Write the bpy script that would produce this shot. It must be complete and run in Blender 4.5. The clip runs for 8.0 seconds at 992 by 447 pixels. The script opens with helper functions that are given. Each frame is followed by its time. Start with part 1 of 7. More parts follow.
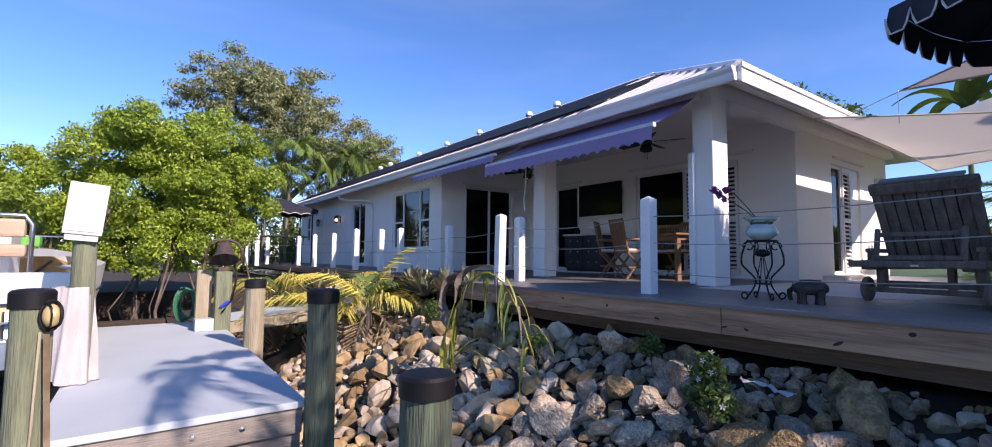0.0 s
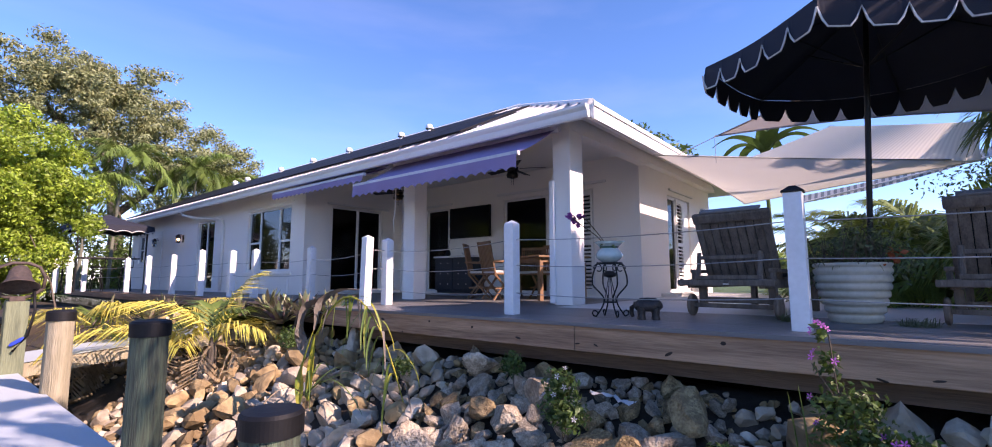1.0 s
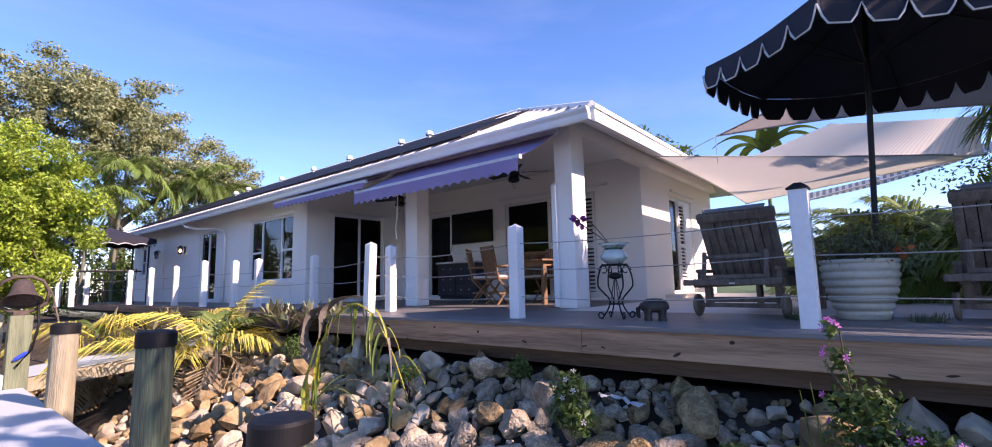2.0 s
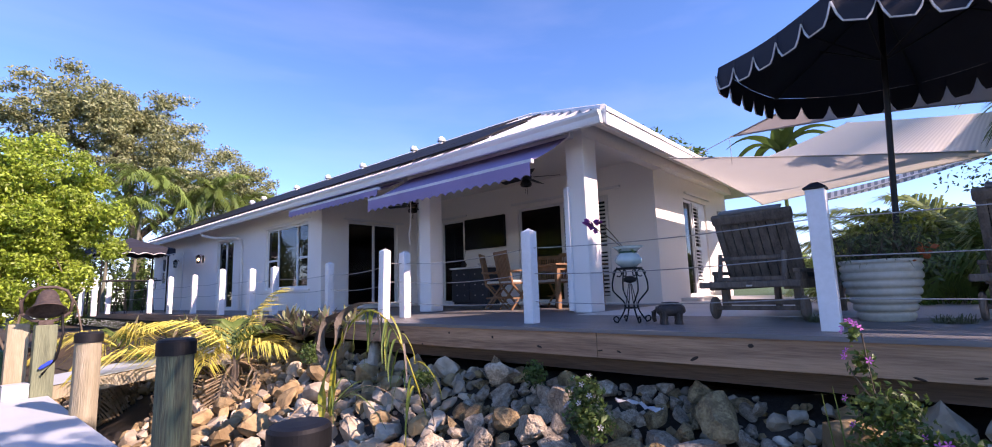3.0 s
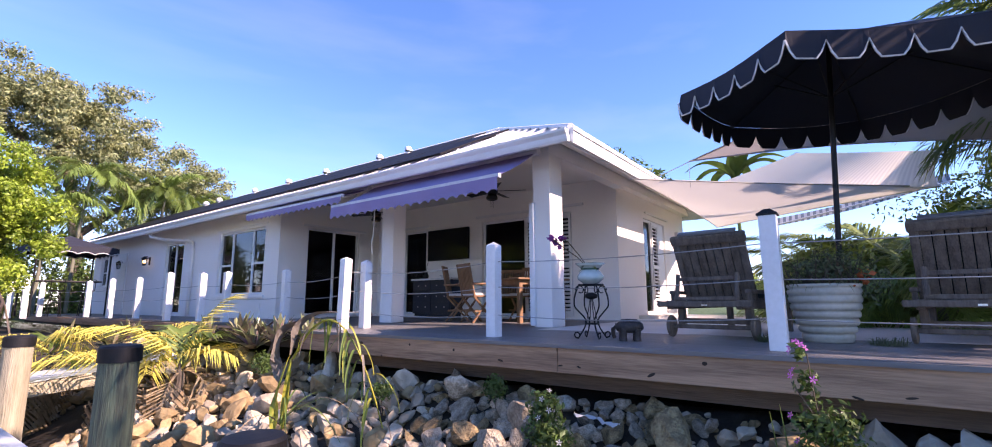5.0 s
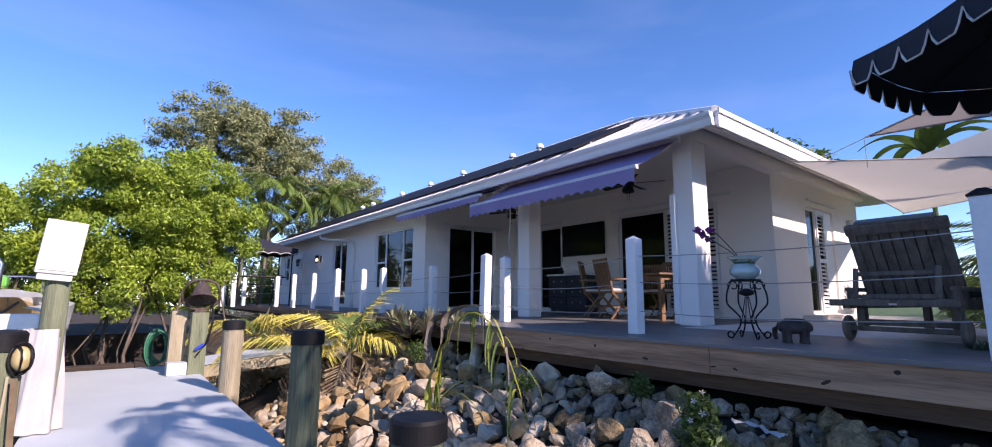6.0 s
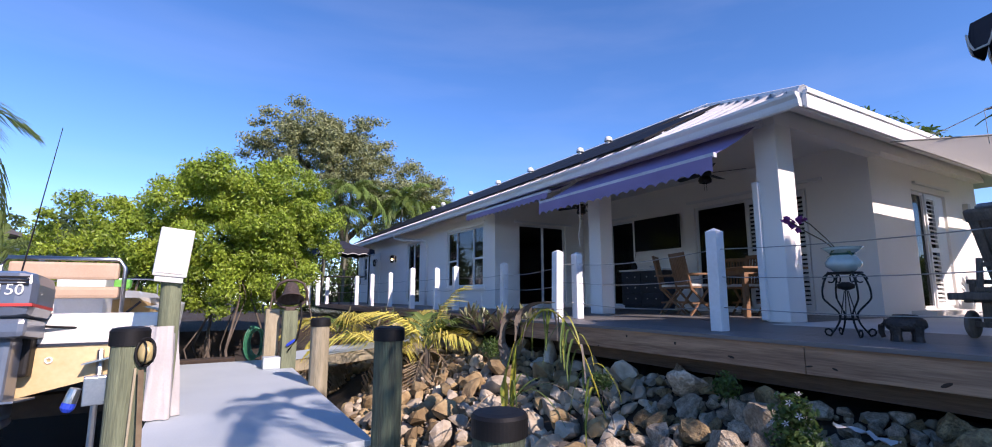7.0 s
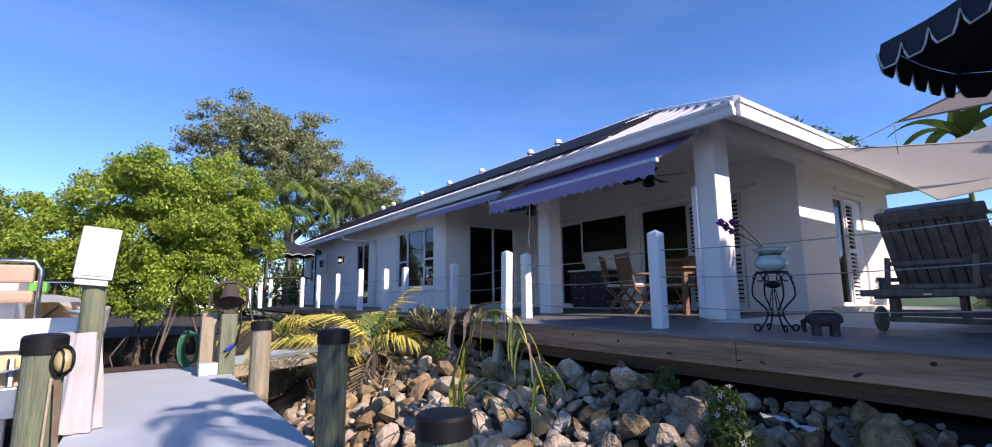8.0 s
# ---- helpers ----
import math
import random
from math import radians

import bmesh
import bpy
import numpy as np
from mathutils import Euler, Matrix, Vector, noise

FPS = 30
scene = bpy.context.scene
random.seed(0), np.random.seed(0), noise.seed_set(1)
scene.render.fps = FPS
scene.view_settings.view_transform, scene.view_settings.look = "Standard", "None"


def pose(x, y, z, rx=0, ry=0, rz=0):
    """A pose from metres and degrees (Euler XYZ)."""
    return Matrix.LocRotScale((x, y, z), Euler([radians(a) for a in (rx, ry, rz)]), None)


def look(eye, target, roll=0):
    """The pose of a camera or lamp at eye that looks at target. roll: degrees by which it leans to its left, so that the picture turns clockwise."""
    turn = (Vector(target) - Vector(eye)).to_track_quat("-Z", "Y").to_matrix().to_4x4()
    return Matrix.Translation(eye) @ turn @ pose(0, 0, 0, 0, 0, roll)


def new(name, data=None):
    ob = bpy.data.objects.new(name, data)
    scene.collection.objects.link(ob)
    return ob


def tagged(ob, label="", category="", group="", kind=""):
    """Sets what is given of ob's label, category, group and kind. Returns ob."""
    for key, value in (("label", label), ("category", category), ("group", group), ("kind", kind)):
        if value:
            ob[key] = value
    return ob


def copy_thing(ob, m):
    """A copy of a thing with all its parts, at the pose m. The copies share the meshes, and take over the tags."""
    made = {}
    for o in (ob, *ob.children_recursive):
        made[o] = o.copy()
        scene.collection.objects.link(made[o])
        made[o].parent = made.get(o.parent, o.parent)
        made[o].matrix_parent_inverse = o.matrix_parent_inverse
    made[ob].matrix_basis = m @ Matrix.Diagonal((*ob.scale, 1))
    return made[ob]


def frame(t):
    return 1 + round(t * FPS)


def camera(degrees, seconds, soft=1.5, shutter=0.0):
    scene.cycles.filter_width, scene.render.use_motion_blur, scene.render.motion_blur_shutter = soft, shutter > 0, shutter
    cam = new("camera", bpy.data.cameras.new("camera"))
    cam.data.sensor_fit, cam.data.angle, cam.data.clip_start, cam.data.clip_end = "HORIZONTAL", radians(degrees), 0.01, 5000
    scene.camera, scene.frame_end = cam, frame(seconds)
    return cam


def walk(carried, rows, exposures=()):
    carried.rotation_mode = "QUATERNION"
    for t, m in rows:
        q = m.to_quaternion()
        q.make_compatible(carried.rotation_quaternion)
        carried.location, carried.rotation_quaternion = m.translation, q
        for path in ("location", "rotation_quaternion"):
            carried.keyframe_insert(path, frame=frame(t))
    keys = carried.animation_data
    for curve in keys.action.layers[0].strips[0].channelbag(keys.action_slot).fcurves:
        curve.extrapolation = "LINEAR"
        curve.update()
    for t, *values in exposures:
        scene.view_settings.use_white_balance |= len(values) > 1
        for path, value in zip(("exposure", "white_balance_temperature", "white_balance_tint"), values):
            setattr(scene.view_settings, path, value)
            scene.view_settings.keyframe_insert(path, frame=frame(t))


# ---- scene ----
cam = camera(91.0, 8.0, soft=1.0)
PATH = [
    (0, (0.66, 0.098, 0.352), (1.832, 1.713, 0.487), 0.5),
    (0.5, (0.694, 0.064, 0.362), (2.161, 1.41, 0.553), 0.3),
    (1, (0.698, 0.049, 0.361), (2.239, 1.305, 0.586), -0.1),
    (2.5, (0.685, 0.09, 0.343), (2.208, 1.361, 0.598), -1.9),
    (3, (0.685, 0.08, 0.347), (2.187, 1.374, 0.616), -1.9),
    (3.5, (0.696, 0.045, 0.348), (2.335, 1.156, 0.627), -2.0),
    (4, (0.734, -0.005, 0.343), (2.549, 0.787, 0.627), -0.6),
    (4.5, (0.72, 0.011, 0.349), (2.527, 0.811, 0.654), -1.0),
    (5, (0.649, 0.088, 0.35), (2.24, 1.258, 0.667), -0.3),
    (5.2, (0.637, 0.11, 0.351), (2.118, 1.417, 0.664), -0.0),
    (6.5, (0.587, 0.13, 0.337), (1.693, 1.77, 0.63), 0.2),
    (7, (0.581, 0.147, 0.339), (1.574, 1.859, 0.627), -0.1),
    (7.5, (0.59, 0.132, 0.34), (1.603, 1.832, 0.63), -0.4),
    (8, (0.597, 0.118, 0.339), (1.755, 1.723, 0.628), -0.6),
]
EXPOSURES = [(0, 0.98, 6900, 32), (0.5, 1.18, 7100, 36), (1, 1.40, 7350, 41), (2.5, 1.45, 7400, 41), (3.5, 1.47, 7400, 43), (4, 1.62, 7450, 45), (4.5, 1.65, 7450, 45), (5, 1.70, 7450, 42), (5.2, 1.58, 7300, 41), (6.3, 0.96, 6800, 31), (7, 0.90, 6700, 30), (8, 0.90, 6700, 30)]
walk(cam, [(t, look(eye, target, roll)) for t, eye, target, roll in PATH], EXPOSURES)

# ---- world and sun ----
SUN = Vector((0.19, -0.80, 0.535)).normalized()
world = bpy.data.worlds.new("world")
scene.world = world
world.use_nodes = True
wn = world.node_tree.nodes
wl = world.node_tree.links
sky = wn.new("ShaderNodeTexSky")
sky.sky_type = "NISHITA"
sky.sun_disc = False
sky.sun_elevation = math.asin(SUN.z)
sky.sun_rotation = math.atan2(SUN.x, SUN.y)
sky.air_density = 1.0
sky.dust_density = 0.0
sky.ozone_density = 4.0
sky.altitude = 2500
wn["Background"].inputs["Strength"].default_value = 0.15
# thin high cloud, drawn out in streaks
wco = wn.new("ShaderNodeTexCoord")
wmp = wn.new("ShaderNodeMapping")
wmp.inputs["Rotation"].default_value = (0.25, 0.1, 0.55)
wmp.inputs["Scale"].default_value = (0.8, 2.2, 7.0)
wnz = wn.new("ShaderNodeTexNoise")
wnz.inputs["Scale"].default_value = 1.3
wnz.inputs["Detail"].default_value = 7
wmr = wn.new("ShaderNodeMapRange")
wmr.inputs["From Min"].default_value = 0.52
wmr.inputs["From Max"].default_value = 0.80
wmr.inputs["To Max"].default_value = 0.06
wmx = wn.new("ShaderNodeMix")
wmx.data_type = "RGBA"
wmx.inputs[7].default_value = (4.5, 4.9, 5.6, 1)
wl.new(wco.outputs["Generated"], wmp.inputs["Vector"])
wl.new(wmp.outputs[0], wnz.inputs["Vector"])
wl.new(wnz.outputs["Fac"], wmr.inputs["Value"])
wl.new(wmr.outputs[0], wmx.inputs[0])
whs = wn.new("ShaderNodeHueSaturation")
whs.inputs["Saturation"].default_value = 1.18
whs.inputs["Value"].default_value = 0.92
wl.new(sky.outputs[0], whs.inputs["Color"])
wl.new(whs.outputs[0], wmx.inputs[6])
wl.new(wmx.outputs[2], wn["Background"].inputs["Color"])
sun = new("sun", bpy.data.lights.new("sun", "SUN"))
sun.data.energy = 3.7
sun.data.angle = radians(0.53)
sun.data.color = (1.0, 0.93, 0.82)
sun.matrix_world = look(SUN * 50, (0, 0, 0))


# ---- materials ----
def mat(name, color, rough=0.6, metal=0.0, color2=None, scale=3.0, fine=40.0, bump=0.1, spread=0.35, stretch=(1, 1, 1),
        transmit=0.0, translucent=0.0, random_tint=0.0, island=False, coat=0.0, specular=0.5, relief=0.01, low=0.55, high=1.1, bands=0.0):
    m = bpy.data.materials.new(name)
    m.use_nodes = True
    n, l = m.node_tree.nodes, m.node_tree.links
    p = n["Principled BSDF"]
    p.inputs["Roughness"].default_value = rough
    p.inputs["Metallic"].default_value = metal
    p.inputs["Transmission Weight"].default_value = transmit
    p.inputs["Coat Weight"].default_value = coat
    p.inputs["Specular IOR Level"].default_value = specular
    c2 = color2 or tuple(c * (1 - spread) for c in color)
    co = n.new("ShaderNodeTexCoord")
    mp = n.new("ShaderNodeMapping")
    mp.inputs["Scale"].default_value = stretch
    l.new(co.outputs["Object"], mp.inputs["Vector"])
    a = n.new("ShaderNodeTexNoise")
    a.inputs["Scale"].default_value = scale
    a.inputs["Detail"].default_value = 5
    b = n.new("ShaderNodeTexNoise")
    b.inputs["Scale"].default_value = fine
    b.inputs["Detail"].default_value = 4
    l.new(mp.outputs[0], a.inputs["Vector"])
    l.new(mp.outputs[0], b.inputs["Vector"])
    add = n.new("ShaderNodeMath")
    add.operation = "MULTIPLY_ADD"
    l.new(b.outputs["Fac"], add.inputs[0])
    add.inputs[1].default_value = 0.6
    l.new(a.outputs["Fac"], add.inputs[2])
    ramp = n.new("ShaderNodeMapRange")
    ramp.inputs["From Min"].default_value = low
    ramp.inputs["From Max"].default_value = high
    l.new(add.outputs[0], ramp.inputs["Value"])
    mix = n.new("ShaderNodeMix")
    mix.data_type = "RGBA"
    mix.inputs[6].default_value = (*c2, 1)
    mix.inputs[7].default_value = (*color, 1)
    l.new(ramp.outputs[0], mix.inputs[0])
    out = mix.outputs[2]
    if bands:
        wv = n.new("ShaderNodeTexWave")
        wv.bands_direction = "X"
        wv.inputs["Scale"].default_value = bands
        l.new(mp.outputs[0], wv.inputs["Vector"])
        dk = n.new("ShaderNodeMix")
        dk.data_type = "RGBA"
        dk.blend_type = "MULTIPLY"
        dk.inputs[7].default_value = (0.86, 0.86, 0.87, 1)
        l.new(wv.outputs["Fac"], dk.inputs[0])
        l.new(out, dk.inputs[6])
        out = dk.outputs[2]
    if random_tint:
        hs = n.new("ShaderNodeHueSaturation")
        src = n.new("ShaderNodeNewGeometry") if island else n.new("ShaderNodeObjectInfo")
        r = n.new("ShaderNodeMapRange")
        l.new(src.outputs["Random Per Island" if island else "Random"], r.inputs["Value"])
        r.inputs["To Min"].default_value = 1 - random_tint
        r.inputs["To Max"].default_value = 1 + random_tint
        l.new(r.outputs[0], hs.inputs["Value"])
        l.new(out, hs.inputs["Color"])
        out = hs.outputs[0]
    l.new(out, p.inputs["Base Color"])
    if bump:
        bp = n.new("ShaderNodeBump")
        bp.inputs["Strength"].default_value = min(1.0, bump * 2)
        bp.inputs["Distance"].default_value = relief
        l.new(b.outputs["Fac"], bp.inputs["Height"])
        l.new(bp.outputs[0], p.inputs["Normal"])
    if translucent:
        tr = n.new("ShaderNodeBsdfTranslucent")
        l.new(out, tr.inputs["Color"])
        ms = n.new("ShaderNodeMixShader")
        ms.inputs[0].default_value = translucent
        l.new(p.outputs[0], ms.inputs[1])
        l.new(tr.outputs[0], ms.inputs[2])
        l.new(ms.outputs[0], n["Material Output"].inputs["Surface"])
    return m


def glass_mat(name, tint, rough=0.0):
    """Dark window glass: a mirror-like coat over a see-through dark body."""
    m = bpy.data.materials.new(name)
    m.use_nodes = True
    p = m.node_tree.nodes["Principled BSDF"]
    p.inputs["Base Color"].default_value = (*tint, 1)
    p.inputs["Roughness"].default_value = rough
    p.inputs["Transmission Weight"].default_value = 1.0
    p.inputs["IOR"].default_value = 1.3
    return m


STUCCO = mat("stucco", (0.88, 0.85, 0.80), 0.85, color2=(0.83, 0.79, 0.74), scale=0.8, fine=120, bump=0.12)
CEILING = mat("ceiling_paint", (0.86, 0.83, 0.78), 0.8, color2=(0.80, 0.77, 0.72), scale=0.6, fine=60, bump=0.04)
WHITE = mat("white_paint", (0.80, 0.80, 0.79), 0.45, color2=(0.70, 0.70, 0.68), scale=1.5, fine=50, bump=0.03)
POSTWHITE = mat("post_paint", (0.82, 0.83, 0.84), 0.4, color2=(0.70, 0.71, 0.70), scale=2.5, fine=30, bump=0.05)
ROOFMETAL = mat("roof_metal", (0.62, 0.63, 0.64), 0.35, metal=0.4, color2=(0.5, 0.5, 0.5), scale=1, fine=20, bump=0.03)
SOLAR = mat("solar_black", (0.010, 0.010, 0.012), 0.6, specular=0.15, spread=0.3, scale=2, fine=30, bump=0.02)
DECK = mat("deck_composite", (0.19, 0.185, 0.18), 0.5, color2=(0.125, 0.12, 0.117), scale=2, fine=60, bump=0.12, stretch=(4, 0.5, 1), random_tint=0.12)
PATIO = mat("patio_concrete", (0.62, 0.60, 0.57), 0.75, color2=(0.52, 0.50, 0.47), scale=1.2, fine=70, bump=0.08)
FASCIA = mat("treated_wood", (0.48, 0.29, 0.175), 0.75, color2=(0.22, 0.12, 0.07), low=0.62, high=1.02, scale=1.6, fine=14, bump=0.25, stretch=(6, 0.35, 6))
# Rim wood darkened: the shade under the rim is put into the colour.
SHADEBEAM = mat("shaded_beam", (0.20, 0.125, 0.08), 0.8, color2=(0.085, 0.05, 0.032), scale=2, fine=16, bump=0.25, stretch=(6, 0.35, 6))
# Near black: holds the darkness below the deck in the joist colour itself.
JOIST = mat("shaded_joist", (0.065, 0.043, 0.028), 0.85, color2=(0.028, 0.019, 0.013), scale=2, fine=18, bump=0.3, stretch=(6, 0.35, 6))
DOCKTOP = mat("dock_coating", (0.48, 0.535, 0.55), 0.7, color2=(0.40, 0.455, 0.475), scale=1.2, fine=60, bump=0.06)
DOCKWOOD = mat("dock_wood", (0.30, 0.27, 0.23), 0.8, color2=(0.18, 0.155, 0.13), scale=2.5, fine=20, bump=0.3, stretch=(0.5, 6, 6))
PILING = mat("weathered_piling", (0.22, 0.25, 0.15), 0.85, color2=(0.10, 0.115, 0.07), scale=3, fine=22, bump=0.4, stretch=(5, 5, 0.45))
PILING_DARK = mat("dark_piling", (0.13, 0.175, 0.105), 0.85, color2=(0.03, 0.03, 0.026), scale=4, fine=20, bump=0.5, stretch=(6, 6, 0.35))
PILING_PALE = mat("pale_piling", (0.42, 0.36, 0.25), 0.85, color2=(0.24, 0.21, 0.13), scale=3, fine=22, bump=0.4, stretch=(5, 5, 0.45))
BLACKCAP = mat("black_plastic", (0.010, 0.010, 0.011), 0.55, specular=0.25, spread=0.4, scale=4, fine=60, bump=0.04)
IRON = mat("black_iron", (0.015, 0.014, 0.014), 0.45, metal=0.5, spread=0.4, scale=6, fine=60, bump=0.1)
ROCK = mat("limestone", (0.56, 0.48, 0.36), 0.9, color2=(0.27, 0.215, 0.15), scale=2.2, fine=9, bump=0.9, relief=0.03, low=0.62, high=1.0, random_tint=0.3)
ROCK_TAN = mat("tan_limestone", (0.44, 0.32, 0.16), 0.9, color2=(0.20, 0.135, 0.065), scale=2.2, fine=9, bump=0.9, relief=0.03, low=0.66, high=1.02, random_tint=0.3)
SOIL = mat("dark_soil", (0.06, 0.045, 0.032), 0.95, color2=(0.025, 0.02, 0.015), scale=4, fine=40, bump=0.8)
LAWN = mat("lawn", (0.075, 0.13, 0.03), 0.9, color2=(0.035, 0.07, 0.015), scale=3, fine=90, bump=0.8)
WATER = mat("canal_water", (0.02, 0.03, 0.03), 0.04, color2=(0.012, 0.02, 0.02), scale=1.0, fine=6, bump=0.15)
AWNING = mat("purple_canvas", (0.30, 0.235, 0.42), 0.8, color2=(0.25, 0.195, 0.36), scale=1.5, fine=200, bump=0.05, translucent=0.08)
NAVY = mat("black_canvas", (0.018, 0.020, 0.032), 0.85, color2=(0.012, 0.013, 0.022), scale=2, fine=200, bump=0.05)
PIPING = mat("white_piping", (0.75, 0.75, 0.73), 0.7, scale=5, fine=60, bump=0.03)
GLASS = mat("dark_glass", (0.012, 0.014, 0.016), 0.02, spread=0.2, bump=0.0, specular=0.6)
TEAK = mat("teak", (0.27, 0.14, 0.065), 0.6, color2=(0.16, 0.08, 0.035), scale=3, fine=25, bump=0.2, stretch=(4, 4, 0.8))
OLDTEAK = mat("weathered_dark_teak", (0.22, 0.165, 0.125), 0.8, color2=(0.085, 0.062, 0.047), scale=4, fine=25, bump=0.35, stretch=(4, 4, 0.7))
LEAF_SHRUB = mat("shrub_leaf", (0.36, 0.46, 0.05), 0.45, color2=(0.17, 0.27, 0.03), scale=1.2, fine=12, bump=0, translucent=0.35, random_tint=0.45, island=True)
LEAF_OAK = mat("oak_leaf", (0.29, 0.31, 0.14), 0.5, color2=(0.17, 0.20, 0.085), scale=0.6, fine=8, bump=0, translucent=0.25, random_tint=0.45, island=True)
LEAF_DARK = mat("dark_leaf", (0.11, 0.165, 0.045), 0.5, color2=(0.06, 0.10, 0.028), scale=1, fine=10, bump=0, translucent=0.35, random_tint=0.4, island=True)
PALM = mat("palm_leaf", (0.27, 0.35, 0.10), 0.35, color2=(0.14, 0.20, 0.05), scale=2, fine=20, bump=0, translucent=0.55, random_tint=0.3)
PALM_SUN = mat("sunlit_palm_leaf", (0.22, 0.31, 0.07), 0.45, color2=(0.11, 0.18, 0.035), scale=2, fine=20, bump=0, translucent=0.3, random_tint=0.3)
PALM_YELLOW = mat("yellowing_palm_leaf", (0.80, 0.64, 0.14), 0.5, color2=(0.50, 0.50, 0.09), scale=3, fine=20, bump=0, translucent=0.3, random_tint=0.3)
DRYLEAF = mat("dry_leaf", (0.40, 0.30, 0.18), 0.8, color2=(0.16, 0.11, 0.06), scale=4, fine=20, bump=0, translucent=0.15, random_tint=0.3)
BARK = mat("bark", (0.15, 0.12, 0.09), 0.9, color2=(0.07, 0.055, 0.04), scale=4, fine=20, bump=0.7, stretch=(3, 3, 0.6))
PALMBARK = mat("palm_trunk", (0.20, 0.19, 0.14), 0.8, color2=(0.10, 0.11, 0.07), scale=1.5, fine=12, bump=0.3, stretch=(1, 1, 5))


# ---- mesh helpers ----
def link(name, bm, material, parent=None, label="", smooth=False):
    me = bpy.data.meshes.new(name)
    bm.normal_update()
    bm.to_mesh(me)
    bm.free()
    if smooth:
        me.polygons.foreach_set("use_smooth", [True] * len(me.polygons))
    if material:
        me.materials.append(material)
    ob = new(name, me)
    if parent:
        ob.parent = parent
    if label:
        ob["label"] = label
    return ob


def part(name, bm, material, parent, label="", smooth=False):
    return link(name, bm, material, parent, label, smooth)


def thing(name, label, category, m=None, group="", kind=""):
    ob = new(name)
    if m is not None:
        ob.matrix_world = m
    return tagged(ob, label, category, group, kind)


def np_mesh(name, verts, faces, material, parent=None, smooth=False, label=""):
    me = bpy.data.meshes.new(name)
    me.from_pydata(np.asarray(verts, float).tolist(), [], faces if isinstance(faces, list) else faces.tolist())
    me.materials.append(material)
    if smooth:
        me.polygons.foreach_set("use_smooth", [True] * len(me.polygons))
    ob = new(name, me)
    if parent:
        ob.parent = parent
    if label:
        ob["label"] = label
    return ob


def box(x0, x1, y0, y1, z0, z1, bevel=0.0, bm=None, m=None):
    """An axis-parallel box, bevelled, moved by m."""
    b = bmesh.new()
    bmesh.ops.create_cube(b, size=1)
    bmesh.ops.scale(b, vec=(x1 - x0, y1 - y0, z1 - z0), verts=b.verts)
    bmesh.ops.translate(b, vec=((x0 + x1) / 2, (y0 + y1) / 2, (z0 + z1) / 2), verts=b.verts)
    if bevel:
        bmesh.ops.bevel(b, geom=b.edges[:], offset=bevel, segments=2, affect="EDGES", profile=0.6)
    if m is not None:
        bmesh.ops.transform(b, matrix=m, verts=b.verts)
    if bm is None:
        return b
    me = bpy.data.meshes.new("tmp")
    b.to_mesh(me)
    b.free()
    bm.from_mesh(me)
    bpy.data.meshes.remove(me)
    return bm


def lathe(profile, segments=24, bm=None, m=None, closed=False):
    """A surface turned round the z axis from (radius, height) pairs."""
    b = bm or bmesh.new()
    rings = []
    m = m or Matrix.Identity(4)
    for r, z in profile:
        rings.append([b.verts.new(m @ Vector((r * math.cos(a), r * math.sin(a), z)))
                      for a in (2 * math.pi * i / segments for i in range(segments))])
    for lo, hi in zip(rings, rings[1:]):
        for i in range(segments):
            j = (i + 1) % segments
            b.faces.new((lo[i], lo[j], hi[j], hi[i]))
    if closed:
        b.faces.new(rings[0][::-1])
        b.faces.new(rings[-1])
    return b


def tube(points, radius, sides=8, bm=None, taper=1.0):
    """A round rod along a line of points; radius shrinks to radius * taper."""
    b = bm or bmesh.new()
    pts = [Vector(p) for p in points]
    rings = []
    n = len(pts)
    ref = Vector((0.31, 0.17, 0.93))
    for i, p in enumerate(pts):
        d = (pts[min(i + 1, n - 1)] - pts[max(i - 1, 0)]).normalized()
        u = d.cross(ref if abs(d.dot(ref)) < 0.95 else Vector((1, 0, 0))).normalized()
        v = d.cross(u)
        r = radius * (1 + (taper - 1) * i / max(1, n - 1))
        rings.append([b.verts.new(p + (u * math.cos(a) + v * math.sin(a)) * r)
                      for a in (2 * math.pi * k / sides for k in range(sides))])
    for lo, hi in zip(rings, rings[1:]):
        for k in range(sides):
            j = (k + 1) % sides
            b.faces.new((lo[k], lo[j], hi[j], hi[k]))
    b.faces.new(rings[0][::-1])
    b.faces.new(rings[-1])
    return b


def sheet(rows):
    """A sheet of quads through rows of points."""
    b = bmesh.new()
    vs = [[b.verts.new(p) for p in row] for row in rows]
    for r0, r1 in zip(vs, vs[1:]):
        for i in range(len(r0) - 1):
            b.faces.new((r0[i], r0[i + 1], r1[i + 1], r1[i]))
    return b


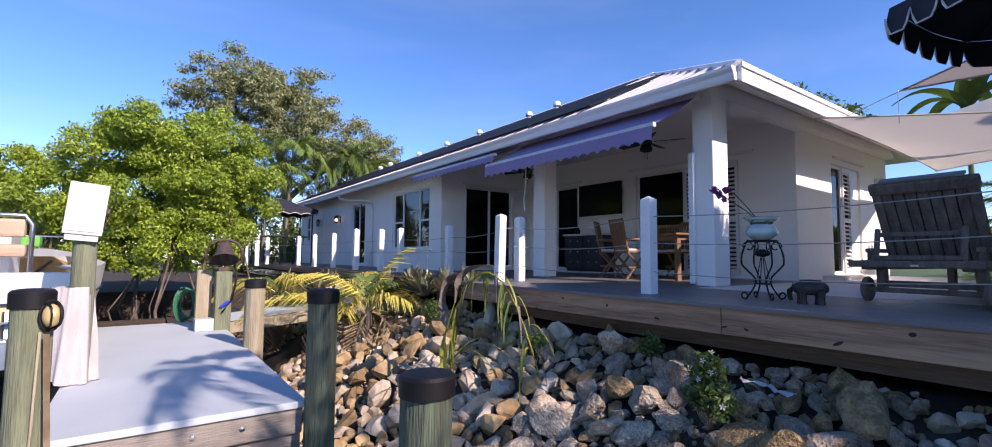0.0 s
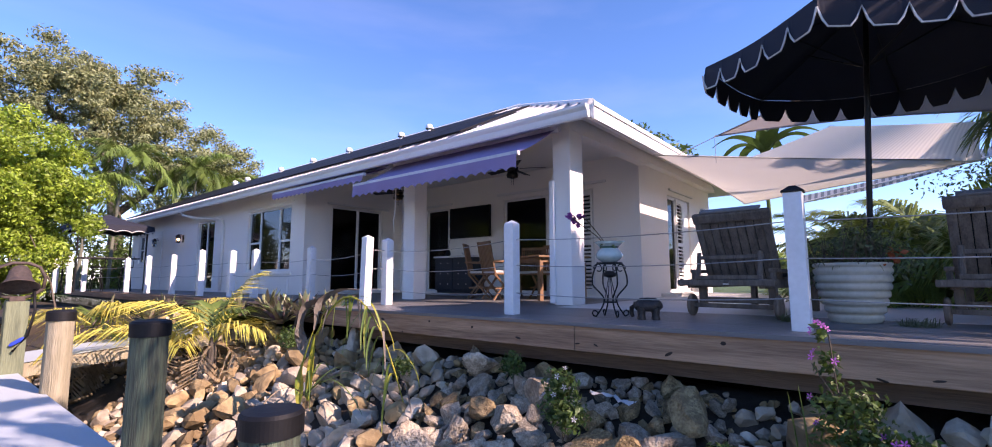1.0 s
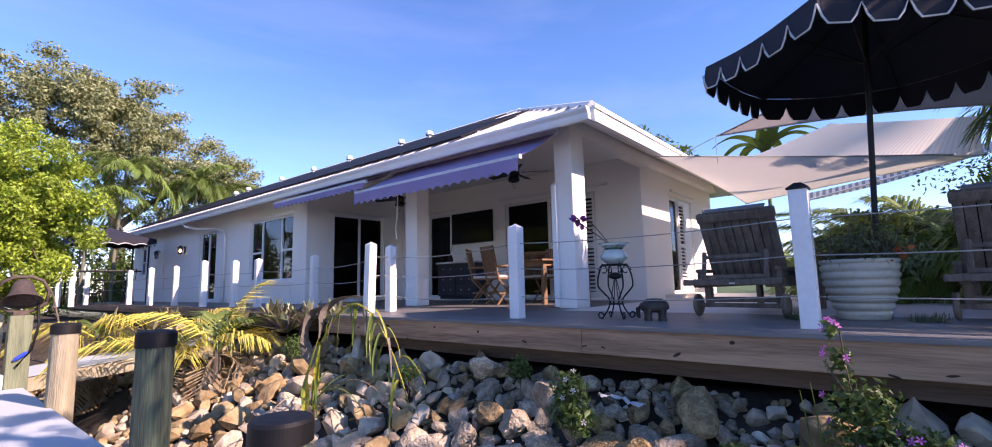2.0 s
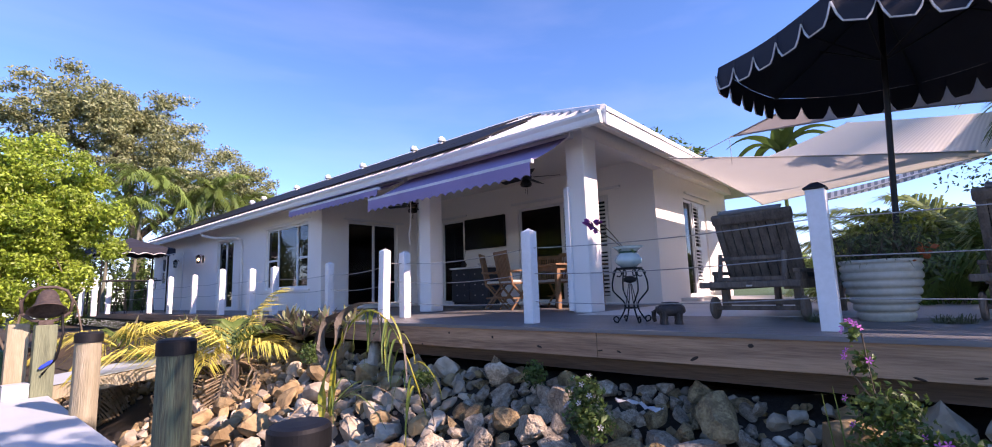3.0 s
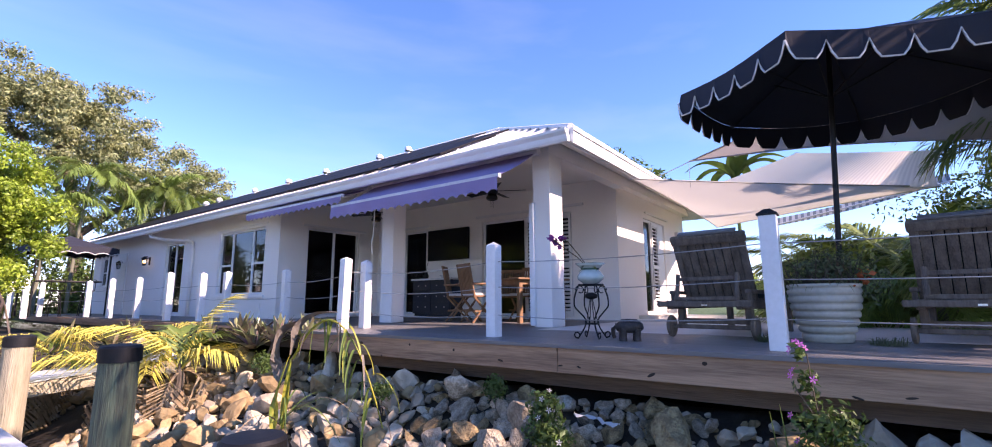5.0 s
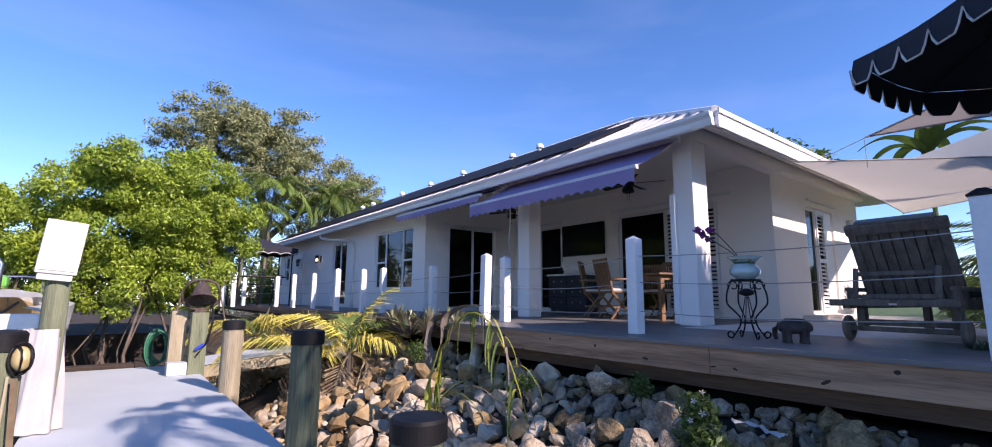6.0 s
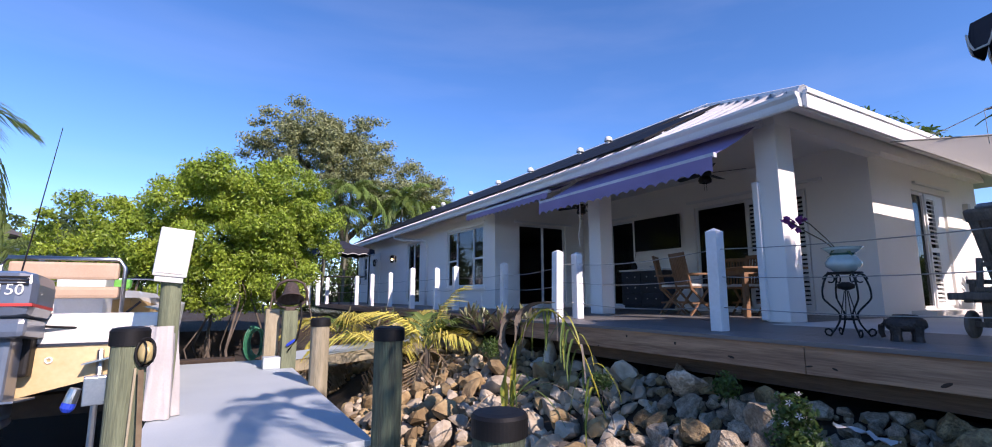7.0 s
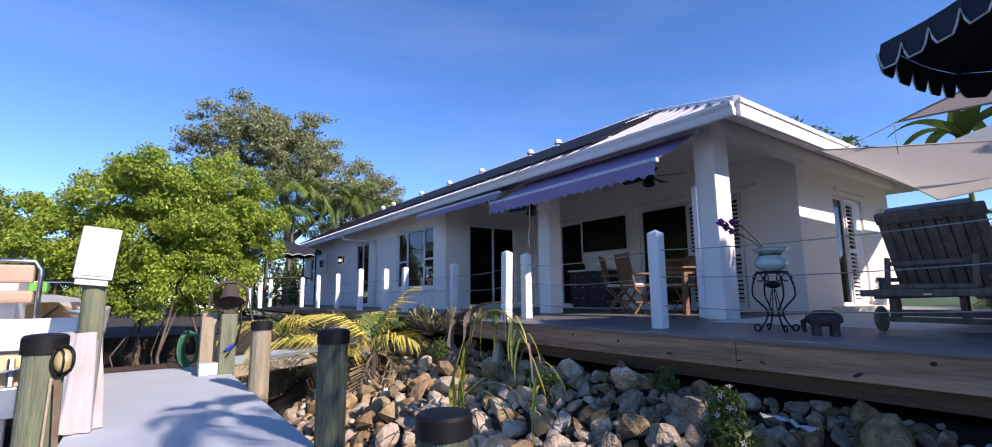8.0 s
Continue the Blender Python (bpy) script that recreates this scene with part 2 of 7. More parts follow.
def wall_with_holes(a, b, z0, z1, thick, holes):
    """A wall from a to b (plan points), thick to the left of its run, with openings (s0, s1, z0, z1) cut through it."""
    a, b = Vector((*a, 0)), Vector((*b, 0))
    d = (b - a)
    length = d.length
    d.normalize()
    nrm = Vector((-d.y, d.x, 0))
    ss = sorted({0.0, length, *[h[0] for h in holes], *[h[1] for h in holes]})
    zs = sorted({z0, z1, *[h[2] for h in holes], *[h[3] for h in holes]})
    bm = bmesh.new()

    def solid(i, k):
        if i < 0 or k < 0 or i >= len(ss) - 1 or k >= len(zs) - 1:
            return False
        s, z = (ss[i] + ss[i + 1]) / 2, (zs[k] + zs[k + 1]) / 2
        return not any(h[0] < s < h[1] and h[2] < z < h[3] for h in holes)

    def at(s, off, z):
        p = a + d * s + nrm * off
        return bm.verts.new((p.x, p.y, z))

    for i in range(len(ss) - 1):
        for k in range(len(zs) - 1):
            if not solid(i, k):
                continue
            s0, s1, q0, q1 = ss[i], ss[i + 1], zs[k], zs[k + 1]
            bm.faces.new([at(s0, 0, q0), at(s1, 0, q0), at(s1, 0, q1), at(s0, 0, q1)])
            bm.faces.new([at(s1, thick, q0), at(s0, thick, q0), at(s0, thick, q1), at(s1, thick, q1)])
            if not solid(i - 1, k):
                bm.faces.new([at(s0, thick, q0), at(s0, 0, q0), at(s0, 0, q1), at(s0, thick, q1)])
            if not solid(i + 1, k):
                bm.faces.new([at(s1, 0, q0), at(s1, thick, q0), at(s1, thick, q1), at(s1, 0, q1)])
            if not solid(i, k - 1):
                bm.faces.new([at(s0, thick, q0), at(s1, thick, q0), at(s1, 0, q0), at(s0, 0, q0)])
            if not solid(i, k + 1):
                bm.faces.new([at(s0, 0, q1), at(s1, 0, q1), at(s1, thick, q1), at(s0, thick, q1)])
    bmesh.ops.remove_doubles(bm, verts=bm.verts, dist=0.0005)
    return bm


def leaf_cloud(blobs, count, size, seed=1, shell=0.55, squash=1.0):
    """Vertices and faces of many small pointed leaves spread through the outer part of ellipsoids (cx, cy, cz, rx, ry, rz)."""
    rng = np.random.default_rng(seed)
    blobs = np.array(blobs, float)
    vol = (blobs[:, 3] * blobs[:, 4] * blobs[:, 5]) ** 0.72
    which = rng.choice(len(blobs), count, p=vol / vol.sum())
    d = rng.normal(size=(count, 3))
    d /= np.linalg.norm(d, axis=1)[:, None]
    r = shell + (1.04 - shell) * rng.random(count) ** 0.7
    wob = 1 + 0.10 * np.sin(d[:, 0] * 9 + which) * np.sin(d[:, 1] * 8 + 2 * which) * 1.5 + 0.08 * np.sin(d[:, 2] * 15 + which)
    c = blobs[which, :3] + d * blobs[which, 3:] * (r * wob)[:, None]
    nrm = d * 0.6 + rng.normal(size=(count, 3)) * 0.7 + np.array([0, 0, 0.35])
    nrm /= np.linalg.norm(nrm, axis=1)[:, None]
    u = np.cross(nrm, rng.normal(size=(count, 3)))
    u /= np.linalg.norm(u, axis=1)[:, None]
    v = np.cross(nrm, u)
    s = size * (0.6 + 0.8 * rng.random(count))[:, None]
    verts = np.empty((count, 4, 3))
    verts[:, 0] = c - u * s
    verts[:, 1] = c + v * s * 0.45 * squash
    verts[:, 2] = c + u * s + nrm * s * 0.15
    verts[:, 3] = c - v * s * 0.45 * squash
    return verts.reshape(-1, 3), np.arange(count * 4).reshape(-1, 4)


def frond_mesh(name, length, droop, leaflets, leaf_len, material, seed, vee=0.5, width=0.022, curl=0.0):
    """One feather palm leaf growing from the origin along +x, arching down; mesh data only."""
    rng = np.random.default_rng(seed)
    V, F = [], []

    def mid(s):
        return np.array([length * (s - 0.18 * droop * s ** 2), 0.0, length * (0.45 * s - droop * s ** 2)])

    ts = np.linspace(0, 1, 10)
    for i in range(9):
        p, q = mid(ts[i]), mid(ts[i + 1])
        w, w2 = 0.018 * (1 - ts[i]) + 0.004, 0.018 * (1 - ts[i + 1]) + 0.004
        k = len(V)
        V += [p + [0, -w, 0], p + [0, w, 0], q + [0, w2, 0], q + [0, -w2, 0], p + [0, 0, -w], q + [0, 0, -w2]]
        F += [[k, k + 1, k + 2, k + 3], [k, k + 3, k + 5, k + 4], [k + 1, k + 4, k + 5, k + 2]]
    for i in range(leaflets):
        s = 0.16 + 0.84 * (i + 0.5) / leaflets
        base = mid(s)
        ahead = mid(min(1, s + 0.02)) - mid(s - 0.02)
        ahead /= np.linalg.norm(ahead)
        ll = leaf_len * (0.45 + 0.9 * math.sin(math.pi * min(1, 0.12 + s * 0.85))) * (0.85 + 0.3 * rng.random())
        for side in (-1, 1):
            out = np.array([0, side, 0.0]) * (1 - 0.45 * s) + ahead * (0.55 + 0.5 * s) + np.array([0, 0, vee * (0.3 + 0.5 * rng.random())])
            out += rng.normal(size=3) * 0.08
            out /= np.linalg.norm(out)
            wd = np.cross(out, [0, 0, 1.0])
            wd /= np.linalg.norm(wd) + 1e-6
            wd = wd * width
            p1 = base + out * ll * 0.5
            p2 = base + out * ll + np.array([0, 0, -ll * (0.35 + curl + 0.3 * rng.random())])
            k = len(V)
            V += [base - wd * 0.4, base + wd * 0.4, p1 + wd, p1 - wd, p2]
            F += [[k, k + 1, k + 2, k + 3], [k + 3, k + 2, k + 4]]
    me = bpy.data.meshes.new(name)
    me.from_pydata([tuple(map(float, v)) for v in V], [], F)
    me.materials.append(material)
    return me


FRONDS = [frond_mesh("frond", 2.2, d, 46, 0.5, PALM, 10 + i, width=0.02) for i, d in enumerate((0.35, 0.6, 0.85, 1.1))]
FRONDS_Y = [frond_mesh("frond", 1.35, d, 26, 0.40, PALM_YELLOW, 20 + i, width=0.013, vee=0.3) for i, d in enumerate((0.35, 0.6, 0.85))]
FRONDS_DRY = [frond_mesh("frond", 1.2, d, 22, 0.4, DRYLEAF, 30 + i, width=0.016, curl=0.6) for i, d in enumerate((0.9, 1.3))]


FRONDS_SUN = [frond_mesh("frond", 2.2, d, 52, 0.55, PALM_SUN, 80 + i, width=0.02) for i, d in enumerate((0.45, 0.75, 1.0))]


def child(name, data, parent, m, label=""):
    ob = new(name, data)
    ob.parent = parent
    ob.matrix_local = m
    if label:
        ob["label"] = label
    return ob


def palm(x, y, z, height, lean, count, scale, label, meshes, seed, radius=0.07, name="palm_tree", up=(10, 70), group=""):
    rng = random.Random(seed)
    t = thing(name, label, "palm", pose(x, y, z), group)
    lx, ly = lean
    pts = [(lx * s * s, ly * s * s, height * s) for s in (i / 8 for i in range(9))]
    part("trunk", tube(pts, radius, 10, taper=0.75), PALMBARK, t, smooth=True)
    top = Vector(pts[-1])
    for i in range(count):
        az = 360 * i / count + rng.uniform(-20, 20)
        el = rng.uniform(*up)
        sc = scale * rng.uniform(0.8, 1.15)
        child("frond", rng.choice(meshes), t, Matrix.Translation(top) @ pose(0, 0, 0, 0, 0, az) @ pose(0, 0, 0, 0, -el + 35, 0) @ Matrix.Scale(sc, 4))
    return t


# ---- ground, water, rock slope ----
def grid(x0, x1, y0, y1, step, height):
    b = bmesh.new()
    nx, ny = int(round((x1 - x0) / step)), int(round((y1 - y0) / step))
    vs = [[b.verts.new((x0 + (x1 - x0) * i / nx, y0 + (y1 - y0) * j / ny, 0)) for i in range(nx + 1)] for j in range(ny + 1)]
    for row in vs:
        for v in row:
            v.co.z = height(v.co.x, v.co.y)
    for j in range(ny):
        for i in range(nx):
            b.faces.new((vs[j][i], vs[j][i + 1], vs[j + 1][i + 1], vs[j + 1][i]))
    return b


def slope(x, y):
    """Height of the bank under the rocks."""
    foot = 2.15 + 0.25 * math.sin(y * 0.7)
    if y > 10.3:
        foot -= (y - 10.3) * 1.2
    s = (x - foot) / (4.55 - foot)
    s = max(-0.6, min(1, s))
    return -1.75 + 1.23 * s + 0.03 * math.sin(5 * x + 3 * y)


tagged(link("water", sheet([[(-300, -300, -1.62), (300, -300, -1.62)], [(-300, 400, -1.62), (300, 400, -1.62)]]), WATER),
       "dark still canal water", "water", kind="structure")
g = grid(1.2, 5.2, -9, 15, 0.25, slope)
tagged(link("bank_soil", g, SOIL, smooth=True), "dark soil bank under the rocks and deck", "ground", kind="structure")
tagged(link("ground", sheet([[(4.7, -60, -0.25), (160, -60, -0.25)], [(4.7, 160, -0.25), (160, 160, -0.25)]]), LAWN), "lawn behind the deck and house", "ground", kind="structure")
tagged(link("far_bank", box(-160, 5.0, 14.5, 160, -2.2, -0.55), SOIL), "low green land beyond the canal basin", "ground", kind="structure")
tagged(link("far_shore", box(-200, -45, -200, 300, -2.2, -0.4), LAWN), "far green shore across the canal", "ground", kind="structure")

# ---- house ----
house = thing("house", "white stucco single-storey house with a metal hip roof", "house")
EAVE_X, EAVE_Y, EAVE_Z, BACK_X, FAR_Y = 5.94, 2.8, 2.50, 13.94, 23.6
FRONT_X, PORCH_Y, BACK_WALL_X, END_Y, CEIL_Z = 6.5, 10.4, 9.31, 3.63, 2.70

front_wall = part("wall", wall_with_holes((FRONT_X, 23.2), (FRONT_X, PORCH_Y), -0.3, 2.66, 0.2,
                  [(23.2 - 13.25, 23.2 - 11.02, 0.54, 2.12), (23.2 - 16.65, 23.2 - 15.4, 0.05, 2.10), (23.2 - 22.4, 23.2 - 21.75, 0.95, 1.98)]), STUCCO, house)
slider_wall = part("wall", wall_with_holes((FRONT_X + 0.2, PORCH_Y), (BACK_WALL_X, PORCH_Y), -0.3, CEIL_Z, 0.2, [(7.19 - 6.7, 8.67 - 6.7, 0.05, 2.11)]), STUCCO, house)
back_wall = part("wall", wall_with_holes((BACK_WALL_X, PORCH_Y + 0.2), (BACK_WALL_X, END_Y), -0.3, CEIL_Z, 0.2,
                 [(10.6 - 9.40, 10.6 - 8.60, 0.05, 2.12), (10.6 - 6.85, 10.6 - 4.58, 0.05, 2.14)]), STUCCO, house)
end_wall = part("wall", wall_with_holes((BACK_WALL_X + 0.2, END_Y), (13.7, END_Y), -0.3, CEIL_Z, 0.2, [(10.74 - 9.51, 12.15 - 9.51, 0.08, 2.10)]), STUCCO, house)
part("wall", box(13.5, 13.7, END_Y + 0.2, 23.2, -0.3, CEIL_Z), STUCCO, house)
part("wall", box(6.7, 13.5, 23.0, 23.2, -0.3, CEIL_Z), STUCCO, house)
part("ceiling", box(FRONT_X + 0.02, 13.7, 3.49, 23.2, CEIL_Z, CEIL_Z + 0.03), CEILING, house, "smooth white porch ceiling")
part("floor", box(6.75, 13.5, PORCH_Y + 0.2, 23.0, -0.2, 0.03), PATIO, house)
part("floor", box(9.55, 13.5, END_Y + 0.2, PORCH_Y + 0.2, -0.2, 0.03), PATIO, house)
part("beam", box(FRONT_X, FRONT_X + 0.30, 3.45, PORCH_Y, 2.45, CEIL_Z - 0.002), STUCCO, house)
part("beam", box(FRONT_X + 0.30, BACK_WALL_X, 3.45, END_Y, 2.45, CEIL_Z - 0.002), STUCCO, house)
part("beam", box(BACK_WALL_X, 13.7, 3.47, END_Y - 0.002, 2.52, CEIL_Z - 0.002), STUCCO, house)


def column(y, w, deep):
    return part("column", box(FRONT_X, FRONT_X + deep, y, y + w, 0.0, 2.45, 0.012), STUCCO, house, "square white stucco porch column")


column(3.45, 0.285, 0.36)
column(6.66, 0.31, 0.29)
# white conduit box up the side of the corner column
part("downspout", box(FRONT_X - 0.06, FRONT_X - 0.003, 3.69, 3.77, 0.02, 1.74, 0.012), WHITE, house, "white corner downspout box")


def soffit():
    """Raked eave lining that rises with the roof from the fascia to the wall, with a batten along it."""
    bm = bmesh.new()
    z0, rise = 2.345, 0.5
    for z in (0.0, 0.02):
        o = [bm.verts.new((EAVE_X + 0.02, FAR_Y, z0 + z)), bm.verts.new((EAVE_X + 0.02, EAVE_Y + 0.0, z0 + z)), bm.verts.new((BACK_X, EAVE_Y + 0.0, z0 + z))]
        w = 0.62
        q = [bm.verts.new((EAVE_X + 0.02 + w, FAR_Y, z0 + z + rise * w)), bm.verts.new((EAVE_X + 0.02 + w, EAVE_Y + w, z0 + z + rise * w)), bm.verts.new((BACK_X, EAVE_Y + w, z0 + z + rise * w))]
        for k in (0, 1):
            f = (o[k], o[k + 1], q[k + 1], q[k])
            bm.faces.new(f if z else f[::-1])
    return bm


part("soffit", soffit(), CEILING, house, "white raked eave soffit")
part("soffit_batten", tube([(EAVE_X + 0.25, EAVE_Y + 0.2, 2.44), (BACK_X, EAVE_Y + 0.2, 2.44)], 0.014, 6), WHITE, house, "white batten along the soffit")
part("soffit_batten", tube([(EAVE_X + 0.22, EAVE_Y + 0.2, 2.44), (EAVE_X + 0.22, FAR_Y, 2.44)], 0.014, 6), WHITE, house, "white batten along the soffit")


def hip_roof():
    bm = bmesh.new()
    z0, z1 = EAVE_Z, EAVE_Z + 2.0
    a, b, c, d = [(EAVE_X, EAVE_Y), (BACK_X, EAVE_Y), (BACK_X, FAR_Y), (EAVE_X, FAR_Y)]
    r0, r1 = (9.94, EAVE_Y + 4), (9.94, FAR_Y - 4)
    for dz in (0, -0.05):
        A, B, C, D = [bm.verts.new((*p, z0 + dz)) for p in (a, b, c, d)]
        R0, R1 = bm.verts.new((*r0, z1 + dz)), bm.verts.new((*r1, z1 + dz))
        for f in ((A, R0, R1, D), (A, B, R0), (B, C, R1, R0), (C, D, R1)):
            bm.faces.new(f if dz == 0 else f[::-1])
    return bm


roof = part("roof", hip_roof(), ROOFMETAL, house, "pale grey standing-seam metal hip roof")
SLOPE_TURN = math.degrees(math.atan(0.5))
seam_mesh = box(0, 1, -0.018, 0.018, 0.0, 0.035)
seam_data = bpy.data.meshes.new("seam")
seam_mesh.to_mesh(seam_data)
seam_mesh.free()
seam_data.materials.append(ROOFMETAL)
for i in range(50):
    y = 3.1 + 0.41 * i
    run = min(y - EAVE_Y, FAR_Y - y, 4.0)
    if run > 0.2:
        child("seam", seam_data, roof, Matrix.Translation((EAVE_X, y, EAVE_Z)) @ pose(0, 0, 0, 0, -SLOPE_TURN, 0) @ Matrix.Diagonal((run * 1.118, 1, 1, 1)))
for i in range(19):
    x = 6.25 + 0.41 * i
    run = min(x - EAVE_X, BACK_X - x)
    if run > 0.2:
        child("seam", seam_data, roof, Matrix.Translation((x, EAVE_Y, EAVE_Z)) @ pose(0, 0, 0, 0, 0, 90) @ pose(0, 0, 0, 0, -SLOPE_TURN, 0) @ Matrix.Diagonal((run * 1.118, 1, 1, 1)))
hip = tube([(EAVE_X, EAVE_Y, EAVE_Z + 0.02), (9.94, EAVE_Y + 4, EAVE_Z + 2.02)], 0.05, 8)
part("hip_cap", hip, WHITE, roof)
part("ridge_cap", tube([(9.94, EAVE_Y + 4, EAVE_Z + 2.02), (9.94, FAR_Y - 4, EAVE_Z + 2.02)], 0.06, 8), WHITE, roof)


def extruded(profile, p0, p1, close=True):
    """A profile of (out, up) pairs swept from p0 to p1; out is to the left of the run."""
    bm = bmesh.new()
    p0, p1 = Vector(p0), Vector(p1)
    d = (p1 - p0).normalized()
    n = Vector((-d.y, d.x, 0)).normalized()
    r = [[bm.verts.new(p + n * o + Vector((0, 0, u))) for o, u in profile] for p in (p0, p1)]
    k = len(profile)
    for i in range(k if close else k - 1):
        j = (i + 1) % k
        bm.faces.new((r[0][i], r[1][i], r[1][j], r[0][j]))
    if close:
        bm.faces.new(r[0])
        bm.faces.new(r[1][::-1])
    bmesh.ops.recalc_face_normals(bm, faces=bm.faces)
    return bm


gutter_profile = [(0.0, -0.02), (0.0, -0.17), (0.06, -0.17), (0.075, -0.14), (0.085, -0.09), (0.12, -0.05), (0.125, -0.02), (0.11, -0.015)]
part("gutter", extruded(gutter_profile, (EAVE_X - 0.002, FAR_Y, EAVE_Z), (EAVE_X - 0.002, EAVE_Y + 0.02, EAVE_Z)), WHITE, house, "white profiled rain gutter")
for p in house.children:
    if p.name.startswith("gutter"):
        p.data.transform(Matrix.Translation((2 * (EAVE_X - 0.002), 0, 0)) @ Matrix.Diagonal((-1, 1, 1, 1)))
        p.data.flip_normals()
part("fascia", box(EAVE_X, BACK_X, EAVE_Y - 0.03, EAVE_Y, EAVE_Z - 0.19, EAVE_Z + 0.015, 0.004), WHITE, house, "white eave fascia board")
part("fascia", box(EAVE_X, EAVE_X + 0.02, EAVE_Y, FAR_Y, EAVE_Z - 0.16, EAVE_Z - 0.01), WHITE, house)
part("drip_edge", box(EAVE_X - 0.02, BACK_X, EAVE_Y - 0.05, EAVE_Y - 0.031, EAVE_Z - 0.03, EAVE_Z + 0.03, 0.004), WHITE, house)

# solar panels on the water-side roof plane
for i in range(12):
    y0 = 5.3 + i * 1.5
    reach = min(3.9, (y0 - EAVE_Y) * 1.118 - 0.25)
    m = Matrix.Translation((EAVE_X, 0, EAVE_Z)) @ pose(0, 0, 0, 0, -SLOPE_TURN, 0)
    t = thing("solar_panel", "black solar panel on the metal roof", "solar panel", group="solar panels on the roof")
    part("panel", box(0.35, reach, y0, y0 + 1.42, 0.045, 0.075, 0.006, m=m), SOLAR, t)
    part("rail", box(0.8, 0.86, y0, y0 + 1.42, 0.0, 0.045, m=m), ROOFMETAL, t)
    part("rail", box(reach - 0.5, reach - 0.44, y0, y0 + 1.42, 0.0, 0.045, m=m), ROOFMETAL, t)

# ---- deck ----
deck = tagged(new("deck"), "dark grey composite deck with timber rim boards", "deck", kind="structure")
DX = 4.30
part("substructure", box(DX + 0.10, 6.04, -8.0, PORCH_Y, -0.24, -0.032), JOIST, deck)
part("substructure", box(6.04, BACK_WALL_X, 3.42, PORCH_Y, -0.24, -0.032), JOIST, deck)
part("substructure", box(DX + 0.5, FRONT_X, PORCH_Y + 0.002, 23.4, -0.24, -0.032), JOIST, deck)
part("rim_board", box(DX + 0.005, DX + 0.045, -8.0, 2.15, -0.23, -0.028, 0.004), FASCIA, deck, "reddish-brown timber rim board with knots")
part("rim_board", box(DX + 0.005, DX + 0.045, 2.155, 5.9, -0.23, -0.028, 0.004), FASCIA, deck, "reddish-brown timber rim board with knots")
part("rim_board", box(DX + 0.45, DX + 0.49, 5.95, 12.0, -0.185, -0.028, 0.004), FASCIA, deck, "weathered timber rim board")
part("rim_board", box(DX + 0.45, DX + 0.49, 12.005, 23.4, -0.185, -0.028, 0.004), FASCIA, deck, "weathered timber rim board")
part("lower_beam", box(DX + 0.26, DX + 0.32, -8.0, 5.7, -0.385, -0.245, 0.004), SHADEBEAM, deck, "lower timber beam under the rim, coloured as shaded")
board_bm = box(0, 1, 0, 1, -0.03, 0.0)
board_data = bpy.data.meshes.new("plank")
board_bm.to_mesh(board_data)
board_bm.free()
board_data.materials.append(DECK)
for i in range(34):
    x = DX - 0.02 + i * 0.148
    y0 = -8.0 if x < 6.0 else 3.42
    y1 = 5.95 if x < DX + 0.44 else (PORCH_Y if x > FRONT_X - 0.1 else 23.4)
    if x < BACK_WALL_X - 0.15:
        child("plank", board_data, deck, Matrix.Translation((x, y0, 0)) @ Matrix.Diagonal((0.142, y1 - y0, 1, 1)))


tagged(link("patio", box(6.06, 13.8, -1.0, 3.41, -0.2, 0.004, 0.004), PATIO), "pale concrete patio beside the deck", "patio", kind="structure")
tagged(link("porch_step", box(9.32, 13.8, 3.412, END_Y - 0.002, -0.2, 0.004), PATIO), "pale concrete strip along the end wall", "patio", kind="structure")


def rail_post(x, y, h, cap=False, lean=(0, 0)):
    t = thing("dock_post", "white square rope-rail post on the deck" + (" with a dark metal cap" if cap else ""), "post", pose(x, y, 0, lean[0], lean[1], 0), "white rail posts")
    b = 0.058
    bm = box(-b, b, -b, b, 0, h, 0.006)
    if not cap:
        lathe([(0.074, h), (0.0, h + 0.035)], 4, bm=bm, m=pose(0, 0, 0, 0, 0, 45))
    part("shaft", bm, POSTWHITE, t)
    if cap:
        part("cap", box(-0.068, 0.068, -0.068, 0.068, h, h + 0.015, 0.004, bm=lathe([(0.09, h + 0.015), (0.03, h + 0.05), (0.0, h + 0.05)], 4, m=pose(0, 0, 0, 0, 0, 45))), IRON, t, "dark bronze post cap")
    return t


POSTS = [(4.66, 0.57, 0.96, True, (0, 0)), (4.70, 3.10, 0.93, False, (0, 0)), (5.12, 5.65, 0.91, False, (0, 0)), (4.76, 5.66, 0.93, False, (0, 1.5)),
         (5.38, 8.12, 0.91, False, (0, 0)), (5.2, 9.88, 0.93, False, (0, 0)), (5.08, 10.65, 0.93, False, (0, 0)), (4.86, 11.65, 0.97, False, (0, 0)),
         (5.05, 13.95, 0.95, False, (0, 0)), (4.86, 15.15, 0.95, False, (0, 0)), (4.87, 17.0, 0.95, False, (0, 0)), (4.3, 19.0, 0.95, False, (0, 0)),
         (3.6, 16.9, 0.95, False, (0, -1)), (3.4, 17.4, 0.95, False, (0, 0)), (4.6, -2.2, 0.95, True, (0, 0))]
for p in POSTS:
    rail_post(*p)

